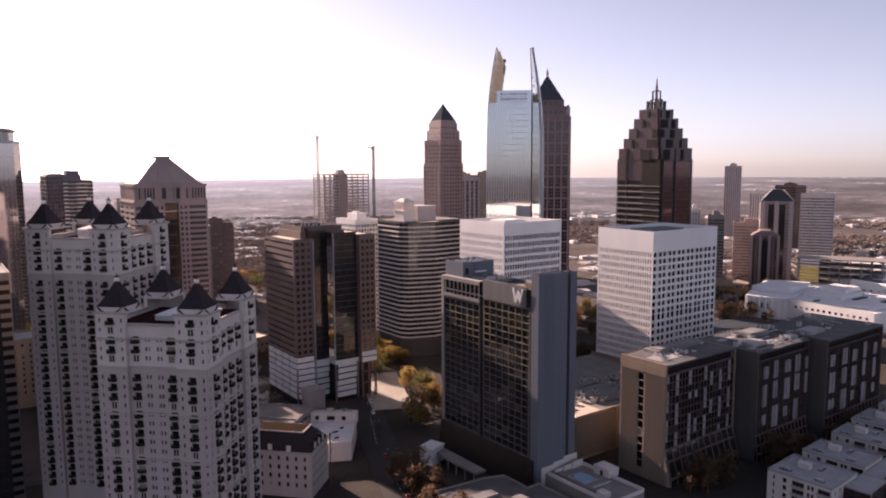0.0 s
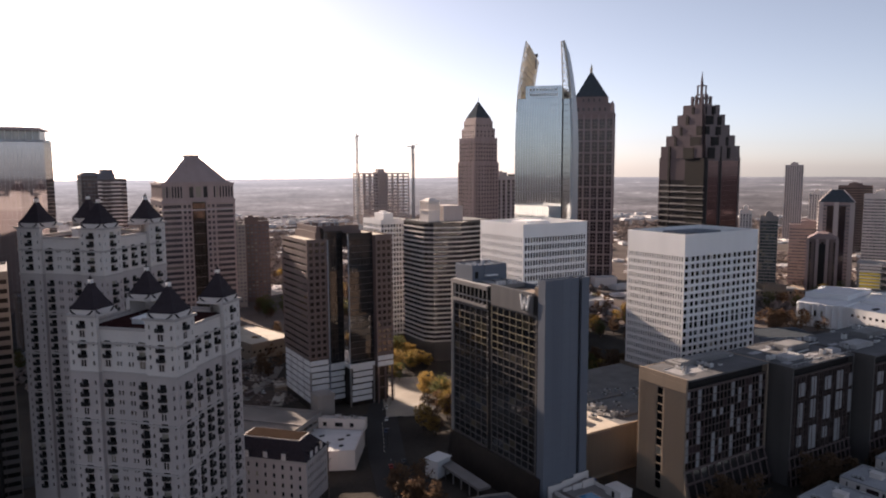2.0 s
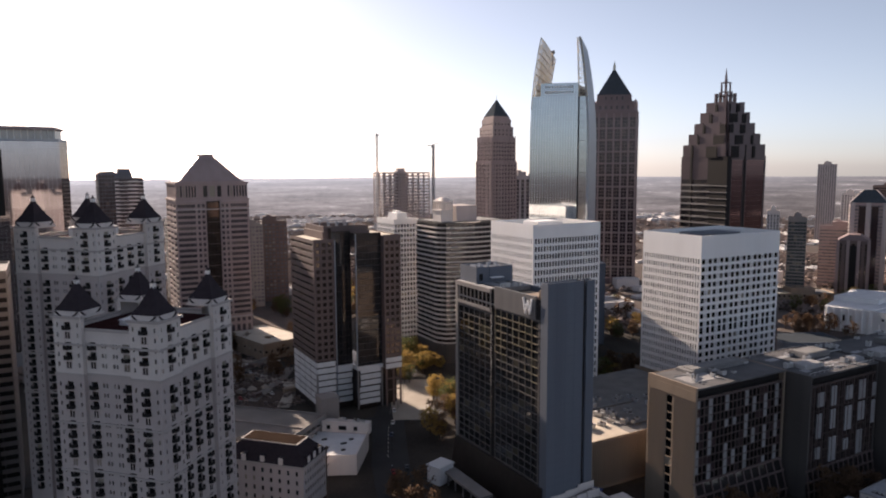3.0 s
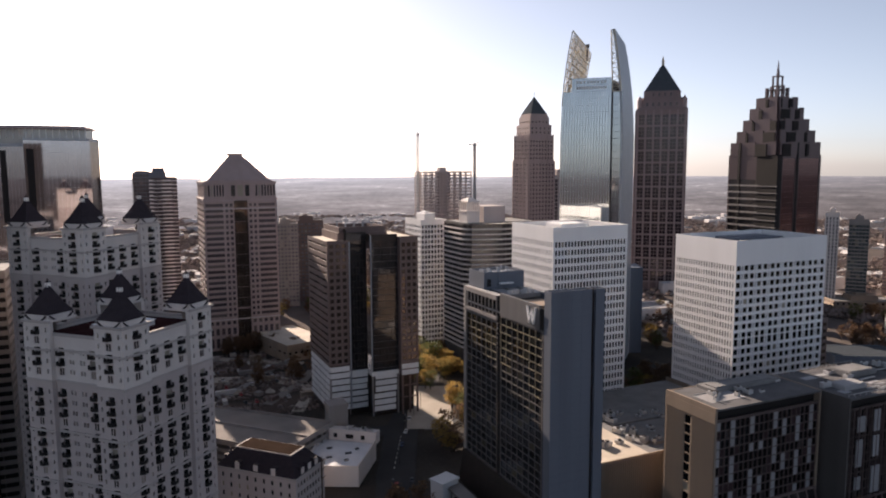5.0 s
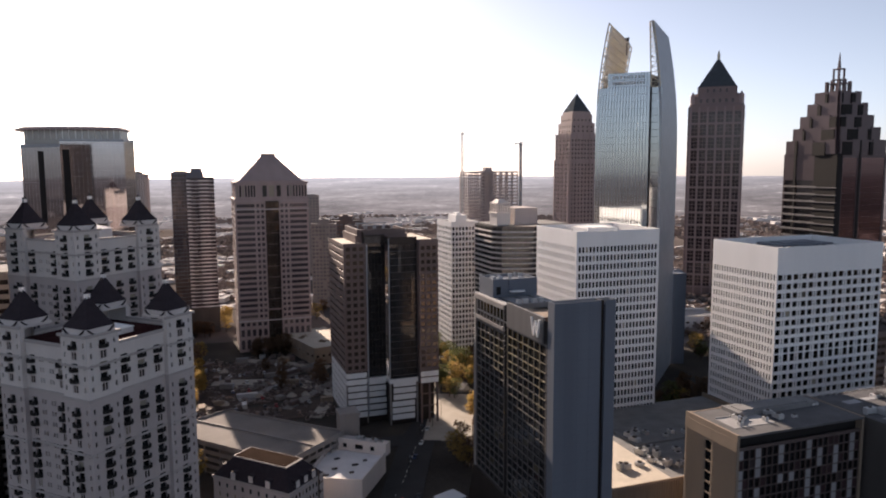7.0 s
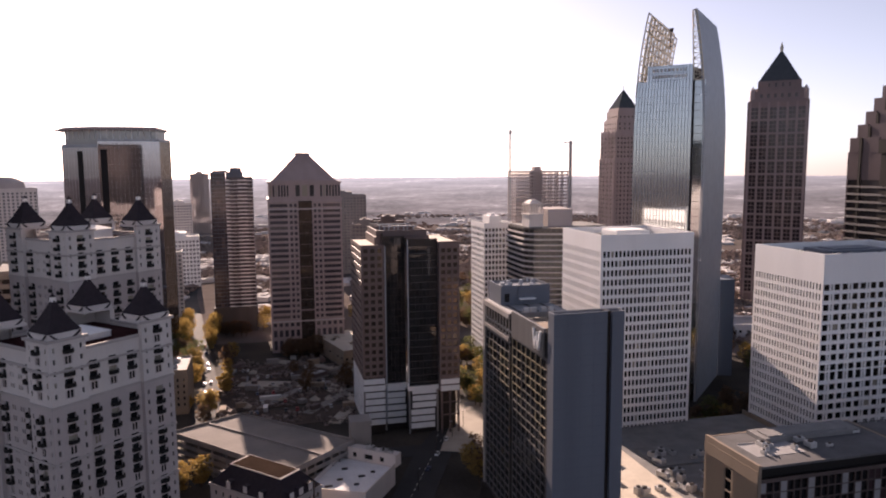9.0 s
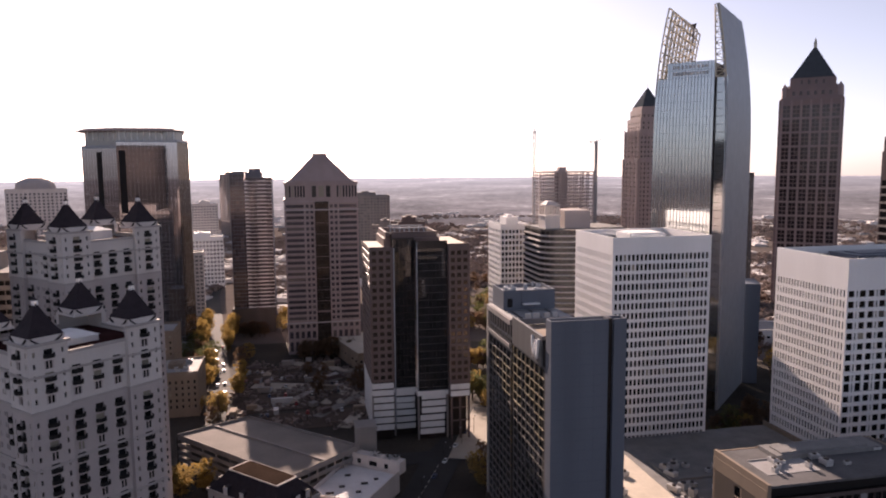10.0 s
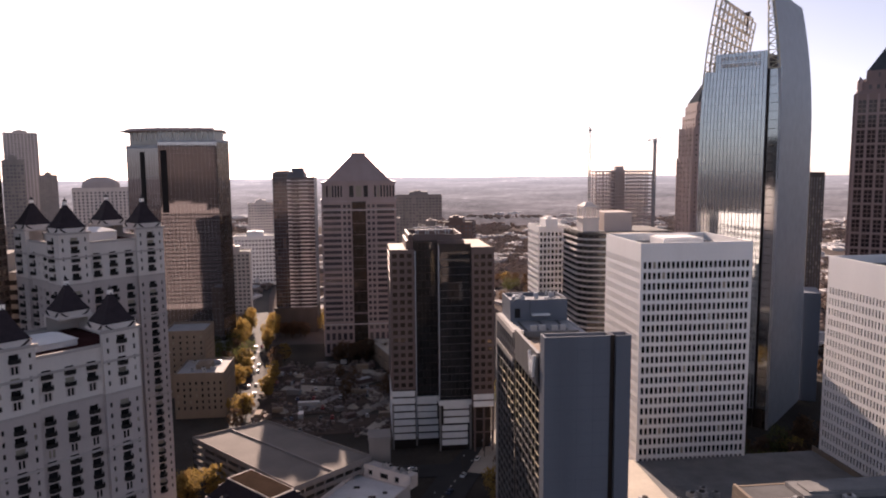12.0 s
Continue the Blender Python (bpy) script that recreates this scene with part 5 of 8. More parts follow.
# ---- brown stepped apartment skyscraper ----
gl = thing("stepped_tower", 404, 553, 0, 0, "brown granite apartment skyscraper stepping in to a pyramid roof", "skyscraper")
g, ops = Geo(), []
for (hw, za, zb) in ((13.7, 0, 139), (12.7, 139, 161.3), (11.2, 161.3, 170.5), (9.7, 170.5, 177.6), (8.6, 177.6, 180)):
    nrow = int((zb - za - 1.5) / 3.6)
    rr = storeys(za + 0.6, 3.6, nrow, 0.9, 1.7)
    cc = even(8 if hw > 12 else 5, 2 * hw, 1.35, 0.8)
    for o, a in (((-hw, -hw), 0), ((-hw, hw), -90), ((hw, -hw), 90)):
        ops += facade(g, o, a, 2 * hw, za, zb, cc, rr, 0.4)
    facade(g, (hw, hw), 180, 2 * hw, za, zb, [], [], 0.4)
    g.poly([(-hw, -hw, zb), (hw, -hw, zb), (hw, hw, zb), (-hw, hw, zb)])
part("wall", g, [M_ROSE], gl)
for k in range(5):
    u_ = -12.0 + 6.0 * k
    for lo_, hi_, hw_ in ((0, 139.8, 13.7), (139.8, 162.4, 12.7)):
        for q_ in ((u_ - 0.4, -hw_ - 0.5, lo_, u_ + 0.4, -hw_, hi_), (-hw_ - 0.5, u_ - 0.4, lo_, -hw_, u_ + 0.4, hi_)):
            g = Geo()
            g.box(*q_)
            part("pier", g, [M_ROSE], gl)
glaze(gl, ops, G_WINE, 140)
g = Geo()
g.taper(sq(8.3), 180, sq(0.4), 195)
part("pyramid_roof", g, [M_GREENROOF], gl, "small dark pyramid roof")
g = Geo()
g.bar((0, 0, 194.5), (0, 0, 199), 0.18)
part("finial", g, [M_GOLDFRAME], gl)

# ---- bronze glass skyscraper with a staggered crown ----
pr = thing("crown_tower", 530, 405, 0, 0, "dark bronze skyscraper with a staggered stepped crown and spire", "skyscraper")
g, ops = Geo(), []
H2 = 23.0
ops = facade(g, (-H2, -H2), 0, 46, 0, 142, [(5.5, 18.5), (22.5, 44)], storeys(8, 4.1, 32, 0.05, 4.0), 0.25)
facade(g, (H2, -H2), 90, 46, 0, 142, [], [], 0.4)
facade(g, (H2, H2), 180, 46, 0, 142, [], [], 0.4)
part("wall", g, [M_COPPER], pr)
glaze(pr, ops, G_COPPER, 60)
g = Geo()
ops = facade(g, (-H2, H2), -90, 46, 0, 142, [(1.0, 9.0), (12.0, 27.0)], storeys(6, 5.1, 23, 1.3, 3.8), 0.5)
part("banded_wall", g, [M_COPPER], pr, "side with pale stone floor bands")
gb = Geo()
gb.box(-H2 - 0.75, -H2 + 16.0, 0, -H2, H2 - 0.5, 1.25)
gb.box(-H2 - 0.75, -H2 - 0.75, 0, -H2, -H2 + 16.0, 0.7)
BAND = gb.mesh("stone_band", [M_CONC])
for k in range(23):
    ob = new("stone_band", BAND)
    ob.parent, ob.location = pr, (0, 0, 6 + 5.1 * k)
glaze(pr, ops, G_EVEN, 100)
# crown tiers: hw, foot, top; black glass bays on the west face (from the north end) and the south face (from the near corner)
tiers = [(23.0, 142, 151, ((0.2, 0.25), (0.56, 0.81)), ((0.04, 0.25), (0.62, 0.7))),
         (20.0, 151, 159.7, ((0.24, 0.3), (0.68, 0.97)), ((0.17, 0.43), (0.68, 0.76))),
         (16.9, 159.7, 168.3, ((0.28, 0.35), (0.82, 1.0)), ((0.0, 0.16), (0.41, 0.61))),
         (13.8, 168.3, 177, ((0.36, 0.48),), ((0.03, 0.41), (0.62, 0.81))),
         (10.6, 177, 185, ((0.48, 0.6),), ((0.08, 0.14), (0.5, 0.71)))]
for k, (hw, za, zb, west, south) in enumerate(tiers):
    g = Geo()
    m = hw * 0.93
    g.prism([(-hw, -m), (-m, -m), (-m, -hw), (m, -hw), (m, -m), (hw, -m), (hw, m), (m, m), (m, hw), (-m, hw), (-m, m), (-hw, m)], za - (6 if k else 0), zb)
    part("crown_tier", g, [M_COPPER], pr, "bronze crown tier with notched corners")
    for face, gaps in ((1, west), (0, south)):
        cuts, last = [], 0.0
        for fa, fb in gaps:
            cuts += [(last, fa, False), (fa, fb, True)]
            last = fb
        cuts.append((last, 1.0, False))
        for fa, fb, dark in cuts:
            if fb - fa < 0.02:
                continue
            lo, hi, out = (za - 1.2, zb - 1.2, 0.9) if dark else (za - 0.3, zb + 0.5, 0.5 if fb - fa < 0.3 else 0.3)
            g = Geo()
            if face == 0:
                g.box(-m + 2 * m * fa + 0.1, -hw - out, lo, -m + 2 * m * fb - 0.1, -hw + 0.3, hi)
            else:
                g.box(-hw - out, m - 2 * m * fb + 0.1, lo, -hw + 0.3, m - 2 * m * fa - 0.1, hi)
            part("crown_bay", g, [M_RAIL if dark else M_COPPER], pr, "black glass bay" if dark else "")
g = Geo()
g.box(-6.0, -6.0, 185, 6.0, 6.0, 186.2)
part("spire_base", g, [M_COPPER], pr)
for x in (-5.0, 0.0, 5.0):
    for y in (-5.0, 5.0):
        g = Geo()
        g.box(x - 1.0, y - 1.0, 186, x + 1.0, y + 1.0, 193.0 + (1.5 if x == 0 else 0))
        part("spire_column", g, [M_COPPER], pr)
for x, y in ((-2.3, -2.3), (2.3, -2.3), (2.3, 2.3), (-2.3, 2.3), (0, 0)):
    g = Geo()
    g.box(x - 0.5, y - 0.5, 186, x + 0.5, y + 0.5, 202)
    part("spire_column", g, [M_COPPER], pr)
for z, hw in ((191.0, 5.6), (194.0, 3.0), (201.4, 2.9)):
    g = Geo()
    g.box(-hw, -hw, z, hw, hw, z + 0.7)
    part("spire_ring", g, [M_COPPER], pr)
g = Geo()
g.taper(sq(0.9), 202, sq(0.12), 213.5)
part("spire", g, [M_COPPER], pr, "slim spire on a columned base")
for q_ in ((-H2 + 19.6, -H2 - 0.4, 0, -H2 + 21.4, -H2 + 0.3, 151), (-H2 - 0.6, H2 - 11.6, 0, -H2 + 0.3, H2 - 9.6, 151.5), (-H2 - 0.3, -H2 - 0.3, 0, -H2 + 4.6, -H2 + 18.5, 142)):
    g = Geo()
    g.box(*q_)
    part("corner_slot", g, [M_RAIL], pr, "black glass slot")

# ---- concrete frame under construction with two tower cranes ----
cf = thing("construction_frame", 400, 814, 0, 0, "bare concrete tower frame under construction", "construction site")
g = Geo()
g.box(8, 0, 0, 74, 30, 64)
part("clad_base", g, [M_BLUEGREY], cf, "glazed lower storeys")
g = Geo()
g.box(8, 0, 0, 74, 30, 0.7)
g.box(8, -0.3, -0.9, 74, 0.0, 1.0)
g.box(8, 30.0, -0.9, 74, 30.3, 1.0)
PLATE = g.mesh("floor_plate", [M_STONE])
for k in range(17):
    ob = new("floor_plate", PLATE)
    ob.parent, ob.location = cf, (0, 0, 64 + 4.0 * k)
g = Geo()
g.box(0, 0, 0, 1.1, 1.1, 64.2)
POST = g.mesh("column", [M_STONE])
for i in range(9):
    for y in (0.1, 14.0, 28.7):
        ob = new("column", POST)
        ob.parent, ob.location = cf, (8 + 8.1 * i, y, 64)
g = Geo()
g.box(33, 10, 64, 45, 22, 130)
g.box(35, 12, 130, 44, 20, 134)
part("lift_core", g, [M_STONE], cf, "solid concrete lift core")


def crane(x, y, top, jib):
    t = thing("tower_crane", x, y, 0, jib, "slim pale lattice tower crane", "crane", "tower cranes")
    g = Geo()
    for ax, ay in ((-1, -1), (1, -1), (1, 1), (-1, 1)):
        g.bar((ax, ay, -0.5), (ax, ay, top), 0.38)
    z, k = 0.0, 0
    while z < top - 3:
        a, b = (-1, -1) if k % 2 else (1, -1), (1, -1) if k % 2 else (-1, -1)
        g.bar((*a, z), (*b, z + 3), 0.14)
        g.bar((-1, a[0], z), (-1, b[0], z + 3), 0.14)
        g.bar((-1, -1, z), (1, -1, z), 0.14)
        z += 3
        k += 1
    part("mast", g, [M_CRANE], t)
    g = Geo()
    g.box(-1.6, -1.6, top, 1.6, 1.6, top + 3)
    part("cab", g, [M_CRANE], t)
    g = Geo()
    g.bar((-6, 0, top + 2), (9, 0, top + 6), 0.4)
    g.bar((0, 0, top + 3), (-1, 0, top + 9), 0.25)
    g.box(-8.5, -1, top + 1.5, -6, 1, top + 3.2)
    part("jib", g, [M_CRANE], t)
    return t


crane(399, 811, 172, 80)
crane(462, 782, 159, 10)


# ---- concrete hotel wing with infill panels, and its two longer neighbours ----
def panel_block(name, x0, y0, w, d, z1, cols, floors, z_low, label, seed, batter, wide, base_mat):
    t = thing(name, x0, y0, 0, 0, label, "hotel block", "panelled concrete blocks")
    rn = random.Random(seed)
    g = Geo()
    pitch = (z1 - 5.0 - z_low) / floors
    pw = (w - 1.6) / cols
    cc = [(0.8 + pw * i + 0.14, 0.8 + pw * (i + 1) - 0.14) for i in range(cols)]
    rows = storeys(z_low, pitch, floors, 0.05 if wide else 0.16, pitch - (0.1 if wide else 0.32))
    ops = facade(g, (0, 0.5), 0, w, z_low, z1 - 4.0, cc, rows, 0.5)
    part("facade_grid", g, [M_MULLION], t, "thin brown concrete facade grid")
    for q in ((0, 0.0, 0, 0.9, d - 0.6, z1), (w - 0.9, 0.0, 0, w, d - 0.6, z1), (0, d - 0.6, 0, w, d, z1)):
        g = Geo()
        g.box(*q)
        part("side_wall", g, [base_mat], t)
    g = Geo()
    g.box(0.5, 2.4, z1 - 4.6, w - 0.5, d - 0.3, z1 - 0.4)
    g.box(0.3, -0.1, z1 - 0.8, w - 0.3, d - 0.2, z1 - 0.1, 1)
    part("roof", g, [M_RAIL, M_DARKROOF], t, "grey membrane roof over a recessed top storey")
    g = Geo()
    g.box(0.6, 1.4, 0, w - 0.6, d - 0.5, z1 - 4.6)
    part("core", g, [M_DARKMETAL], t)
    glass, white, maroon = [], [], []
    TALL = {0: 0, 3: 2, 9: 9, 12: 1, 17: 3, 20: 2}
    for o in ops:
        c, r = o[6], o[7]
        if not wide and c in TALL and (r + TALL[c]) % 4 and (c != 9 or r % 5 in (1, 2)):
            white.append(o)
        elif not wide and c in (7, 14) and rn.random() < 0.4:
            white.append(o)
        else:
            (maroon if rn.random() < 0.22 else glass).append(o)
    glaze(t, glass, G_PITCH, 60)
    for o in white:
        ob = new("white_panel", pane_mesh(o[4], o[5] + 0.3, M_PANELSHADED, 0, None))
        ob.parent, ob.matrix_basis = t, pose(o[0], o[1] - 0.45, o[2] - 0.15)
    g = Geo()
    for x, y, z, ang, ww, hh, *_ in maroon:
        g.poly(((x, y - 0.1, z), (x + ww, y - 0.1, z), (x + ww, y - 0.1, z + hh), (x, y - 0.1, z + hh)))
    tagged(part("maroon_infill", g, [M_MAROON], t), kind="stuff")
    if wide:
        for k, c0 in enumerate((2.5, 8, 14, 19.5, 25) if cols < 29 else (1.5, 8, 13, 19, 25)):
            for lo, hi in ((7.15, 9.55), (4.5, 6.85), (0.2, 3.2)) if k % 2 else ((7.4, 9.1), (3.6, 6.6), (1.2, 2.6)):
                if rn.random() < 0.12:
                    continue
                cw, slip = rn.choice((2, 2.4, 2.8)), rn.uniform(-0.2, 0.2)
                g = Geo()
                g.box(0.8 + pw * c0, -0.12, z_low + pitch * (lo + slip), min(0.8 + pw * (c0 + cw), w - 1), 0.3, z_low + pitch * (hi + slip))
                part("white_panel", g, [M_PANELSHADED], t, "tall white infill panel")
        for c0 in range(1, cols, 2):
            g = Geo()
            g.box(0.8 + pw * c0 - 0.12, -0.25, z_low, 0.8 + pw * c0 + 0.12, 0.2, z1 - 4.2)
            part("fin", g, [M_MULLION], t)
    # battered base with raking ribs
    g = Geo()
    g.poly([(0.9, -batter, 3.5), (w - 0.9, -batter, 3.5), (w - 0.9, 0.5, z_low), (0.9, 0.5, z_low)])
    g.box(0.9, -batter, 0, w - 0.9, 1.0, 3.5, 0)
    part("base_glazing", g, [G_EVEN], t, "sloping base glazing")
    nb = max(4, cols // 2)
    for i in range(nb + 1):
        g = Geo()
        u = 0.9 + (w - 1.8) * i / nb
        g.bar((u, -batter - 0.1, 0.0), (u, -batter - 0.1, 3.6), 0.28)
        g.bar((u, -batter - 0.1, 3.4), (u, 0.4, z_low + 0.3), 0.28)
        part("raking_rib", g, [M_BROWN], t)
    for z, yy in ((3.5, -batter - 0.2), (z_low - 4.6, -batter * 0.42), (z_low, 0.1)):
        g = Geo()
        g.box(0, yy - 0.3, z - 0.35, w, yy + 0.35, z + 0.35)
        part("floor_band", g, [M_BROWN], t)
    return t


hb_ = panel_block("panelled_block", 245.3, 178.6, 51.5, 23.6, 52.0, 22, 10, 15.0, "concrete hotel block with white and dark infill panels", 3, 3.2, False, M_TAN)
g = Geo()
ops = facade(g, (-0.25, 23.8), -90, 23.8, 0, 52.0, [(9.9, 12.7)], storeys(4, 3.55, 12, 0.25, 3.05), 0.2)
part("end_wall", g, [M_TAN], hb_, "blank tan concrete end wall with one window strip")
g = Geo()
g.box(-0.3, -0.3, 50.6, 0.6, 23.8, 52.4)
part("coping", g, [M_TAN], hb_)
g = Geo()
g.box(-0.4, -0.15, 47.0, -0.25, 23.8, 50.6)
part("end_band", g, [M_TAN], hb_, "plain concrete band under the coping")
g = Geo()
g.box(-0.33, 0, 0, -0.25, 0.2, 47.0)
RIB = g.mesh("end_rib", [M_TAN])
for k in range(26):
    y = 0.3 + 0.9 * k
    if not 10.6 < y < 14.4:
        ob = new("end_rib", RIB)
        ob.parent, ob.location = hb_, (0, y, 0)
g = Geo()
g.taper([(-0.25, -3.2), (0.9, -3.2), (0.9, 0.2), (-0.25, 0.2)], 0, [(-0.25, -0.1), (0.9, -0.1), (0.9, 0.2), (-0.25, 0.2)], 15)
part("raking_buttress", g, [M_TAN], hb_)
glaze(hb_, ops, G_PLAIN, 20)
panel_block("panelled_block", 299.0, 169.0, 46.0, 33.0, 51.0, 27, 10, 12.0, "long concrete block with tall white infill panels", 5, 1.0, True, M_DARKCONC)
panel_block("panelled_block", 347.0, 161.5, 60.0, 38.0, 51.0, 30, 10, 12.0, "farther concrete block with tall white infill panels", 8, 1.0, True, M_DARKCONC)
# sunlit patch painted as a pale sheet; the dark roof colour stands for shade
g = Geo()
g.box(0, 0, 0, 16, 9, 0.1)
g.box(0.3, 9.0, 0, 14, 9.3, 0.35)
solo("roof_pad", g, [M_ROOF], "pale sheet painting the sunlit patch on the hotel block's roof", "roof pad", "roof pads", at=pose(249.4, 184.4, 51.9))
rn = random.Random(11)
for k in range(20):
    x, y = rn.uniform(250, 292), rn.uniform(183, 198)
    if k < 9:
        plant_box("rooftop_unit", x, y, 51.9, rn.uniform(1.2, 3.0), rn.uniform(1.0, 2.2), rn.uniform(0.9, 1.8), rn.choice((0, 90)))
    else:
        plant_box("rooftop_unit", rn.uniform(302, 402), rn.uniform(174, 194), 50.9, rn.uniform(1.5, 4.5), rn.uniform(1.5, 3.5), rn.uniform(1.2, 2.6), rn.choice((0, 90)))
g = Geo()
g.box(0, 0, 0, 34, 8, 1.3)
g.box(2, 1, 1.3, 30, 6, 1.7)
solo("plant_deck", g, [M_ROOFGREY], "low grey raised deck on the hotel block's roof", "roof deck", at=pose(258, 192.5, 51.9))
for x, y, w, d, h, m in ((306, 176, 12, 7, 1.6, M_ROOF), (322, 186, 16, 9, 2.2, M_ROOFGREY), (336, 174, 7, 5, 1.2, M_WHITEROOF), (352, 172, 14, 8, 1.8, M_ROOF), (376, 180, 18, 9, 2.4, M_ROOFGREY)):
    g = Geo()
    g.box(0, 0, 0, w, d, h)
    g.box(0.6, 0.6, h, w - 0.6, d - 0.6, h + 0.25)
    solo("plant_deck", g, [m], "low grey plant deck on the long block's roof", "roof deck", "roof decks", at=pose(x, y, 50.9))
rn = random.Random(31)
for k in range(26):
    x = rn.uniform(302, 402)
    y = rn.uniform(171 if x < 345 else 165, 199)
    w, d = rn.uniform(2, 7), rn.uniform(1.5, 4)
    g = Geo()
    if k % 3 == 0:
        g.box(0, 0, 0, w, d, 0.12)
        solo("roof_pad", g, [M_WHITEROOF], "pale membrane patch on the long block's roof", "roof pad", "roof pads", at=pose(x, y, 50.9))
    elif k % 3 == 1:
        for u in (0, 0.5):
            g.bar((0, u, 0.45), (w * 2, u, 0.45), 0.14)
        for u in (0.3, w, w * 2 - 0.3):
            g.box(u - 0.1, -0.2, 0, u + 0.1, 0.7, 0.35)
        solo("roof_pipe", g, [M_MECH], "grey pipe run on low stands along the roof", "pipes", "roof pipes", at=pose(x, y, 50.9, 0, 0, rn.choice((0, 90, 5))))
    else:
        plant_box("rooftop_unit", x, y, 50.9, rn.uniform(1.2, 3.2), rn.uniform(1.2, 2.4), rn.uniform(1.0, 2.8), rn.choice((0, 90)))
for y in (170.2, 200.5):
    g = Geo()
    for k in range(15):
        g.bar((300 + 3.1 * k, y, 50.9), (300 + 3.1 * k, y, 52.0), 0.06)
    g.bar((300, y, 52.0), (343.4, y, 52.0), 0.07)
    solo("roof_rail", g, [M_MECH], "grey metal safety rail along the roof edge", "rail", "roof rails")

# ---- shopping podium below the white towers ----
pod = thing("retail_podium", 226, 217.5, 0, 0, "low tan podium building with a cream membrane roof", "podium building")
g = Geo()
g.box(0, 0, 0, 104, 78, 19)
part("body", g, [M_TAN], pod)
for k in range(34):
    g = Geo()
    g.box(0.4 + 1.0 * k * 1.02, -0.5, 1.5, 0.75 + 1.0 * k * 1.02, 0.0, 20.5)
    part("facade_fin", g, [M_TAN], pod)
g = Geo()
for x0, y0, x1, y1 in ((0, 0, 104, 0.6), (0, 0.6, 0.6, 78), (103.4, 0.6, 104, 78)):
    g.box(x0, y0, 19, x1, y1, 21.2)
part("parapet", g, [M_TAN], pod)
g = Geo()
g.box(0.6, 0.6, 19.0, 29.0, 77.5, 19.15)
part("roof", g, [M_ROOFTAN], pod, "cream roof membrane")
# east part coloured greyer to deepen the shade of the towers
g = Geo()
g.box(29.0, 0.6, 19.0, 103.4, 77.5, 19.15)
part("gravel_roof", g, [M_ROOFGREY], pod, "gravel roof, greyed where the towers' shade falls")
for x0, y0, x1, y1, h in ((36, 10, 52, 24, 1.0), (60, 6, 80, 20, 1.6), (34, 34, 60, 52, 0.8), (70, 30, 98, 34, 1.2)):
    g = Geo()
    g.box(x0, y0, 19.15, x1, y1, 19.15 + h)
    part("roof_kerb", g, [M_ROOFGREY], pod)
rn = random.Random(2)
for k in range(16):
    plant_box("rooftop_unit", 230 + rn.uniform(2, 40), 222 + rn.uniform(4, 44), 19.15, rn.uniform(2, 5), rn.uniform(1.5, 3), rn.uniform(1.2, 2.6), 20 + rn.choice((0, 90)))
for k in range(16):
    plant_box("rooftop_unit", 262 + rn.uniform(0, 60), 222 + rn.uniform(2, 40), 19.15, rn.uniform(1.5, 5), rn.uniform(1.5, 3), rn.uniform(1.0, 2.4), rn.choice((0, 20, 90)))
g = Geo()
for k in range(8):
    y = 8 + 3.1 * k
    g.bar((6, y, 0.6), (34, y + 6, 0.6), 0.22)
tagged(part("roof_pipes", g, [M_MECH], pod), kind="stuff")

# ---- parking deck, low roofs and the mansard building ----
dk = thing("parking_deck", 0, 0, 0, 0, "concrete parking deck with an empty top level", "parking garage")
DKC = [(74, 353), (104, 370.5), (153, 322.5), (124, 297)]
g = Geo()
g.prism(DKC, 13.2, 13.9)
part("top_slab", g, [M_DECK], dk, "bare concrete top level")
ctr = Vector((114, 336))
for z in (10.4, 7.2, 4.0, 0.8):
    g = Geo()
    g.prism(DKC, z - 0.6, z)
    part("floor_slab", g, [M_DECK], dk)
for k in range(4):
    a, b = Vector(DKC[k]), Vector(DKC[(k + 1) % 4])
    nn = Vector((b.y - a.y, a.x - b.x)).normalized()
    nn = nn if nn.dot(a - ctr) > 0 else -nn
    for z in (12.6, 9.3, 6.1, 2.9):
        g = Geo()
        g.prism([tuple(a), tuple(b), tuple(b + nn * 0.3), tuple(a + nn * 0.3)] if k else [tuple(a), tuple(b), tuple(b + nn * 0.3), tuple(a + nn * 0.3)], z - 0.2, z + (2.3 if z > 12 else 1.6))
        part("spandrel", g, [M_CONC], dk)
    for j in range(9):
        p = a + (b - a) * (j / 8)
        g = Geo()
        g.box(p.x - 0.35, p.y - 0.35, 0, p.x + 0.35, p.y + 0.35, 13.2)
        part("column", g, [M_CONC], dk)
g = Geo()
a, b = Vector((74, 353)) * 0.5 + Vector((104, 370.5)) * 0.5, Vector((153, 322.5)) * 0.5 + Vector((124, 297)) * 0.5
g.bar((a.x, a.y, 14.1), (b.x, b.y, 14.1), 0.5)
part("deck_kerb", g, [M_CONC], dk)
g = Geo()
g.box(0, 0, 0, 9, 9, 21)
g.box(-0.3, -0.3, 20.2, 9.3, 9.3, 21.6)
g.box(0.6, 0.6, 20.8, 8.4, 8.4, 21.0)
solo("stair_tower", g, [M_CONC], "square concrete stair tower beside the deck", "stair tower", at=pose(152, 325, 0))

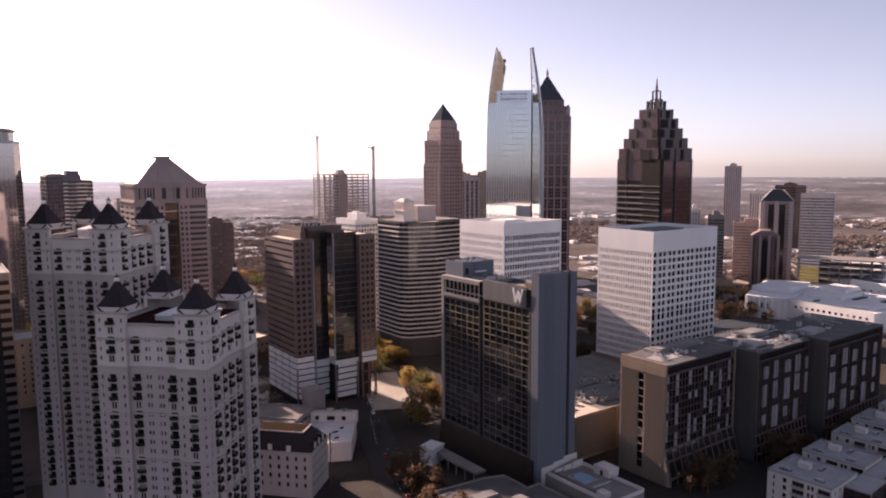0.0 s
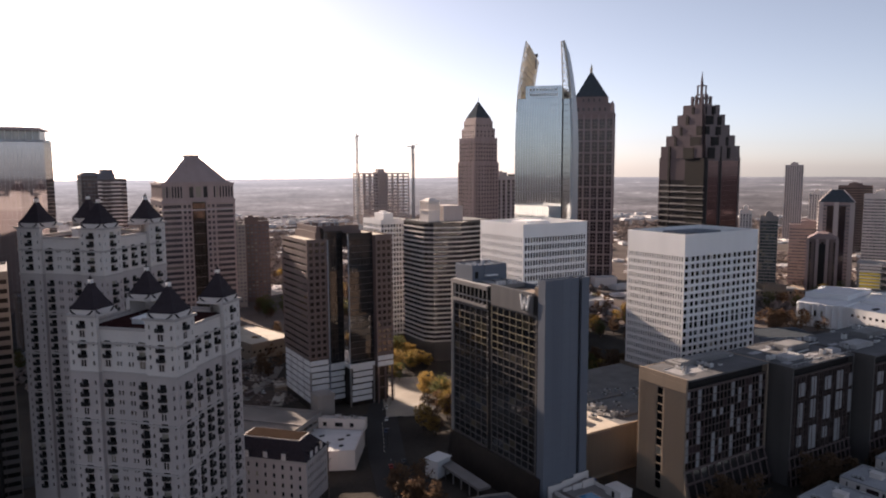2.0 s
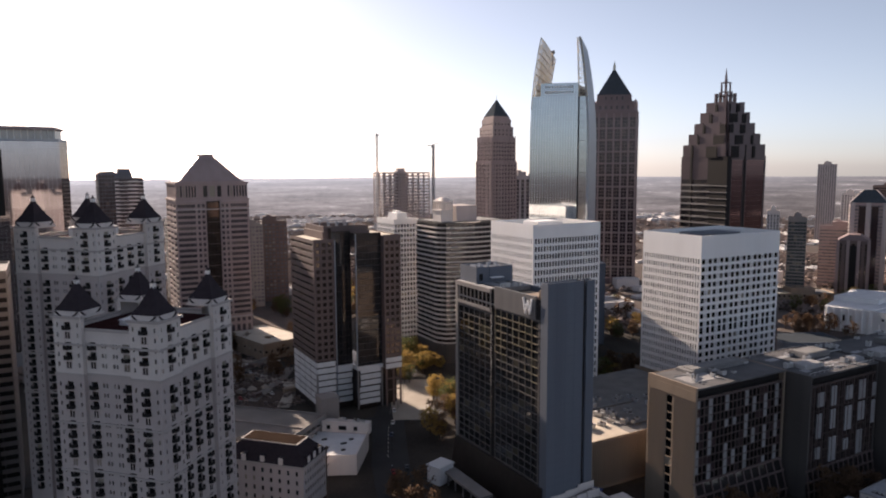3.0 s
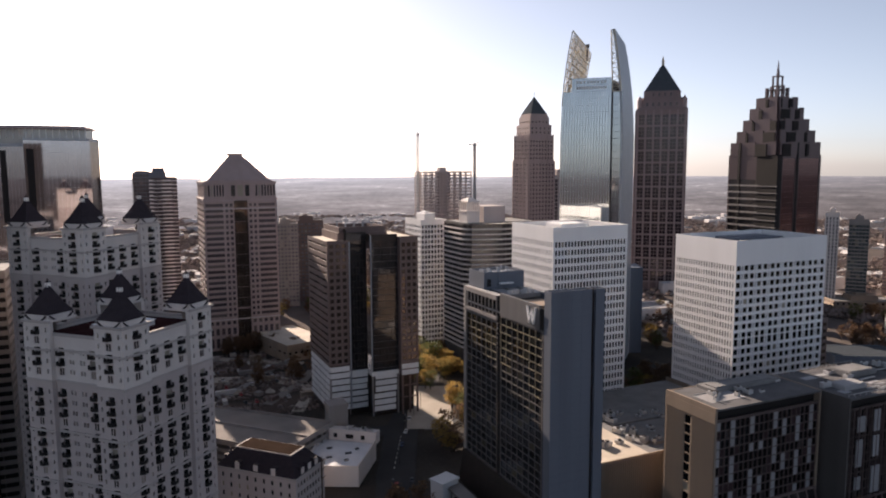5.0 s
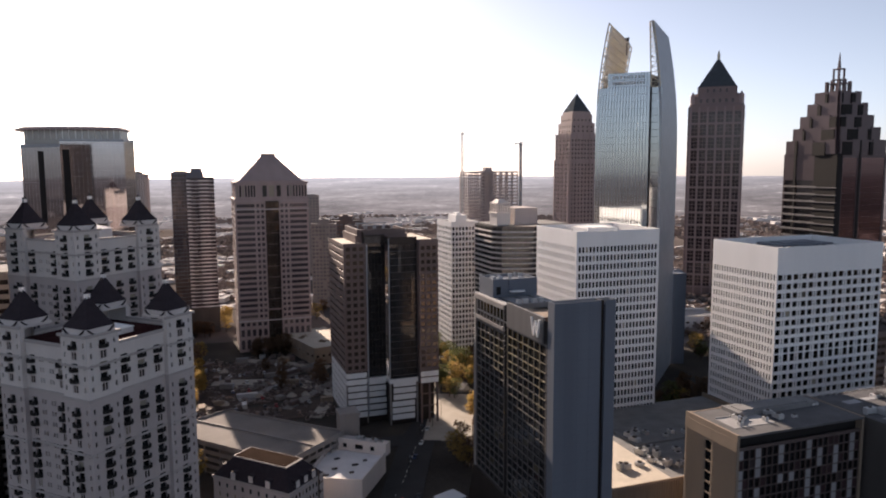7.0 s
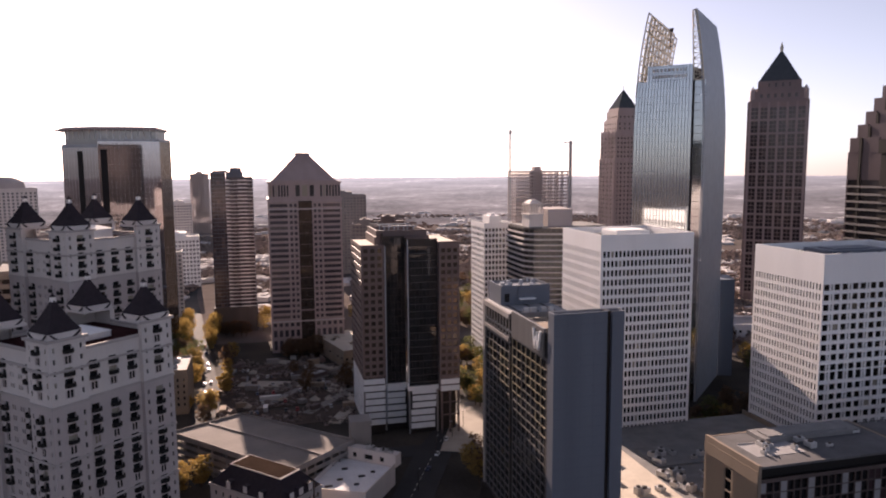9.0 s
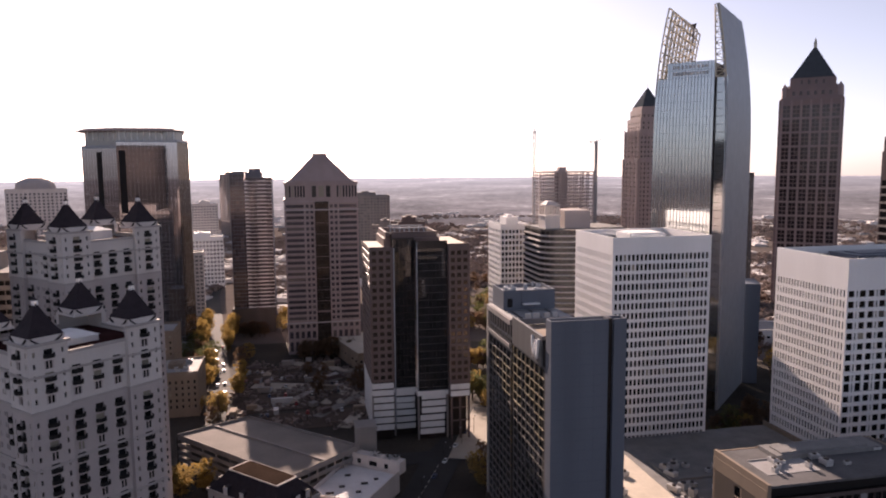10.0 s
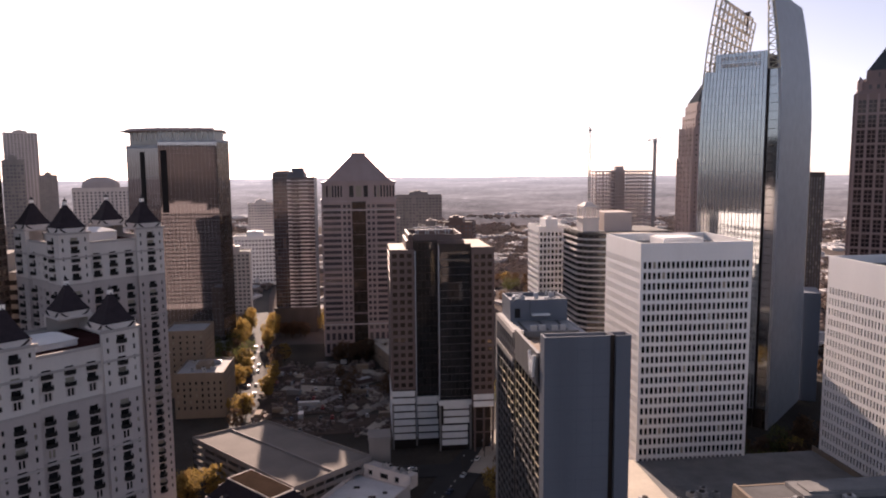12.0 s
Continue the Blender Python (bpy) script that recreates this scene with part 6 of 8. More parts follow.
lowb = thing("low_building", 130, 284, 0, 0, "low cream building with a white roof and stepped parapet", "low building")
g = Geo()
P = [(0, 8), (22, -3), (38, 21), (17, 38)]
g.prism(P, 0, 7.6)
part("body", g, [M_CREAM], lowb)
g = Geo()
g.prism([(1, 8.4), (21.6, -2), (36.6, 20.6), (17, 36)], 7.6, 7.75)
part("roof", g, [M_BRIGHTROOF], lowb, "white membrane roof")
for p, q in (((0, 8), (22, -3)), ((22, -3), (38, 21)), ((17, 38), (0, 8))):
    p, q = Vector(p), Vector(q)
    ang = math.degrees(math.atan2(q.y - p.y, q.x - p.x))
    g = Geo()
    g.obox(tuple(p), ang, 0, (q - p).length, -0.45, 0.0, 7.5, 9.2)
    part("parapet", g, [M_CREAM], lowb)
for x, y, w_ in ((9, 9, 1.6), (14, 14, 1.2), (20, 8, 1.0), (23, 15, 1.4), (17, 24, 1.2), (28, 18, 0.9)):
    g = Geo()
    g.box(x - w_, y - 0.5, 7.75, x + w_, y + 0.5, 8.3)
    part("skylight", g, [M_DARKMETAL], lowb, "dark roof skylight")
g = Geo()
a, b = Vector((38, 21)), Vector((17, 38))
L = (a - b).length
ang = math.degrees(math.atan2(a.y - b.y, a.x - b.x))
ops = facade(g, tuple(b), ang, L, 7.0, 12.4, [(6, 8), (12, 16), (19.5, 21.5)], [(8.6, 10.8)], 0.4)
g.obox(tuple(b), ang, 0, L, -5.2, -0.6, 7.0, 12.3)
g.obox(tuple(b), ang, -0.3, L + 0.3, -0.3, 0.1, 12.3, 12.9)
part("parapet_wall", g, [M_CREAM], lowb, "cream end wall with three dark openings")
for o in ops:
    ob = new("dark_opening", pane_mesh(o[4], o[5], M_RAIL, 0, None))
    ob.parent, ob.matrix_basis = lowb, pose(o[0], o[1], o[2], 0, 0, o[3])
rn = random.Random(6)
u = (a - b).normalized()
nb_ = Vector((-u.y, u.x))
for k in range(12):
    p = Vector((130, 284)) + b + u * rn.uniform(9, L - 1) + nb_ * rn.uniform(0.8, 4.2)
    plant_box("rooftop_unit", p.x, p.y, 12.3, rn.uniform(1.2, 2.4), rn.uniform(1, 1.8), rn.uniform(0.8, 1.9), ang)

mans = thing("mansard_building", 0, 0, 0, 0, "cream building with a dark slate mansard roof", "apartment building")
MF = [(95.4, 282.6), (120.2, 256.6), (134.6, 270.4), (109.8, 296.4)]
MTOP = [(103.0, 282.1), (120.2, 264.1), (127.0, 270.6), (109.8, 288.6)]
g = Geo()
ops = []
for k in range(4):
    p, q = Vector(MF[k]), Vector(MF[(k + 1) % 4])
    L = (q - p).length
    ang = math.degrees(math.atan2(q.y - p.y, q.x - p.x))
    ops += facade(g, tuple(p), ang, L, 0, 19.0, even(9, L, 1.1, 1.0), storeys(3.4, 3.7, 4, 0.9, 1.9), 0.3)
part("wall", g, [M_STONE], mans)
glaze(mans, ops, G_DARK, 60)
mc = Vector((115, 276.5))
grow = lambda s: [tuple(mc + (Vector(p) - mc) * s) for p in MF]
g = Geo()
g.prism(grow(1.03), 18.6, 19.4)
part("cornice", g, [M_TRIM], mans)
g = Geo()
g.taper(grow(1.0), 19.4, MTOP, 25.6)
part("mansard_roof", g, [M_SLATE], mans, "steep dark slate mansard")
g = Geo()
rim = lambda s: [tuple(mc + (Vector(p) - mc) * s) for p in MTOP]
g.prism(rim(1.02), 25.6, 26.0)
g.prism(rim(0.96), 26.0, 26.06, 1)
part("flat_top", g, [M_TRIM, M_BROWNROOF], mans, "brown flat roof with a pale rim")
for k in range(4):
    p, q = Vector(MF[k]), Vector(MF[(k + 1) % 4])
    for f in (0.25, 0.5, 0.75):
        c = p + (q - p) * f
        n_ = (mc - c).normalized()
        c += n_ * 1.2
        ang = math.degrees(math.atan2(q.y - p.y, q.x - p.x))
        g = Geo()
        g.obox(tuple(c), ang, -0.9, 0.9, -1.6, 0.6, 19.4, 21.8)
        g.obox(tuple(c), ang, -1.1, 1.1, -1.7, 0.8, 21.8, 22.2)
        dormer = part("dormer", g, [M_SLATE], mans)
        g = Geo()
        g.obox(tuple(c), ang, -0.95, 0.95, 0.8, 1.0, 19.4, 22.0)
        part("dormer_front", g, [M_CREAM], dormer, "cream dormer front")

# tan blocks beside the condominiums
t = block("tan_block", 61.5, 436, 0, 26, 32, 25.0, 8, 9, 3.4, M_TAN, G_DARK, "tan stucco mid-rise block with small windows", wf=0.3, hf=0.5, limit=40, pent=(0.3, 0.3, 1.5), parapet=1.0, roof=M_ROOF)
block("tan_block", 45, 470, 0, 24, 26, 40, 6, 7, 3.4, M_TAN, G_DARK, "taller tan stucco block behind", wf=0.25, hf=0.45, limit=20, pent=None, roof=M_ROOF)
block("dark_block", -12, 304, 0, 62, 26, 158, 16, 7, 3.9, M_RAIL, G_EVEN, "tall dark glass office block beside the condominiums", wf=0.9, hf=0.7, limit=0, back=True, pent=None)
block("brick_block", -8, 338, 0, 66, 34, 95, 14, 8, 3.7, M_CONC, G_EVEN, "grey banded office block with continuous window rows", wf=0.96, hf=0.5, limit=0, back=True, pent=(0.62, 0.5, 6.0), parapet=0.8)
rn = random.Random(13)
for k in range(8):
    plant_box("rooftop_unit", 52 + rn.uniform(0, 19), 424 + rn.uniform(0, 24), 24.0, rn.uniform(1.5, 3), rn.uniform(1.2, 2.2), rn.uniform(1, 1.8))

# ---- terrace with a small pool in front of the hotel ----
ter = thing("pool_terrace", 200, 168, 0, 0, "white-walled roof terrace with a small blue pool", "terrace")
g = Geo()
g.box(0, 0, 0, 19, 35.6, 8.6)
part("body", g, [M_CONC], ter)
for q in ((-0.25, 0.0, 0.25, 33.6), (18.6, 0.0, 19.1, 16.0), (18.6, 24.0, 19.1, 35.6), (0.25, -0.25, 18.6, 0.25)):
    g = Geo()
    g.box(q[0], q[1], 8.6, q[2], q[3], 9.8)
    g.box(q[0] - 0.1, q[1] - 0.1, 9.8, q[2] + 0.1, q[3] + 0.1, 9.95)
    part("parapet", g, [M_CREAM], ter)
g = Geo()
g.box(5.4, 18.0, 8.6, 13.1, 27.6, 8.85)
part("pool_rim", g, [M_STONE], ter)
g = Geo()
g.box(6.0, 18.6, 8.85, 12.5, 27.0, 8.9)
part("pool_water", g, [M_WATER], ter, "blue pool water")
# stepped white stair walls against the hotel
for x0, x1, y0, y1, h in ((-2.0, 5.0, 35.2, 35.6, 11.2), (5.0, 11.0, 35.2, 35.6, 12.0), (11.0, 18.6, 35.2, 35.6, 13.2), (3.6, 8.0, 33.0, 33.4, 10.0), (8.0, 12.6, 32.2, 32.6, 10.8), (12.6, 18.4, 31.6, 32.0, 11.6)):
    g = Geo()
    g.box(x0, y0, 8.6 if x0 > 0 else 0, x1, y1, h)
    part("stair_wall", g, [M_CREAM], ter, "stepped white stair wall")
g = Geo()
for k in range(12):
    g.box(4.0 + 1.1 * k, 33.5, 8.6, 5.1 + 1.1 * k, 35.1, 8.8 + 0.17 * k)
part("stair", g, [M_CONC], ter)
g = Geo()
g.box(17.0, 16.0, 8.6, 23.0, 24.0, 11.7)
g.box(16.8, 15.8, 11.7, 23.2, 24.2, 12.0)
part("gate_house", g, [M_CREAM], ter, "white flat-roofed pool house")
g = Geo()
g.box(16.94, 19.2, 8.6, 17.0, 20.6, 10.9)
part("door", g, [M_DARKMETAL], ter)
g = Geo()
g.box(2.2, 5.0, 8.6, 5.6, 9.2, 10.4)
part("plant_hut", g, [M_CREAM], ter)
g = Geo()
g.box(1.0, 11.0, 8.6, 4.0, 33.0, 8.9)
part("planter", g, [M_BROWN], ter, "long brown planting bed")
for k in range(6):
    t = thing("sun_lounger", 206.4 + 1.7 * k, 181.6, 8.6, 180, "white sun lounger on the terrace", "sun lounger", "terrace loungers")
    g = Geo()
    g.box(-0.35, -0.9, 0.25, 0.35, 0.5, 0.35)
    part("bed", g, [M_WHITE], t)
    g = Geo()
    g.poly([(-0.35, 0.5, 0.3), (0.35, 0.5, 0.3), (0.35, 1.0, 0.75), (-0.35, 1.0, 0.75)])
    g.poly([(-0.35, 0.5, 0.25), (-0.35, 1.0, 0.7), (0.35, 1.0, 0.7), (0.35, 0.5, 0.25)])
    part("backrest", g, [M_WHITE], t)
    g = Geo()
    for x in (-0.3, 0.3):
        for y in (-0.8, 0.4):
            g.box(x - 0.03, y - 0.03, 0, x + 0.03, y + 0.03, 0.25)
    part("leg_frame", g, [M_STEELGREY], t)
# entrance canopies beside the hotel
g = Geo()
g.box(0, 0, 0, 9, 7, 7.4)
g.box(-0.4, -0.4, 7.4, 9.4, 7.4, 8.0)
for k in range(4):
    g.box(0.8 + 2.1 * k, -0.15, 2.0, 2.2 + 2.1 * k, 0.0, 6.0)
solo("entrance_pavilion", g, [M_PANELWHITE], "small white panelled entrance pavilion by the hotel", "pavilion", at=pose(178, 253, 0, 0, 0, 20))
g = Geo()
g.box(0, 0, 4.6, 6, 34, 5.6)
for k in range(6):
    g.box(0.2, 1 + 6.2 * k, 0, 0.7, 1.5 + 6.2 * k, 4.6)
solo("entrance_canopy", g, [M_CONC], "long grey entrance canopy along the hotel", "canopy", at=pose(181, 226, 0))
t = thing("low_annex", 150, 168, 0, 0, "low grey annex with stepped edge and pale coping", "annex")
OUT = [(0, 0), (41, 0), (41, 29.7), (35, 29.7), (35, 44), (26.5, 47), (0, 49)]
g = Geo()
g.prism(OUT, 0, 8.2, 0, 1)
part("body", g, [M_BROWN, M_DARKROOF], t)
for a, b in zip(OUT, OUT[1:]):
    g = Geo()
    L = math.hypot(b[0] - a[0], b[1] - a[1])
    g.obox(a, math.degrees(math.atan2(b[1] - a[1], b[0] - a[0])), -0.2, L - 0.2, -0.25, 0.2, 8.0, 9.0)
    part("coping", g, [M_DECK], t, "pale roof coping")
for x, y, a, b, h in ((8, 8, 6, 4, 1.6), (22, 20, 5, 5, 2.2), (30, 8, 4, 3, 1.2), (12, 32, 10, 5, 1.0)):
    g = Geo()
    g.box(x, y, 8.2, x + a, y + b, 8.2 + h)
    part("roof_housing", g, [M_ROOFGREY], t)
g = Geo()
g.box(0, 0, 0, 8, 6, 4.2)
g.box(-0.4, -0.4, 4.2, 8.4, 6.4, 4.7)
solo("blue_canopy", g, [M_BLUE], "small blue-roofed kiosk beside the podium", "kiosk", at=pose(222, 206, 0, 0, 0, 30))

# ---- low apartment houses with white roofs ----
def apartment(x, y, rot, w, d, h, wing, seed):
    """A cream house with recessed balconies, a lower brick wing on its south side and slot-like roof lights."""
    t = thing("apartment_house", x, y, 0, rot, "low cream apartment house with brick wing and white flat roof", "apartment house", "low apartment houses")
    rn = random.Random(seed)
    rows = storeys(1.0, 3.1, int((h - 1.2) / 3.1), 0.6, 1.9)
    g, ops = Geo(), []
    west = [(2.2, 2.9), (6.0, 7.5), (9.6, 14.2), (15.3, 16.3), (16.8, 17.8)] + ([(19.2, d - 0.7)] if d > 21 else [])
    ops += facade(g, (0, d), -90, d, 0, h, west, rows, 0.4)
    ops += facade(g, (0, 0), 0, w, 0, h, even(max(3, int(w / 4)), w, 1.5, 0.6), rows, 0.4)
    facade(g, (w, 0), 90, d, 0, h, [], [], 0.3)
    facade(g, (w, d), 180, w, 0, h, [], [], 0.3)
    part("wall", g, [M_CREAM], t)
    glaze(t, [o for o in ops if o[4] < 3], G_DARK, 60)
    for o in ops:
        if o[4] > 3:
            g = Geo()
            g.box(0.36, o[1] - o[4], o[2], 0.42, o[1], o[2] + o[5])
            part("balcony_wall", g, [M_MAROON], t, "recessed brick-red balcony wall")
            g = Geo()
            g.box(-0.45, o[1] - o[4] - 0.2, o[2] - 0.75, 0.0, o[1] + 0.2, o[2] - 0.5)
            g.box(-0.45, o[1] - o[4] - 0.2, o[2] - 0.5, -0.38, o[1] + 0.2, o[2] + 0.35)
            part("balcony", g, [M_ROOF], t)
    wx0, wx1, wy = w * wing[0], w + wing[1], -wing[2]
    g = Geo()
    g.box(wx0, wy, 0, wx1, -0.02, h - 1.6)
    for u in range(int((wx1 - wx0) / 4)):
        for k in range(4):
            g.box(wx0 + 1.2 + 4 * u, wy - 0.04, 1.8 + 3 * k, wx0 + 2.8 + 4 * u, wy, 3.5 + 3 * k, 1)
    for u in range(int(-wy / 4)):
        for k in range(4):
            g.box(wx0 - 0.04, wy + 1.2 + 4 * u, 1.8 + 3 * k, wx0, wy + 2.8 + 4 * u, 3.5 + 3 * k, 1)
    part("wing", g, [M_MAROON, G_DARK], t, "lower brick-red wing with dark windows")
    for k, (x0, y0, x1, y1, z) in enumerate(((0, 0, w, d, h), (wx0, wy, wx1, 0, h - 1.6))):
        g = Geo()
        g.box(x0 + 0.3, y0 + 0.3, z - 0.5, x1 - 0.3, y1 - (0.3 if k == 0 else 0.02), z - 0.3 if k == 0 else z + 0.06)
        part("roof", g, [M_WHITEROOF], t)
        g = Geo()
        for a in ((x0, y0, x1, y0 + 0.35), (x0, y0 + 0.35, x0 + 0.35, y1 - 0.35), (x1 - 0.35, y0 + 0.35, x1, y1 - 0.35)) + (((x0, y1 - 0.35, x1, y1),) if k == 0 else ()):
            g.box(a[0] - 0.15, a[1] - 0.15, z - 0.3, a[2] + 0.15, a[3] + 0.15, z + 0.25)
        part("parapet", g, [M_ROOF], t)
    # sunken wells with condensers, in a row along the roof
    for u, v, a, b in ((w * 0.2, d * 0.72, 1.7, 4.6), (w * 0.62, d * 0.4, 4.8, 1.6), (w * 0.18, d * 0.2, 1.6, 3.6), (w * 0.75, d * 0.78, 3.4, 1.5)):
        g = Geo()
        g.box(u, v, h - 0.3, u + a, v + b, h - 0.12)
        part("roof_well", g, [M_DARKMETAL], t, "dark grating over a roof well")
        for k in range(3):
            f, r = (k + rn.uniform(0.2, 0.6)) / 3, rn.uniform(0.35, 0.55)
            cu, cv = (u + a / 2, v + b * f) if b > a else (u + a * f, v + b / 2)
            g = Geo()
            g.box(cu - r, cv - r, h - 0.12, cu + r, cv + r, h + rn.uniform(0.5, 0.9))
            part("condenser", g, [M_MECH], t)
    u0, v0 = w * 0.5, d * 0.55
    g = Geo()
    g.box(u0, v0, h - 0.3, u0 + 3.2, v0 + 4.4, h + 1.6)
    g.box(u0 - 0.2, v0 - 0.2, h + 1.6, u0 + 3.4, v0 + 4.6, h + 1.8)
    part("stair_house", g, [M_CREAM], t, "small roof stair house")


for i, (x, y, w, d, h, wing) in enumerate(((266.8, 119.5, 23, 24.5, 14.2, (0.45, 5, 9)), (297.8, 121.5, 18.5, 24.5, 14.0, (-0.2, 3, 7)), (328.6, 124.5, 18.5, 24, 14.0, (-0.3, 4, 8)), (354.6, 127.5, 23, 24, 14.0, (0.3, 5, 9)), (387, 129, 22, 24, 14.0, (0.3, 5, 8)), (301, 88, 24, 22, 12.8, (0.4, 4, 7)), (336, 90, 24, 22, 12.8, (0.4, 4, 7)), (370, 93, 24, 22, 12.8, (0.4, 4, 7)))):
    apartment(x, y, 3.5, w, d, h, wing, 20 + i)

# ---- white museum complex and its low neighbours ----
for x, y, rot, w, d, h in ((745, 300, -12, 60, 60, 27), (700, 215, -12, 90, 40, 20)):
    block("museum_wing", x, y, rot, w, d, h, max(8, int(w / 5)), 8, 5.5, M_WHITE, G_DARK, "white museum wing with a flat roof", "museum", wf=0.3, hf=0.5, limit=0, roof=M_ROOF, pent=(0.5, 0.4, 1.6), group="museum wings", top_blank=3.0)
t = thing("museum", 607, 319, 0, 0, "white museum with a sunlit colonnade and stepped flat roofs", "museum")
WEST = math.degrees(math.atan2(-73.5, -6.0))
g = Geo()
cols_ = [(5.0, 12.0)] + [(16 + 5.6 * k, 19.4 + 5.6 * k) for k in range(10)]
ops = facade(g, (0, 0), WEST, 73.7, 0, 17.0, cols_, [(1.0, 9.5)], 1.6)
part("colonnade", g, [M_WHITE], t, "sunlit cream colonnade wall")
glaze(t, ops, G_DARK, 20, "glass_door")
g = Geo()
facade(g, (0, 0), WEST, 73.7, 17.0, 19.5, [], [], 0.9)
for k in range(13):
    g.obox((0, 0), WEST, 7 + 5 * k, 9.2 + 5 * k, 0.0, 0.06, 12.6, 14.6, 1)
part("frieze", g, [M_WHITE, G_DARK], t, "cream frieze with a row of small square windows")
g = Geo()
g.prism([(0.9, 0), (-5.1, -73.4), (95, -82), (108, 18)], 0, 18.4, 0, 1)
part("hall", g, [M_WHITE, M_BRIGHTROOF], t)
g = Geo()
g.prism([(-12, 33), (-0.05, 0.05), (108, 18.05), (88, 70)], 0, 19.6, 0, 1)
for k in range(7):
    f = (k + 0.4) / 7
    px_, py_ = -12 + 12 * f, 33 - 33 * f
    g.box(px_ - 0.9, py_ - 0.8, 0, px_ + 0.3, py_ + 0.8, 19.0)
part("wing", g, [M_WHITE, M_BRIGHTROOF], t, "white wing with flat pilasters")
for k in (2, 3):
    f = (k + 0.9) / 7
    g = Geo()
    g.box(-12 + 12 * f - 0.5, 33 - 33 * f - 0.7, 9, -12 + 12 * f + 0.4, 33 - 33 * f + 0.7, 14)
    part("window", g, [G_DARK], t)
for c, z0, z1 in (([(18, 44), (28, 12), (80, 20), (66, 48)], 19.6, 24.0), ([(34, 4), (34, -30), (74, -30), (78, 8)], 18.4, 21.4), ([(60, 0), (60, -22), (86, -22), (86, 0)], 21.4, 24.6), ([(12, -40), (10, -66), (40, -68), (44, -42)], 18.4, 20.0)):
    g = Geo()
    g.prism(c, z0, z1, 0, 1)
    part("roof_storey", g, [M_WHITE, M_BRIGHTROOF], t, "set-back white roof storey")
for x, y, a, b in ((44, -38, 22, 4), (10, -20, 8, 3), (52, -60, 12, 6)):
    g = Geo()
    g.box(x, y, 18.4, x + a, y + b, 19.3)
    part("roof_light", g, [M_DARKROOF], t, "long dark roof light")
g = Geo()
for k in range(8):
    a0 = k * math.pi / 16
    a1 = (k + 1) * math.pi / 16
    r0, r1 = 11 * math.cos(a0), 11 * math.cos(a1)
    c0 = [(r0 * math.cos(j * math.pi / 10), r0 * math.sin(j * math.pi / 10)) for j in range(20)]
    c1 = [(max(r1, 0.05) * math.cos(j * math.pi / 10), max(r1, 0.05) * math.sin(j * math.pi / 10)) for j in range(20)]
    g.taper(c0, 11 * math.sin(a0), c1, 11 * math.sin(a1))
solo("dome", g, [M_WHITE], "white roof dome of the museum", "dome", at=pose(575, 215, 12))
block("low_hall", 500, 306, -28, 44, 30, 14, 8, 5, 5.0, M_BLUEGREY, G_DARK, "low hall with a blue-grey roof among trees", wf=0.4, hf=0.4, limit=0, roof=M_GREENROOF, pent=None, parapet=0.3)
block("low_hall", 440, 250, -5, 60, 30, 20, 10, 5, 4.5, M_DARKCONC, G_DARK, "low dark hall with a cluttered grey roof", wf=0.4, hf=0.4, limit=0, roof=M_ROOFGREY, pent=(0.3, 0.4, 1.5))
block("low_hall", 700, 446, -30, 60, 34, 9, 12, 7, 5.0, M_TAN, G_DARK, "low tan hall standing among trees", wf=0.4, hf=0.4, limit=0, roof=M_ROOFGREY)
block("low_hall", 480, 500, -20, 60, 34, 12, 10, 6, 4.5, M_WHITE, G_DARK, "low hall with a white roof", wf=0.4, hf=0.4, limit=0, roof=M_ROOF, pent=None)
block("low_hall", 176, 520, 15, 36, 60, 12, 8, 8, 4.0, M_TAN, G_DARK, "low hall with a sunlit pale roof", wf=0.4, hf=0.4, limit=0, roof=M_ROOFTAN, pent=None, parapet=0.6)
block("dark_annex", 425, 300, 0, 26, 34, 46, 7, 8, 4.0, M_BROWN, G_BRONZE, "dark banded mid-rise behind the white tower", wf=0.9, hf=0.5, limit=0)

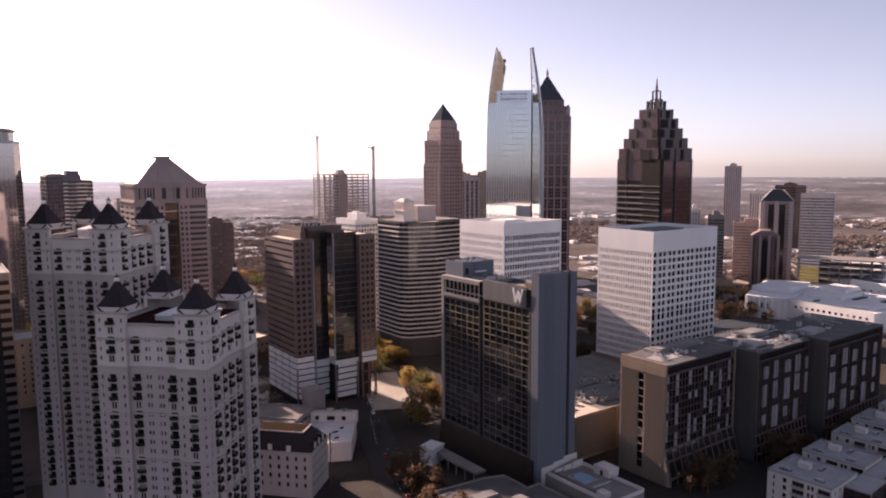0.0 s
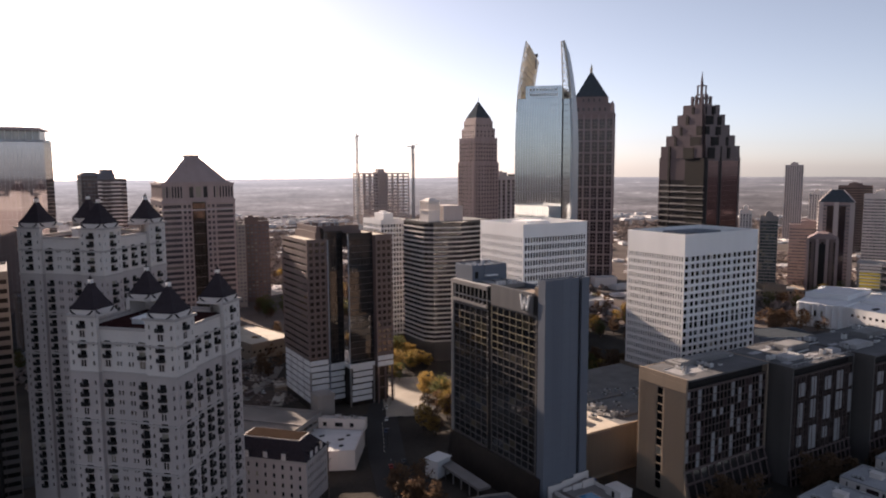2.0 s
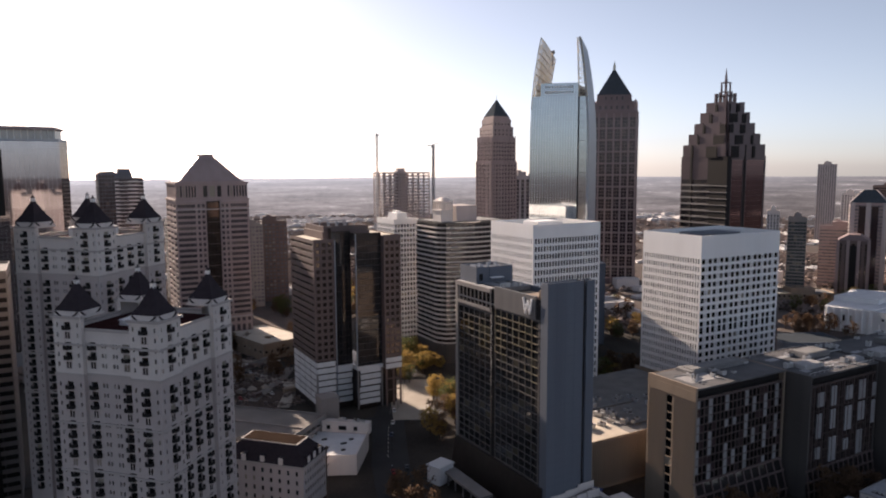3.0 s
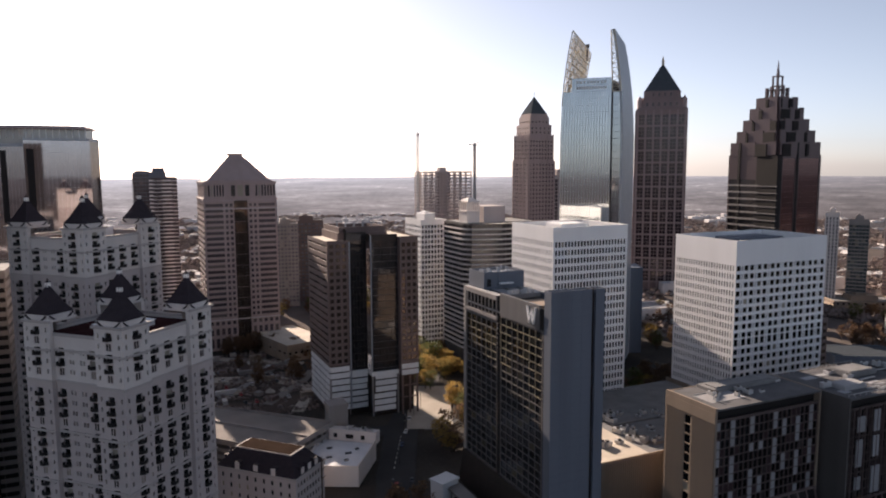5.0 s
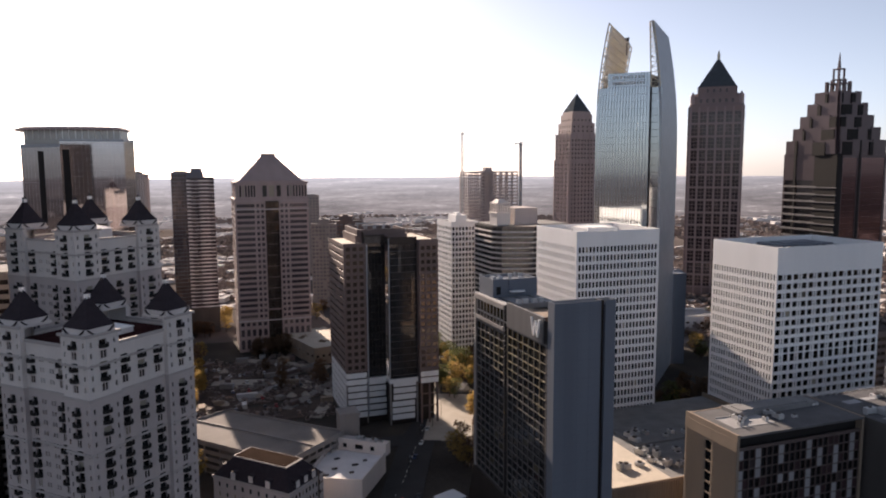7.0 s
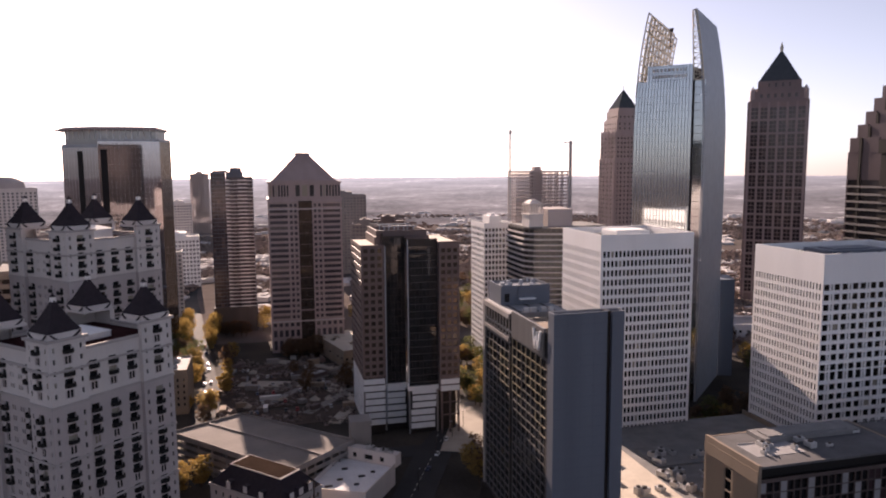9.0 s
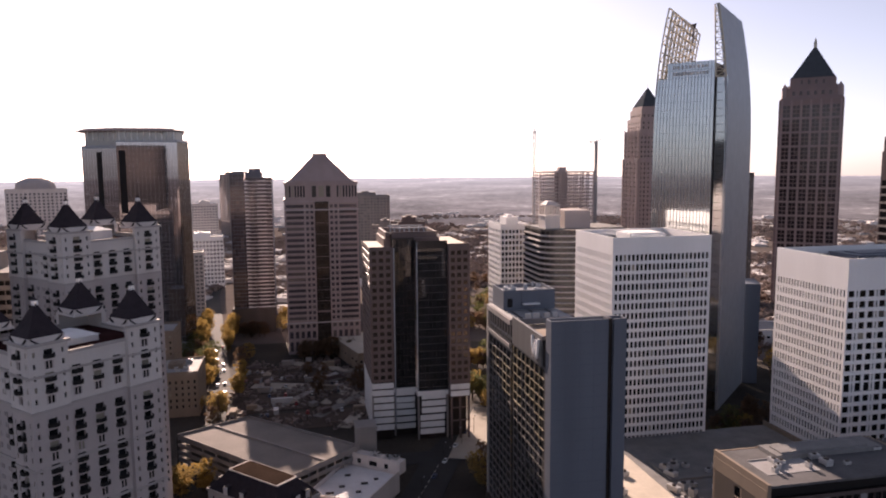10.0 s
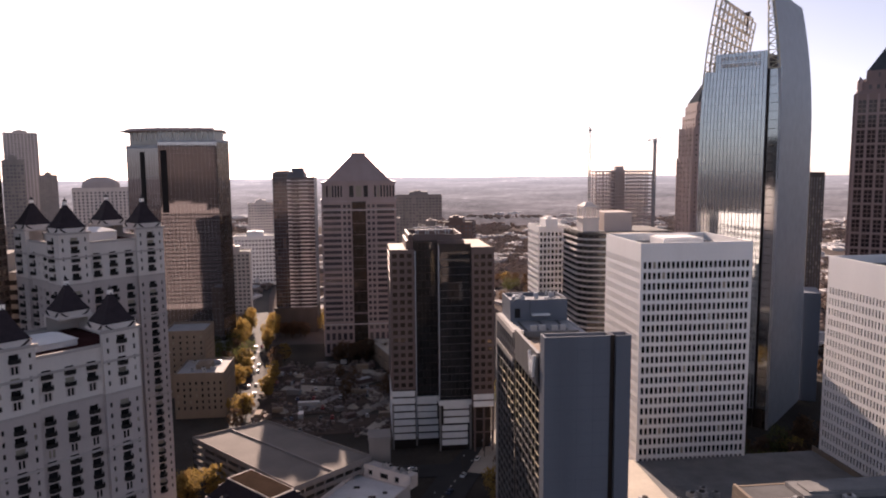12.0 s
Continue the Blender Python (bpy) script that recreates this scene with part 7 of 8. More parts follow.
# ---- towers in the middle distance ----
# pale walls and slate glass on many of these stand in for haze
FAR = [
    # name, x, y, rot, w, d, top, cols, side cols, storey, wall, glass, label
    ("concrete_tower", 1258, 779, -58, 30, 22, 138, 8, 8, 4.0, M_STONE, G_SLATE, "tall plain tan concrete tower standing alone"),
    ("cream_tower", 800, 438, -61, 34, 34, 96, 10, 10, 3.6, M_ROSE, G_SLATE, "rose balcony tower with a peaked roof"),
    ("brown_tower", 752, 424, -60, 29, 30, 60, 5, 5, 3.8, M_BROWN, G_BRONZE, "dark brown tower with a central glass strip"),
    ("grey_tower", 898, 440, -64, 37, 30, 102, 10, 8, 3.6, M_CREAM, G_SLATE, "pale concrete tower with stacked balconies"),
    ("dark_tower", 1149, 608, -62, 46, 36, 105, 12, 9, 3.8, M_BROWN, G_BLACK, "dark glass office block with a sign band"),
    ("pale_tower", 952, 551, -60, 19, 20, 99, 6, 6, 3.6, M_CREAM, G_SLATE, "slim pale apartment tower behind others"),
    ("pale_tower", 690, 472, -54, 12, 16, 89, 4, 5, 3.4, M_CREAM, G_SLATE, "slim cream apartment tower behind the white office"),
    ("green_tower", 705, 455, -54, 17, 18, 83, 6, 6, 3.4, M_CONC, G_GREEN, "narrow dark glass apartment tower"),
    ("pink_block", 809, 474, -58, 40, 26, 69, 12, 8, 3.6, M_ROSE, G_SLATE, "rose brick mid-rise with strip windows"),
    ("far_tower", -467, 1403, 24, 54, 40, 202, 10, 8, 4.0, M_STONE, G_SLATE, "tall hazy grey glass tower"),
    ("domed_block", -184, 985, 20, 66, 40, 112, 14, 8, 4.0, M_CREAM, G_SLATE, "broad cream block with a domed crown"),
    ("far_tower", -209, 815, 25, 20, 22, 145, 6, 6, 3.8, M_CONC, G_SLATE, "slim grey tower at the city edge"),
    ("far_tower", -392, 1327, 23, 28, 28, 127, 7, 7, 3.8, M_CONC, G_SLATE, "hazy grey mid-rise tower far off"),
    ("white_block", 22, 880, 6, 46, 34, 58, 12, 8, 4.6, M_WHITE, G_SLATE, "white office block with square windows"),
    ("far_block", 8, 1027, 8, 34, 24, 88, 9, 6, 3.6, M_CREAM, G_SLATE, "pale far-off apartment block in haze"),
    ("far_block", 217, 935, -4, 58, 30, 100, 14, 8, 3.6, M_CONC, G_SLATE, "grey apartment slab far behind the towers"),
    ("far_block", -3, 1518, 5, 36, 30, 125, 8, 6, 4.0, M_CONC, G_GREY, "far grey tower in haze"),
    ("far_block", 212, 699, -10, 24, 22, 81, 7, 7, 3.6, M_CONC, G_SLATE, "grey apartment block behind the pyramid tower"),
    ("far_block", 239, 723, -16, 34, 26, 82, 9, 7, 3.6, M_BROWN, G_SLATE, "brown apartment block in shade"),
    ("far_block", 165, 760, 0, 40, 30, 84, 10, 8, 3.6, M_CONC, G_SLATE, "grey mid-rise block behind the towers"),
    ("far_block", 30, 700, 6, 30, 24, 60, 8, 6, 3.6, M_CREAM, G_SLATE, "cream mid-rise block behind trees"),
    ("slab_tower", 551, 664, 0, 14, 62, 127, 5, 14, 3.6, M_DARKCONC, G_SLATE, "narrow dark residential slab behind the wing tower"),
    ("slab_tower", 442, 571, 0, 24, 22, 126, 4, 4, 3.6, M_STONE, G_MAUVE, "grey slab with tall piers beside the stepped tower"),
]
STYLE = {"concrete_tower": (0.38, 0.88), "cream_tower": (0.85, 0.45), "grey_tower": (0.88, 0.5), "brown_tower": (0.45, 0.85), "dark_tower": (0.92, 0.6), "pink_block": (0.94, 0.4), "pale_tower": (0.5, 0.8), "green_tower": (0.9, 0.7), "domed_block": (0.5, 0.6), "slab_tower": (0.55, 0.85)}
for nm, x, y, rot, w, d, top, c, sc, pt, wm, gm, lb in FAR:
    wf_, hf_ = STYLE.get(nm, (0.62, 0.52))
    built = block(nm, x, y, rot, w, d, top, c, sc, pt, wm, gm, lb, "tower", wf=wf_, hf=hf_, limit=0, pent=None if nm in ("brown_tower", "cream_tower") else (0.4, 0.5, 4.0))
    if nm == "brown_tower":
        for u in (-14.8, -6.0, 3.2, 12.0):
            g = Geo()
            g.box(u, -d / 2 - 0.9, 0, u + 2.8, -d / 2, top)
            part("stone_pier", g, [M_ROSE], built)
        g = Geo()
        g.box(-3.0, -d / 2 - 0.5, 3, 3.0, -d / 2, top - 5)
        part("glass_strip", g, [M_RAIL], built, "dark central glass strip")
        g = Geo()
        g.taper([(-14, -15), (14, -15), (14, 15), (-14, 15)], top, [(-5, -14), (5, -14), (5, 14), (-5, 14)], top + 5.5)
        part("hip_roof", g, [M_ROSE_DK], built)
    elif nm == "cream_tower":
        for u in (-9.0, 2.5):
            g = Geo()
            g.box(u, -d / 2 - 0.6, 3, u + 6.0, -d / 2, top - 4)
            part("glass_strip", g, [G_WINE], built, "dark vertical glass strip")
        for u in (-17.0, -2.6, 12.5):
            g = Geo()
            g.box(u, -d / 2 - 1.0, 0, u + 4.4, -d / 2, top)
            part("stone_pier", g, [M_STONE], built)
        g = Geo()
        g.box(-1.8, -11.0, 0, 0.0, 14.0, 0.9)
        SHELF = g.mesh("balcony_slab", [M_CREAM])
        for k in range(24):
            ob = new("balcony_slab", SHELF)
            ob.parent, ob.location = built, (-17.0, 0, 6 + 3.7 * k)
        g = Geo()
        g.taper([(-17.4, -17.4), (17.4, -17.4), (17.4, 17.4), (-17.4, 17.4)], top, [(-6, -6), (6, -6), (6, 6), (-6, 6)], top + 13)
        part("hip_roof", g, [M_GREENROOF], built, "dark hipped roof")
        for a, b in (((-17.4, -17.4), (-6, -6)), ((17.4, -17.4), (6, -6)), ((-17.4, 17.4), (-6, 6))):
            g = Geo()
            g.bar((*a, top), (*b, top + 13), 0.5)
            part("roof_rib", g, [M_STONE], built)
t = thing("crown_roof", -184, 985, 112, 20, "low domed roof crown on the cream block", "roof crown")
g = Geo()
for k in range(4):
    r0, r1 = (22, 22, 21, 17)[k], (22, 21, 17, 8)[k]
    g.taper([(r0 * math.cos(j * math.pi / 8), r0 * 0.6 * math.sin(j * math.pi / 8)) for j in range(16)], 3.4 * k, [(r1 * math.cos(j * math.pi / 8), r1 * 0.6 * math.sin(j * math.pi / 8)) for j in range(16)], 3.4 * k + 3.4)
part("dome", g, [M_STONE], t)
t = thing("building_site", 728, 331, 0, -66, "concrete building site with yellow hoarding", "construction site")
for k in range(5):
    g = Geo()
    g.box(-38, -16, 20 + 6 * k, 38, 16, 21 + 6 * k)
    part("floor_plate", g, [M_CONC], t)
for i in range(9):
    for y in (-15, 14):
        g = Geo()
        g.box(-37 + 9 * i, y, 0, -36 + 9 * i, y + 1, 44)
        part("column", g, [M_CONC], t)
for k in range(8):
    z = 22 + 3.0 * k
    g = Geo()
    g.box(-35.2, -18.6, z, -17.6, -9, z + 0.7)
    part("floor_plate", g, [M_CREAM], t)
    g = Geo()
    g.box(-34.6, -18.4, z + 0.7, -18.2, -18.2, z + (2.4 if k < 5 else 1.6))
    part("hoarding", g, [M_YELLOW if k < 5 else M_CREAM], t, "yellow safety sheeting on one storey" if k < 5 else "pale safety sheeting on one storey")


# ---- trees ----
def crown_mesh(seed, h, r, mat, clumps=46, per=26):
    """Leaf clumps set unevenly round the limbs: many small tilted leaf cards with gaps between."""
    rn = random.Random(seed)
    g = Geo()
    for k in range(clumps):
        a, q = rn.uniform(0, 2 * math.pi), rn.random() ** 0.5
        zz = rn.uniform(-1, 1)
        c = Vector((math.cos(a) * r * q * math.sqrt(1 - zz * zz * 0.8), math.sin(a) * r * q * math.sqrt(1 - zz * zz * 0.8), h * 0.62 + zz * h * 0.36))
        cr = r * rn.uniform(0.16, 0.34)
        for j in range(per):
            p = c + Vector((rn.gauss(0, 0.55), rn.gauss(0, 0.55), rn.gauss(0, 0.45))) * cr
            s = rn.uniform(0.22, 0.5)
            u = Vector((rn.gauss(0, 1), rn.gauss(0, 1), rn.gauss(0, 0.6))).normalized()
            v = u.cross(Vector((rn.gauss(0, 1), rn.gauss(0, 1), rn.gauss(0, 1)))).normalized()
            g.poly([tuple(p - u * s), tuple(p + v * s * 0.8), tuple(p + u * s), tuple(p - v * s * 0.8)])
    return g.mesh("crown", [mat])


def trunk_mesh(seed, h, r):
    rn = random.Random(seed + 99)
    g = Geo()
    ring = lambda c, k: [(c[0] + k * math.cos(j * math.pi / 3), c[1] + k * math.sin(j * math.pi / 3)) for j in range(6)]
    c0, c1, c2 = (0, 0), (rn.uniform(-0.3, 0.3), rn.uniform(-0.3, 0.3)), (rn.uniform(-0.5, 0.5), rn.uniform(-0.5, 0.5))
    g.taper(ring(c0, 0.36), -0.3, ring(c1, 0.24), h * 0.4)
    g.taper(ring(c1, 0.24), h * 0.4, ring(c2, 0.08), h * 0.9)
    for k in range(7):
        a = k * 2.4 + rn.random()
        z = h * rn.uniform(0.3, 0.6)
        g.bar((c1[0], c1[1], z), (r * 0.7 * math.cos(a), r * 0.7 * math.sin(a), z + h * rn.uniform(0.12, 0.3)), 0.07)
    return g.mesh("trunk", [M_BARK])


KINDS = []
for s, (h, r, m, lab) in enumerate(((13, 5.0, M_LEAF_GOLD, "golden autumn street tree in leaf"), (15, 5.6, M_LEAF_GREEN, "olive-green broad street tree in leaf"), (11, 4.2, M_LEAF_RUST, "rust-brown autumn tree with thinning crown"), (14, 5.0, M_LEAF_RUST, "thinning brown oak tree in shade"), (10, 3.6, M_LEAF_GOLD, "small golden street tree in sunlight"))):
    KINDS.append((crown_mesh(s, h, r, m, 46 if s != 3 else 34), trunk_mesh(s, h, r), lab))


def tree(x, y, kind, scale, spin, tall=1.0):
    c, k, lab = KINDS[kind]
    t = thing("tree", x, y, max(ground_height(x, y), 0.0), spin, lab, "tree", "street trees")
    t.scale = (scale, scale, scale * tall)
    part("trunk", k, None, t)
    part("crown", c, None, t)
    return t


rn = random.Random(5)
GROVES = [
    # x, y, spread x, spread y, count, kinds
    (238, 404, 12, 16, 13, (0, 1, 0, 4)), (258, 418, 9, 14, 12, (0, 4, 1)), (222, 322, 4, 10, 5, (0, 3)), (232, 342, 5, 12, 6, (0, 1, 0)),
    (262, 456, 20, 18, 11, (1, 0, 2)), (246, 486, 12, 14, 8, (0, 1, 2)), (300, 560, 26, 40, 8, (2, 3, 1)), (340, 620, 30, 50, 6, (2, 3)),
    (72, 470, 3, 50, 10, (4, 0)), (92, 500, 3, 60, 8, (4, 3)), (56, 590, 3, 50, 12, (0, 4, 0)), (76, 590, 3, 40, 9, (0, 4)), (116, 640, 3, 30, 3, (0, 4)),
    (86, 410, 4, 10, 4, (0, 2)), (84, 322, 5, 6, 5, (0, 4)), (160, 238, 6, 20, 8, (3, 2)), (150, 205, 8, 12, 7, (3, 2)),
    (258, 164, 12, 6, 8, (2, 3)), (308, 158, 16, 5, 9, (3, 2)), (356, 152, 18, 4, 8, (3, 2)),
    (410, 236, 26, 14, 12, (2, 2, 3)), (572, 345, 24, 24, 18, (2, 3, 3)), (560, 270, 20, 20, 9, (2, 3)), (470, 400, 50, 50, 12, (2, 3, 1)), (700, 400, 60, 20, 4, (2, 0, 3)), (360, 340, 16, 20, 10, (3, 2)),
    (150, 470, 20, 30, 6, (3, 2)), (146, 528, 26, 6, 12, (3, 2)), (92, 606, 16, 6, 8, (3, 2)), (182, 440, 6, 30, 8, (3, 2)), (30, 545, 30, 8, 7, (3, 1)), (140, 524, 12, 6, 5, (3, 2)), (60, 520, 10, 20, 6, (3, 1)), (40, 560, 10, 20, 6, (3, 1)),
    (460, 500, 40, 30, 5, (2, 3)), (205, 300, 3, 12, 4, (3, 0)), (190, 520, 20, 40, 8, (3, 2)),
]
for gx, gy, sx, sy, cnt, kinds in GROVES:
    for k in range(cnt):
        tree(gx + rn.uniform(-1, 1) * sx, gy + rn.uniform(-1, 1) * sy, rn.choice(kinds), rn.uniform(0.75, 1.2), rn.uniform(0, 360), 1.55 if gy == 590 else 1.0)

# closed woodland farther back, crowns and trunks run together
WOODS = [(285, 600, 22, 30, 14), (305, 690, 26, 40, 16), (215, 640, 26, 24, 12), (330, 800, 30, 60, 14), (320, 590, 40, 60, 18), (470, 440, 50, 80, 22), (700, 404, 60, 22, 12), (314, 318, 8, 24, 9), (318, 378, 9, 26, 10), (352, 318, 24, 14, 9)]
SOURCE = [([tuple(v.co) for v in c.vertices], [tuple(p.vertices) for p in c.polygons]) for crown, stem, lab in KINDS for c in (crown, stem)]
g = Geo()
for gx, gy, sx, sy, cnt in WOODS:
    for k in range(cnt):
        kind, q, a = rn.choice((0, 2, 3, 1, 2)), rn.uniform(0.75, 1.2), rn.uniform(0, 2 * math.pi)
        x, y = gx + rn.uniform(-1, 1) * sx, gy + rn.uniform(-1, 1) * sy
        z, ca, sa = max(ground_height(x, y), 0.0), math.cos(a) * q, math.sin(a) * q
        for piece, m in ((2 * kind, (0, 1, 2, 2, 0)[kind]), (2 * kind + 1, 3)):
            vs, fs = SOURCE[piece]
            i = len(g.v)
            g.v.extend([(x + ca * u - sa * v, y + sa * u + ca * v, z + q * w) for u, v, w in vs])
            g.f.extend([tuple(i + j for j in f) for f in fs])
            g.m.extend([m] * len(fs))
solo("woodland", g, [M_LEAF_GOLD, M_LEAF_GREEN, M_LEAF_RUST, M_BARK], "autumn woodland of brown, gold and olive trees between the far blocks", "woodland", kind="stuff")

# ---- cars ----
CAR_PAINT = [surface("car_paint", c, 0.42, 0.05, 1.0, 5.0, 0.0, metal=0.2, spec=0.6) for c in ((0.55, 0.55, 0.55), (0.04, 0.04, 0.045), (0.25, 0.26, 0.28), (0.35, 0.03, 0.03), (0.7, 0.7, 0.68), (0.05, 0.07, 0.14))]


def car_meshes(paint):
    g = Geo()
    body = [(-2.2, 0.45), (-2.15, 0.85), (-1.2, 0.98), (1.5, 0.98), (2.15, 0.78), (2.2, 0.45)]
    for (xa, za), (xb, zb) in zip(body, body[1:]):
        g.poly([(xa, -0.88, 0.3), (xb, -0.88, 0.3), (xb, -0.88, zb), (xa, -0.88, za)])
        g.poly([(xb, 0.88, 0.3), (xa, 0.88, 0.3), (xa, 0.88, za), (xb, 0.88, zb)])
        g.poly([(xa, -0.88, za), (xb, -0.88, zb), (xb, 0.88, zb), (xa, 0.88, za)])
    g.poly([(-2.2, 0.88, 0.3), (-2.2, -0.88, 0.3), (-2.2, -0.88, 0.45), (-2.2, 0.88, 0.45)])
    g.poly([(2.2, -0.88, 0.3), (2.2, 0.88, 0.3), (2.2, 0.88, 0.45), (2.2, -0.88, 0.45)])
    g.box(-0.9, -0.72, 1.4, 0.6, 0.72, 1.46)
    b = g.mesh("body", [paint])
    g = Geo()
    g.taper([(-1.7, -0.82), (1.35, -0.82), (1.35, 0.82), (-1.7, 0.82)], 0.96, [(-0.95, -0.7), (0.65, -0.7), (0.65, 0.7), (-0.95, 0.7)], 1.41)
    c = g.mesh("cabin_glass", [G_DARK])
    return b, c


g = Geo()
c = [(0.32 * math.cos(k * math.pi / 5), 0.32 * math.sin(k * math.pi / 5)) for k in range(10)]
for k in range(10):
    (xa, za), (xb, zb) = c[k], c[(k + 1) % 10]
    g.poly([(xa, -0.1, za), (xb, -0.1, zb), (xb, 0.1, zb), (xa, 0.1, za)])
g.poly([(x, -0.1, z) for x, z in c])
g.poly([(x, 0.1, z) for x, z in c[::-1]])
WHEEL = g.mesh("wheel", [M_RAIL])
CAR_NAMES = ("silver", "black", "grey", "red", "white", "dark blue")
CARS = [car_meshes(p) for p in CAR_PAINT]


def car(x, y, rot, k, z=0.12):
    t = thing("car", x, y, z, rot, CAR_NAMES[k] + " parked car on the asphalt", "car", "parked cars")
    part("body", CARS[k][0], None, t)
    part("cabin_glass", CARS[k][1], None, t)
    for wx in (-1.35, 1.35):
        for wy in (-0.82, 0.82):
            w = part("wheel", WHEEL, None, t)
            w.location = (wx, wy, 0.32)


M_DIRT = surface("trodden_earth", (0.075, 0.055, 0.046), 0.95, 0.45, 0.12, 1.5, 0.4, spec=0.1)
strip("road", [(88, 400), (165, 402)], 26, 0.03, M_DIRT, "open earth parking lot", "parking lot")
strip("road", [(90, 440), (160, 445)], 46, 0.035, M_DIRT, "open earth parking lot with rows of cars", "parking lot")
strip("road", [(90, 490), (150, 492)], 40, 0.03, M_DIRT, "open earth parking lot in shade", "parking lot")
rn = random.Random(21)
for row in range(7):
    for k in range(20):
        if rn.random() < 0.2:
            car(92 + 3.1 * k, 394 + 17 * row + rn.uniform(-0.4, 0.4), 90 + rn.uniform(-3, 3), rn.randrange(6))
for (xa, ya), (xb, yb), n in (((148, 222), (172, 290), 3), ((153, 220), (177, 284), 4), ((180, 306), (214, 372), 4), ((240, 414), (300, 510), 10), ((82, 440), (66, 590), 7), ((86, 440), (70, 590), 6), ((60, 342), (180, 339), 9), ((260, 108), (420, 152), 16)):
    ang = math.degrees(math.atan2(yb - ya, xb - xa))
    for k in range(n):
        f = (k + rn.uniform(0.1, 0.7)) / n
        car(xa + (xb - xa) * f, ya + (yb - ya) * f, ang + (180 if k % 2 else 0), rn.randrange(6))

# dirt, containers and low walls on the open lot
strip("pavement", [(100, 470), (150, 455), (170, 420)], 12, 0.13, M_PAVE, "worn dirt track across the lot", "dirt track")
strip("pavement", [(120, 520), (175, 480)], 9, 0.12, M_PAVE, "pale concrete apron", "apron")
strip("pavement", [(137, 404), (165, 439), (178, 462)], 6, 0.15, M_DECK, "grey concrete haul road", "haul road")
strip("pavement", [(122, 451), (145, 470), (176, 497)], 8, 0.16, M_DECK, "grey concrete haul road behind the heaps", "haul road")
strip("pavement", [(112, 418), (133, 448), (156, 460)], 5, 0.17, M_CONC, "narrow grey haul road", "haul road")
strip("pavement", [(150, 385), (172, 430)], 7, 0.14, M_PAVE, "pale concrete ramp", "ramp")
for k in range(26):
    x, y = rn.uniform(90, 168), rn.uniform(385, 520)
    w_, d_, h_ = rn.choice(((6, 2.5, 2.6), (12, 2.5, 2.6), (8, 3.5, 3.2), (4, 4, 2.4)))
    t = thing("site_container", x, y, 0.1, rn.choice((0, 35, 90, -20)), ("brown", "silver-grey", "grey", "tan")[k % 4] + " steel site container on the lot", "container", "site containers")
    g = Geo()
    g.box(-w_ / 2, -d_ / 2, 0.15, w_ / 2, d_ / 2, h_)
    part("shell", g, [(M_BROWN, M_MECH, M_CONC, M_TAN)[k % 4]], t)
    g = Geo()
    g.box(w_ / 2, -d_ / 2 + 0.1, 0.2, w_ / 2 + 0.08, d_ / 2 - 0.1, h_ - 0.1)
    part("door", g, [M_STEELGREY], t)
for k in range(9):
    x, y = rn.uniform(95, 165), rn.uniform(390, 500)
    g = Geo()
    prof = [tuple((rn.uniform(2.2, 4) * math.cos(i * 0.785), rn.uniform(2.2, 4) * math.sin(i * 0.785))) for i in range(8)]
    g.taper(prof, 0, [(a_ * 0.55, b_ * 0.55) for a_, b_ in prof], rn.uniform(0.9, 1.6))
    g.taper([(a_ * 0.55, b_ * 0.55) for a_, b_ in prof], 1.2, [(a_ * 0.1, b_ * 0.1) for a_, b_ in prof], 2.2)
    solo("earth_mound", g, [M_PAVE], "low heap of pale earth on the lot", "dirt pile", "dirt piles", at=pose(x, y, 0))

# rubble, planks and pallets strewn over the lot
g = Geo()
for k in range(1500):
    x, y = rn.uniform(88, 172), rn.uniform(382, 525)
    if noise.noise(Vector((x / 14, y / 14, 2))) < -0.05:
        continue
    a_ = rn.uniform(0, 3.14)
    L_, W_, h_ = rn.choice(((3.5, 0.25, 0.3), (1.2, 0.9, 0.7), (2.2, 1.6, 0.5), (5.5, 0.3, 0.35), (1.8, 1.8, 1.4)))
    cs_, sn_ = math.cos(a_), math.sin(a_)
    g.prism([(x + cs_ * u - sn_ * v, y + sn_ * u + cs_ * v) for u, v in ((-L_ / 2, -W_ / 2), (L_ / 2, -W_ / 2), (L_ / 2, W_ / 2), (-L_ / 2, W_ / 2))], 0.1, 0.1 + h_ * rn.uniform(0.6, 1.4))
M_RUBBLE = surface("mixed_rubble", (0.12, 0.095, 0.085), 0.9, 0.7, 0.3, 2.0, 0.2, island=1.0)
solo("rubble", g, [M_RUBBLE], "strewn planks, pallets and rubble on the lot", "rubble", kind="stuff")

# utility pole with cross arms by the street
t = thing("utility_pole", 131.5, 262, 0, 40, "tall dark utility pole with cross arms", "utility pole")
g = Geo()
g.bar((0, 0, 0), (0, 0, 24), 0.2)
part("pole", g, [M_BARK], t)
for z in (15, 18.5, 22):
    g = Geo()
    g.bar((-0.1, 0, z), (2.4, 0, z + 0.9), 0.1)
    part("cross_arm", g, [M_BARK], t)
for x, y, rot in ((176, 296, 60), (192, 330, 60), (160, 262, 60), (214, 362, 55), (205, 350, 235)):
    t = thing("street_lamp", x, y, 0, rot, "dark metal street lamp on the pavement", "street lamp", "street lamps")
    g = Geo()
    g.bar((0, 0, 0), (0, 0, 8.5), 0.1)
    part("pole", g, [M_DARKMETAL], t)
    g = Geo()
    g.bar((0, 0, 8.4), (2.0, 0, 8.9), 0.07)
    part("arm", g, [M_DARKMETAL], t)
    g = Geo()
    g.box(1.7, -0.2, 8.75, 2.6, 0.2, 8.95)
    part("lamp_head", g, [M_STEELGREY], t)

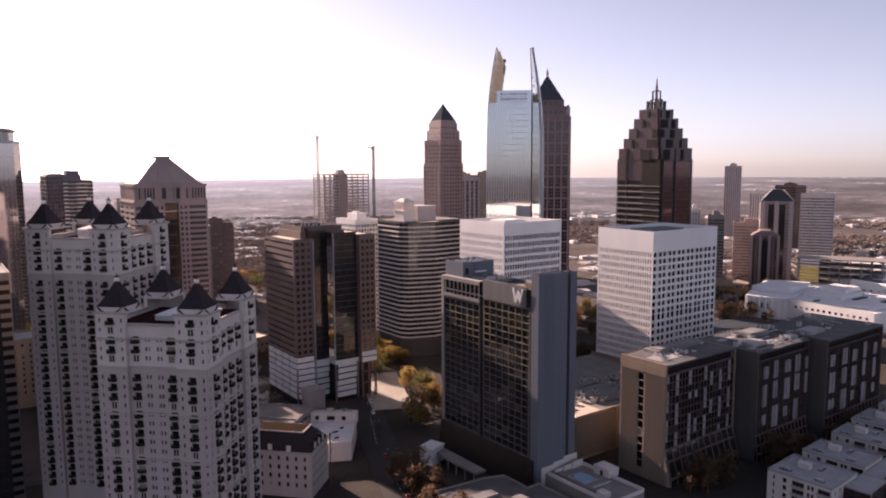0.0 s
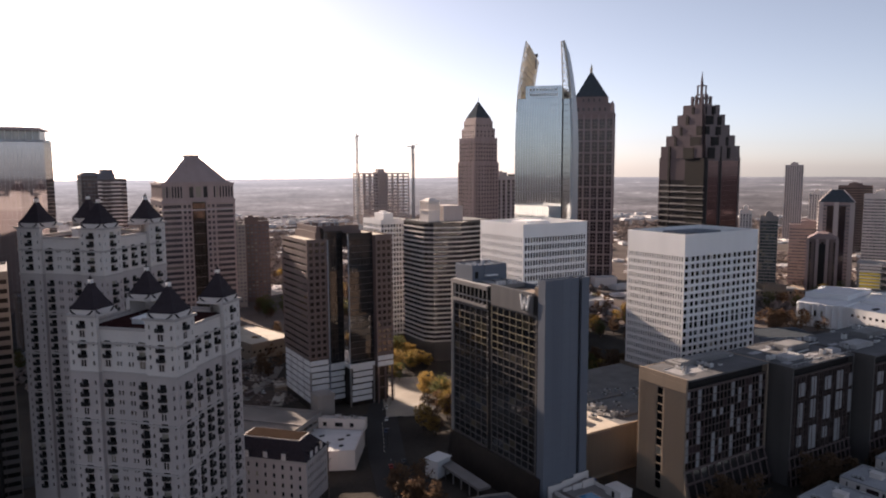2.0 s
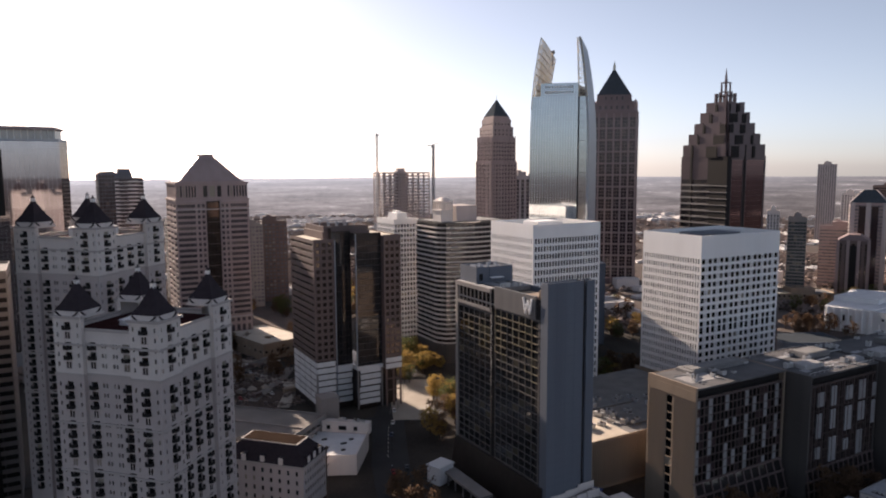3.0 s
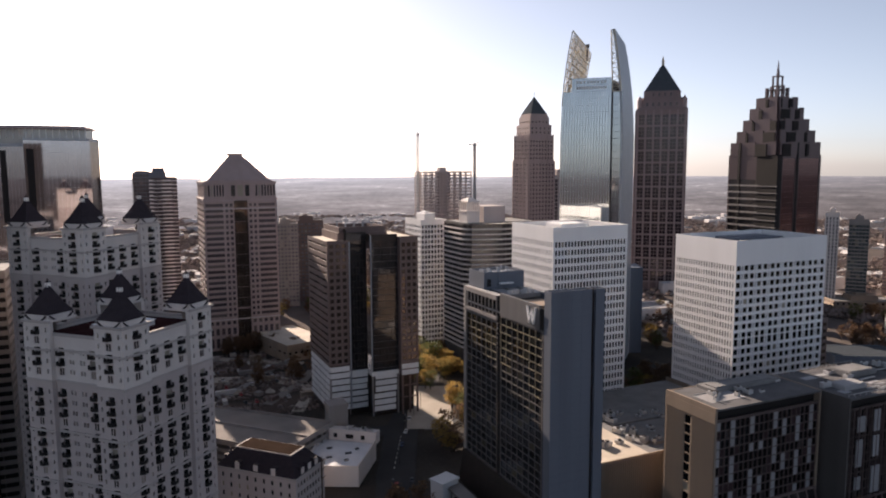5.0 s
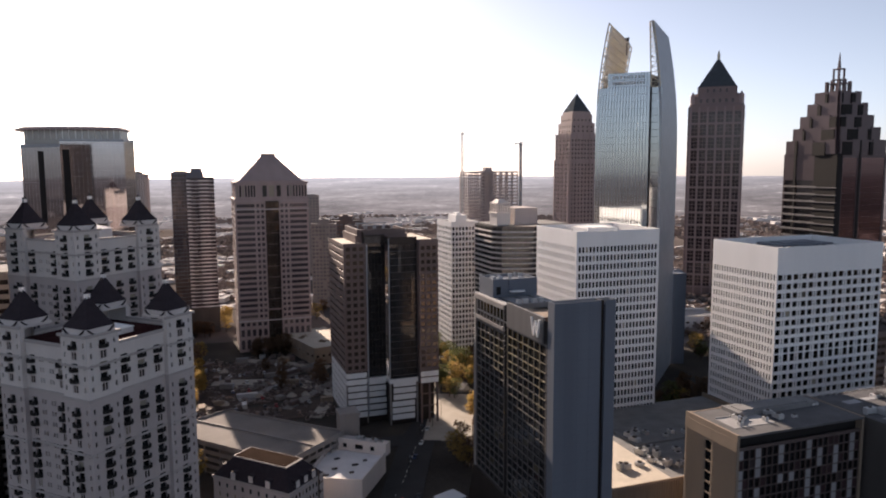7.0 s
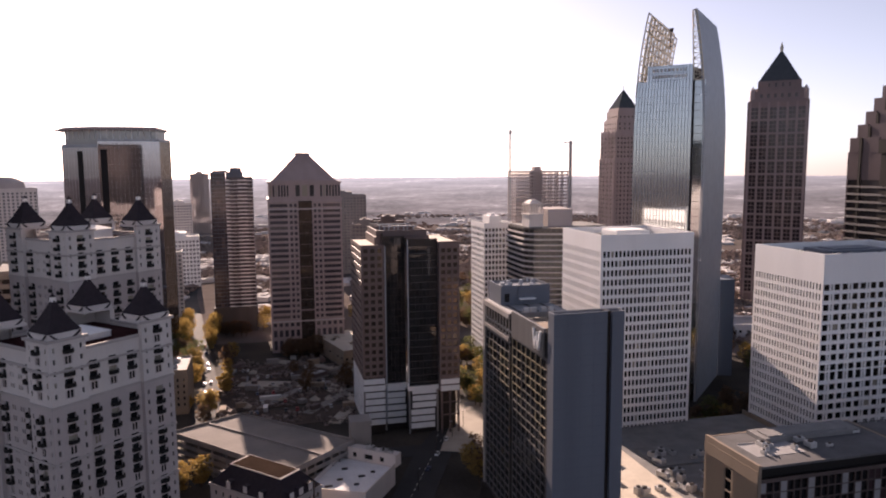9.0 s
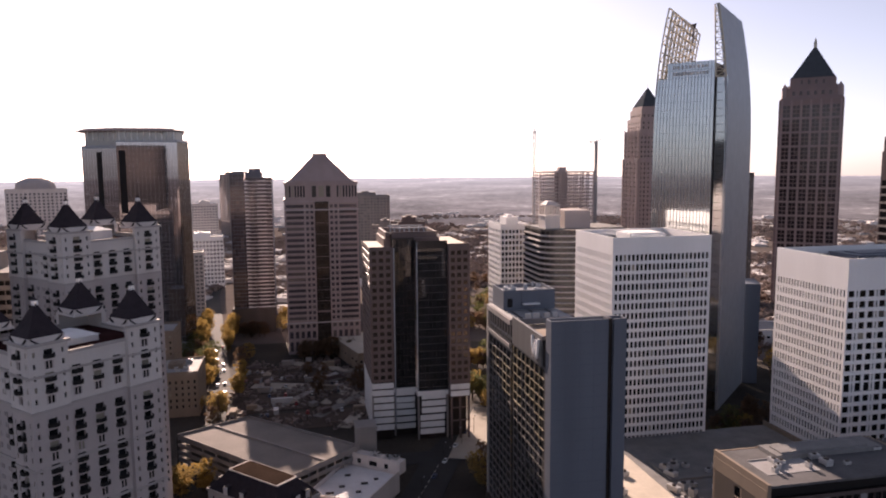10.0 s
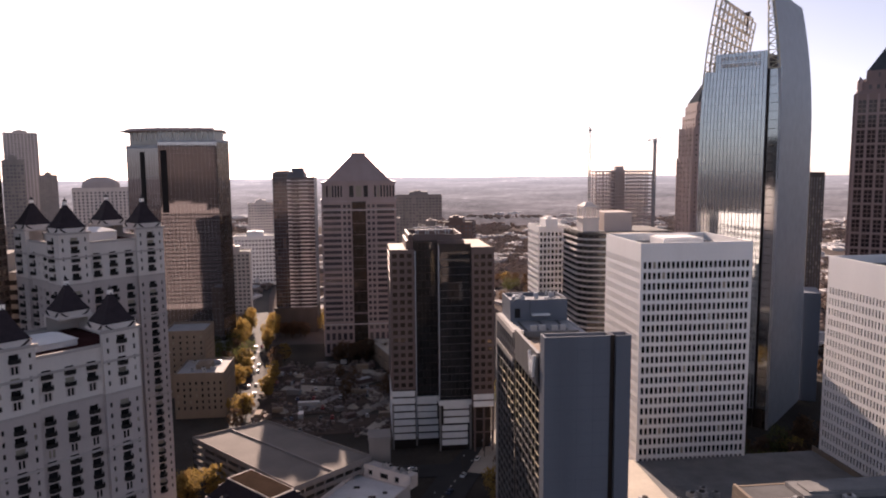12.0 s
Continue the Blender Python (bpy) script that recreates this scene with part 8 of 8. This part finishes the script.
# ---- far city: woods and low roofs to the horizon ----
rn = random.Random(77)
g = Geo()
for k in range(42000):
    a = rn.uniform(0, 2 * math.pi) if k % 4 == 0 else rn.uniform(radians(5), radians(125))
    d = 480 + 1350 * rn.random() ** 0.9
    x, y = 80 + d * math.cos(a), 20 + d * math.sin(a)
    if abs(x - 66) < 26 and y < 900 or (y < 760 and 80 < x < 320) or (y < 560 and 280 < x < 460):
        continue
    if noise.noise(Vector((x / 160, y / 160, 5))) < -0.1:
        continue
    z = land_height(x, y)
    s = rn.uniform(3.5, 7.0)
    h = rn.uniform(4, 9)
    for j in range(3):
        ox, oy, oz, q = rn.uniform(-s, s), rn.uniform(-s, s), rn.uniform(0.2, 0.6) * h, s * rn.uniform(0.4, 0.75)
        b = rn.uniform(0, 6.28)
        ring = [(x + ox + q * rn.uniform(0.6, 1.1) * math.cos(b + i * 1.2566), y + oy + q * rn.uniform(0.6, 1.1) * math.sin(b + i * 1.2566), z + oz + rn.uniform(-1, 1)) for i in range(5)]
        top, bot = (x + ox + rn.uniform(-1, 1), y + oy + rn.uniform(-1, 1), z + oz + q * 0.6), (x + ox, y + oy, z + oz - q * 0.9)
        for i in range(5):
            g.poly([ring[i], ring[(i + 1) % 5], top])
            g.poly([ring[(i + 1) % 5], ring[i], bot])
solo("woods", g, [M_WOODS], "brown leafless winter woods between the far streets, paled to mimic haze", "woods", kind="stuff")

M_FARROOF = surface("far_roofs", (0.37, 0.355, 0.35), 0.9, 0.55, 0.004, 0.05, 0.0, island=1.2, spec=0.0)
g = Geo()
for k in range(2400):
    a = rn.uniform(0, 2 * math.pi) if k % 4 == 0 else rn.uniform(radians(5), radians(125))
    d = 600 + 1300 * rn.random() ** 0.9
    x, y = 80 + d * math.cos(a), 20 + d * math.sin(a)
    if abs(x - 66) < 30 and y < 900 or (y < 700 and 80 < x < 320):
        continue
    if noise.noise(Vector((x / 260, y / 260, 9))) < -0.12:
        continue
    z = land_height(x, y)
    w, q = rn.uniform(5, 13) * (1 + d / 5000), rn.uniform(4, 8) * (1 + d / 5000)
    h = rn.choice((2, 3, 3, 4, 4, 5)) * rn.uniform(0.8, 1.2) * (3.0 if rn.random() < 0.02 else 1)
    b = rn.choice((0.0, 0.35, -0.4, 1.2))
    cs, sn = math.cos(b), math.sin(b)
    R4 = [(x + cs * u - sn * v, y + sn * u + cs * v) for u, v in ((-w, -q), (w, -q), (w, q), (-w, q))]
    g.prism([(px_, py_) for px_, py_ in R4], z - 4, z + h)
    g.prism([(x + (px_ - x) * 0.3, y + (py_ - y) * 0.3) for px_, py_ in R4], z + h, z + h + 1.2)
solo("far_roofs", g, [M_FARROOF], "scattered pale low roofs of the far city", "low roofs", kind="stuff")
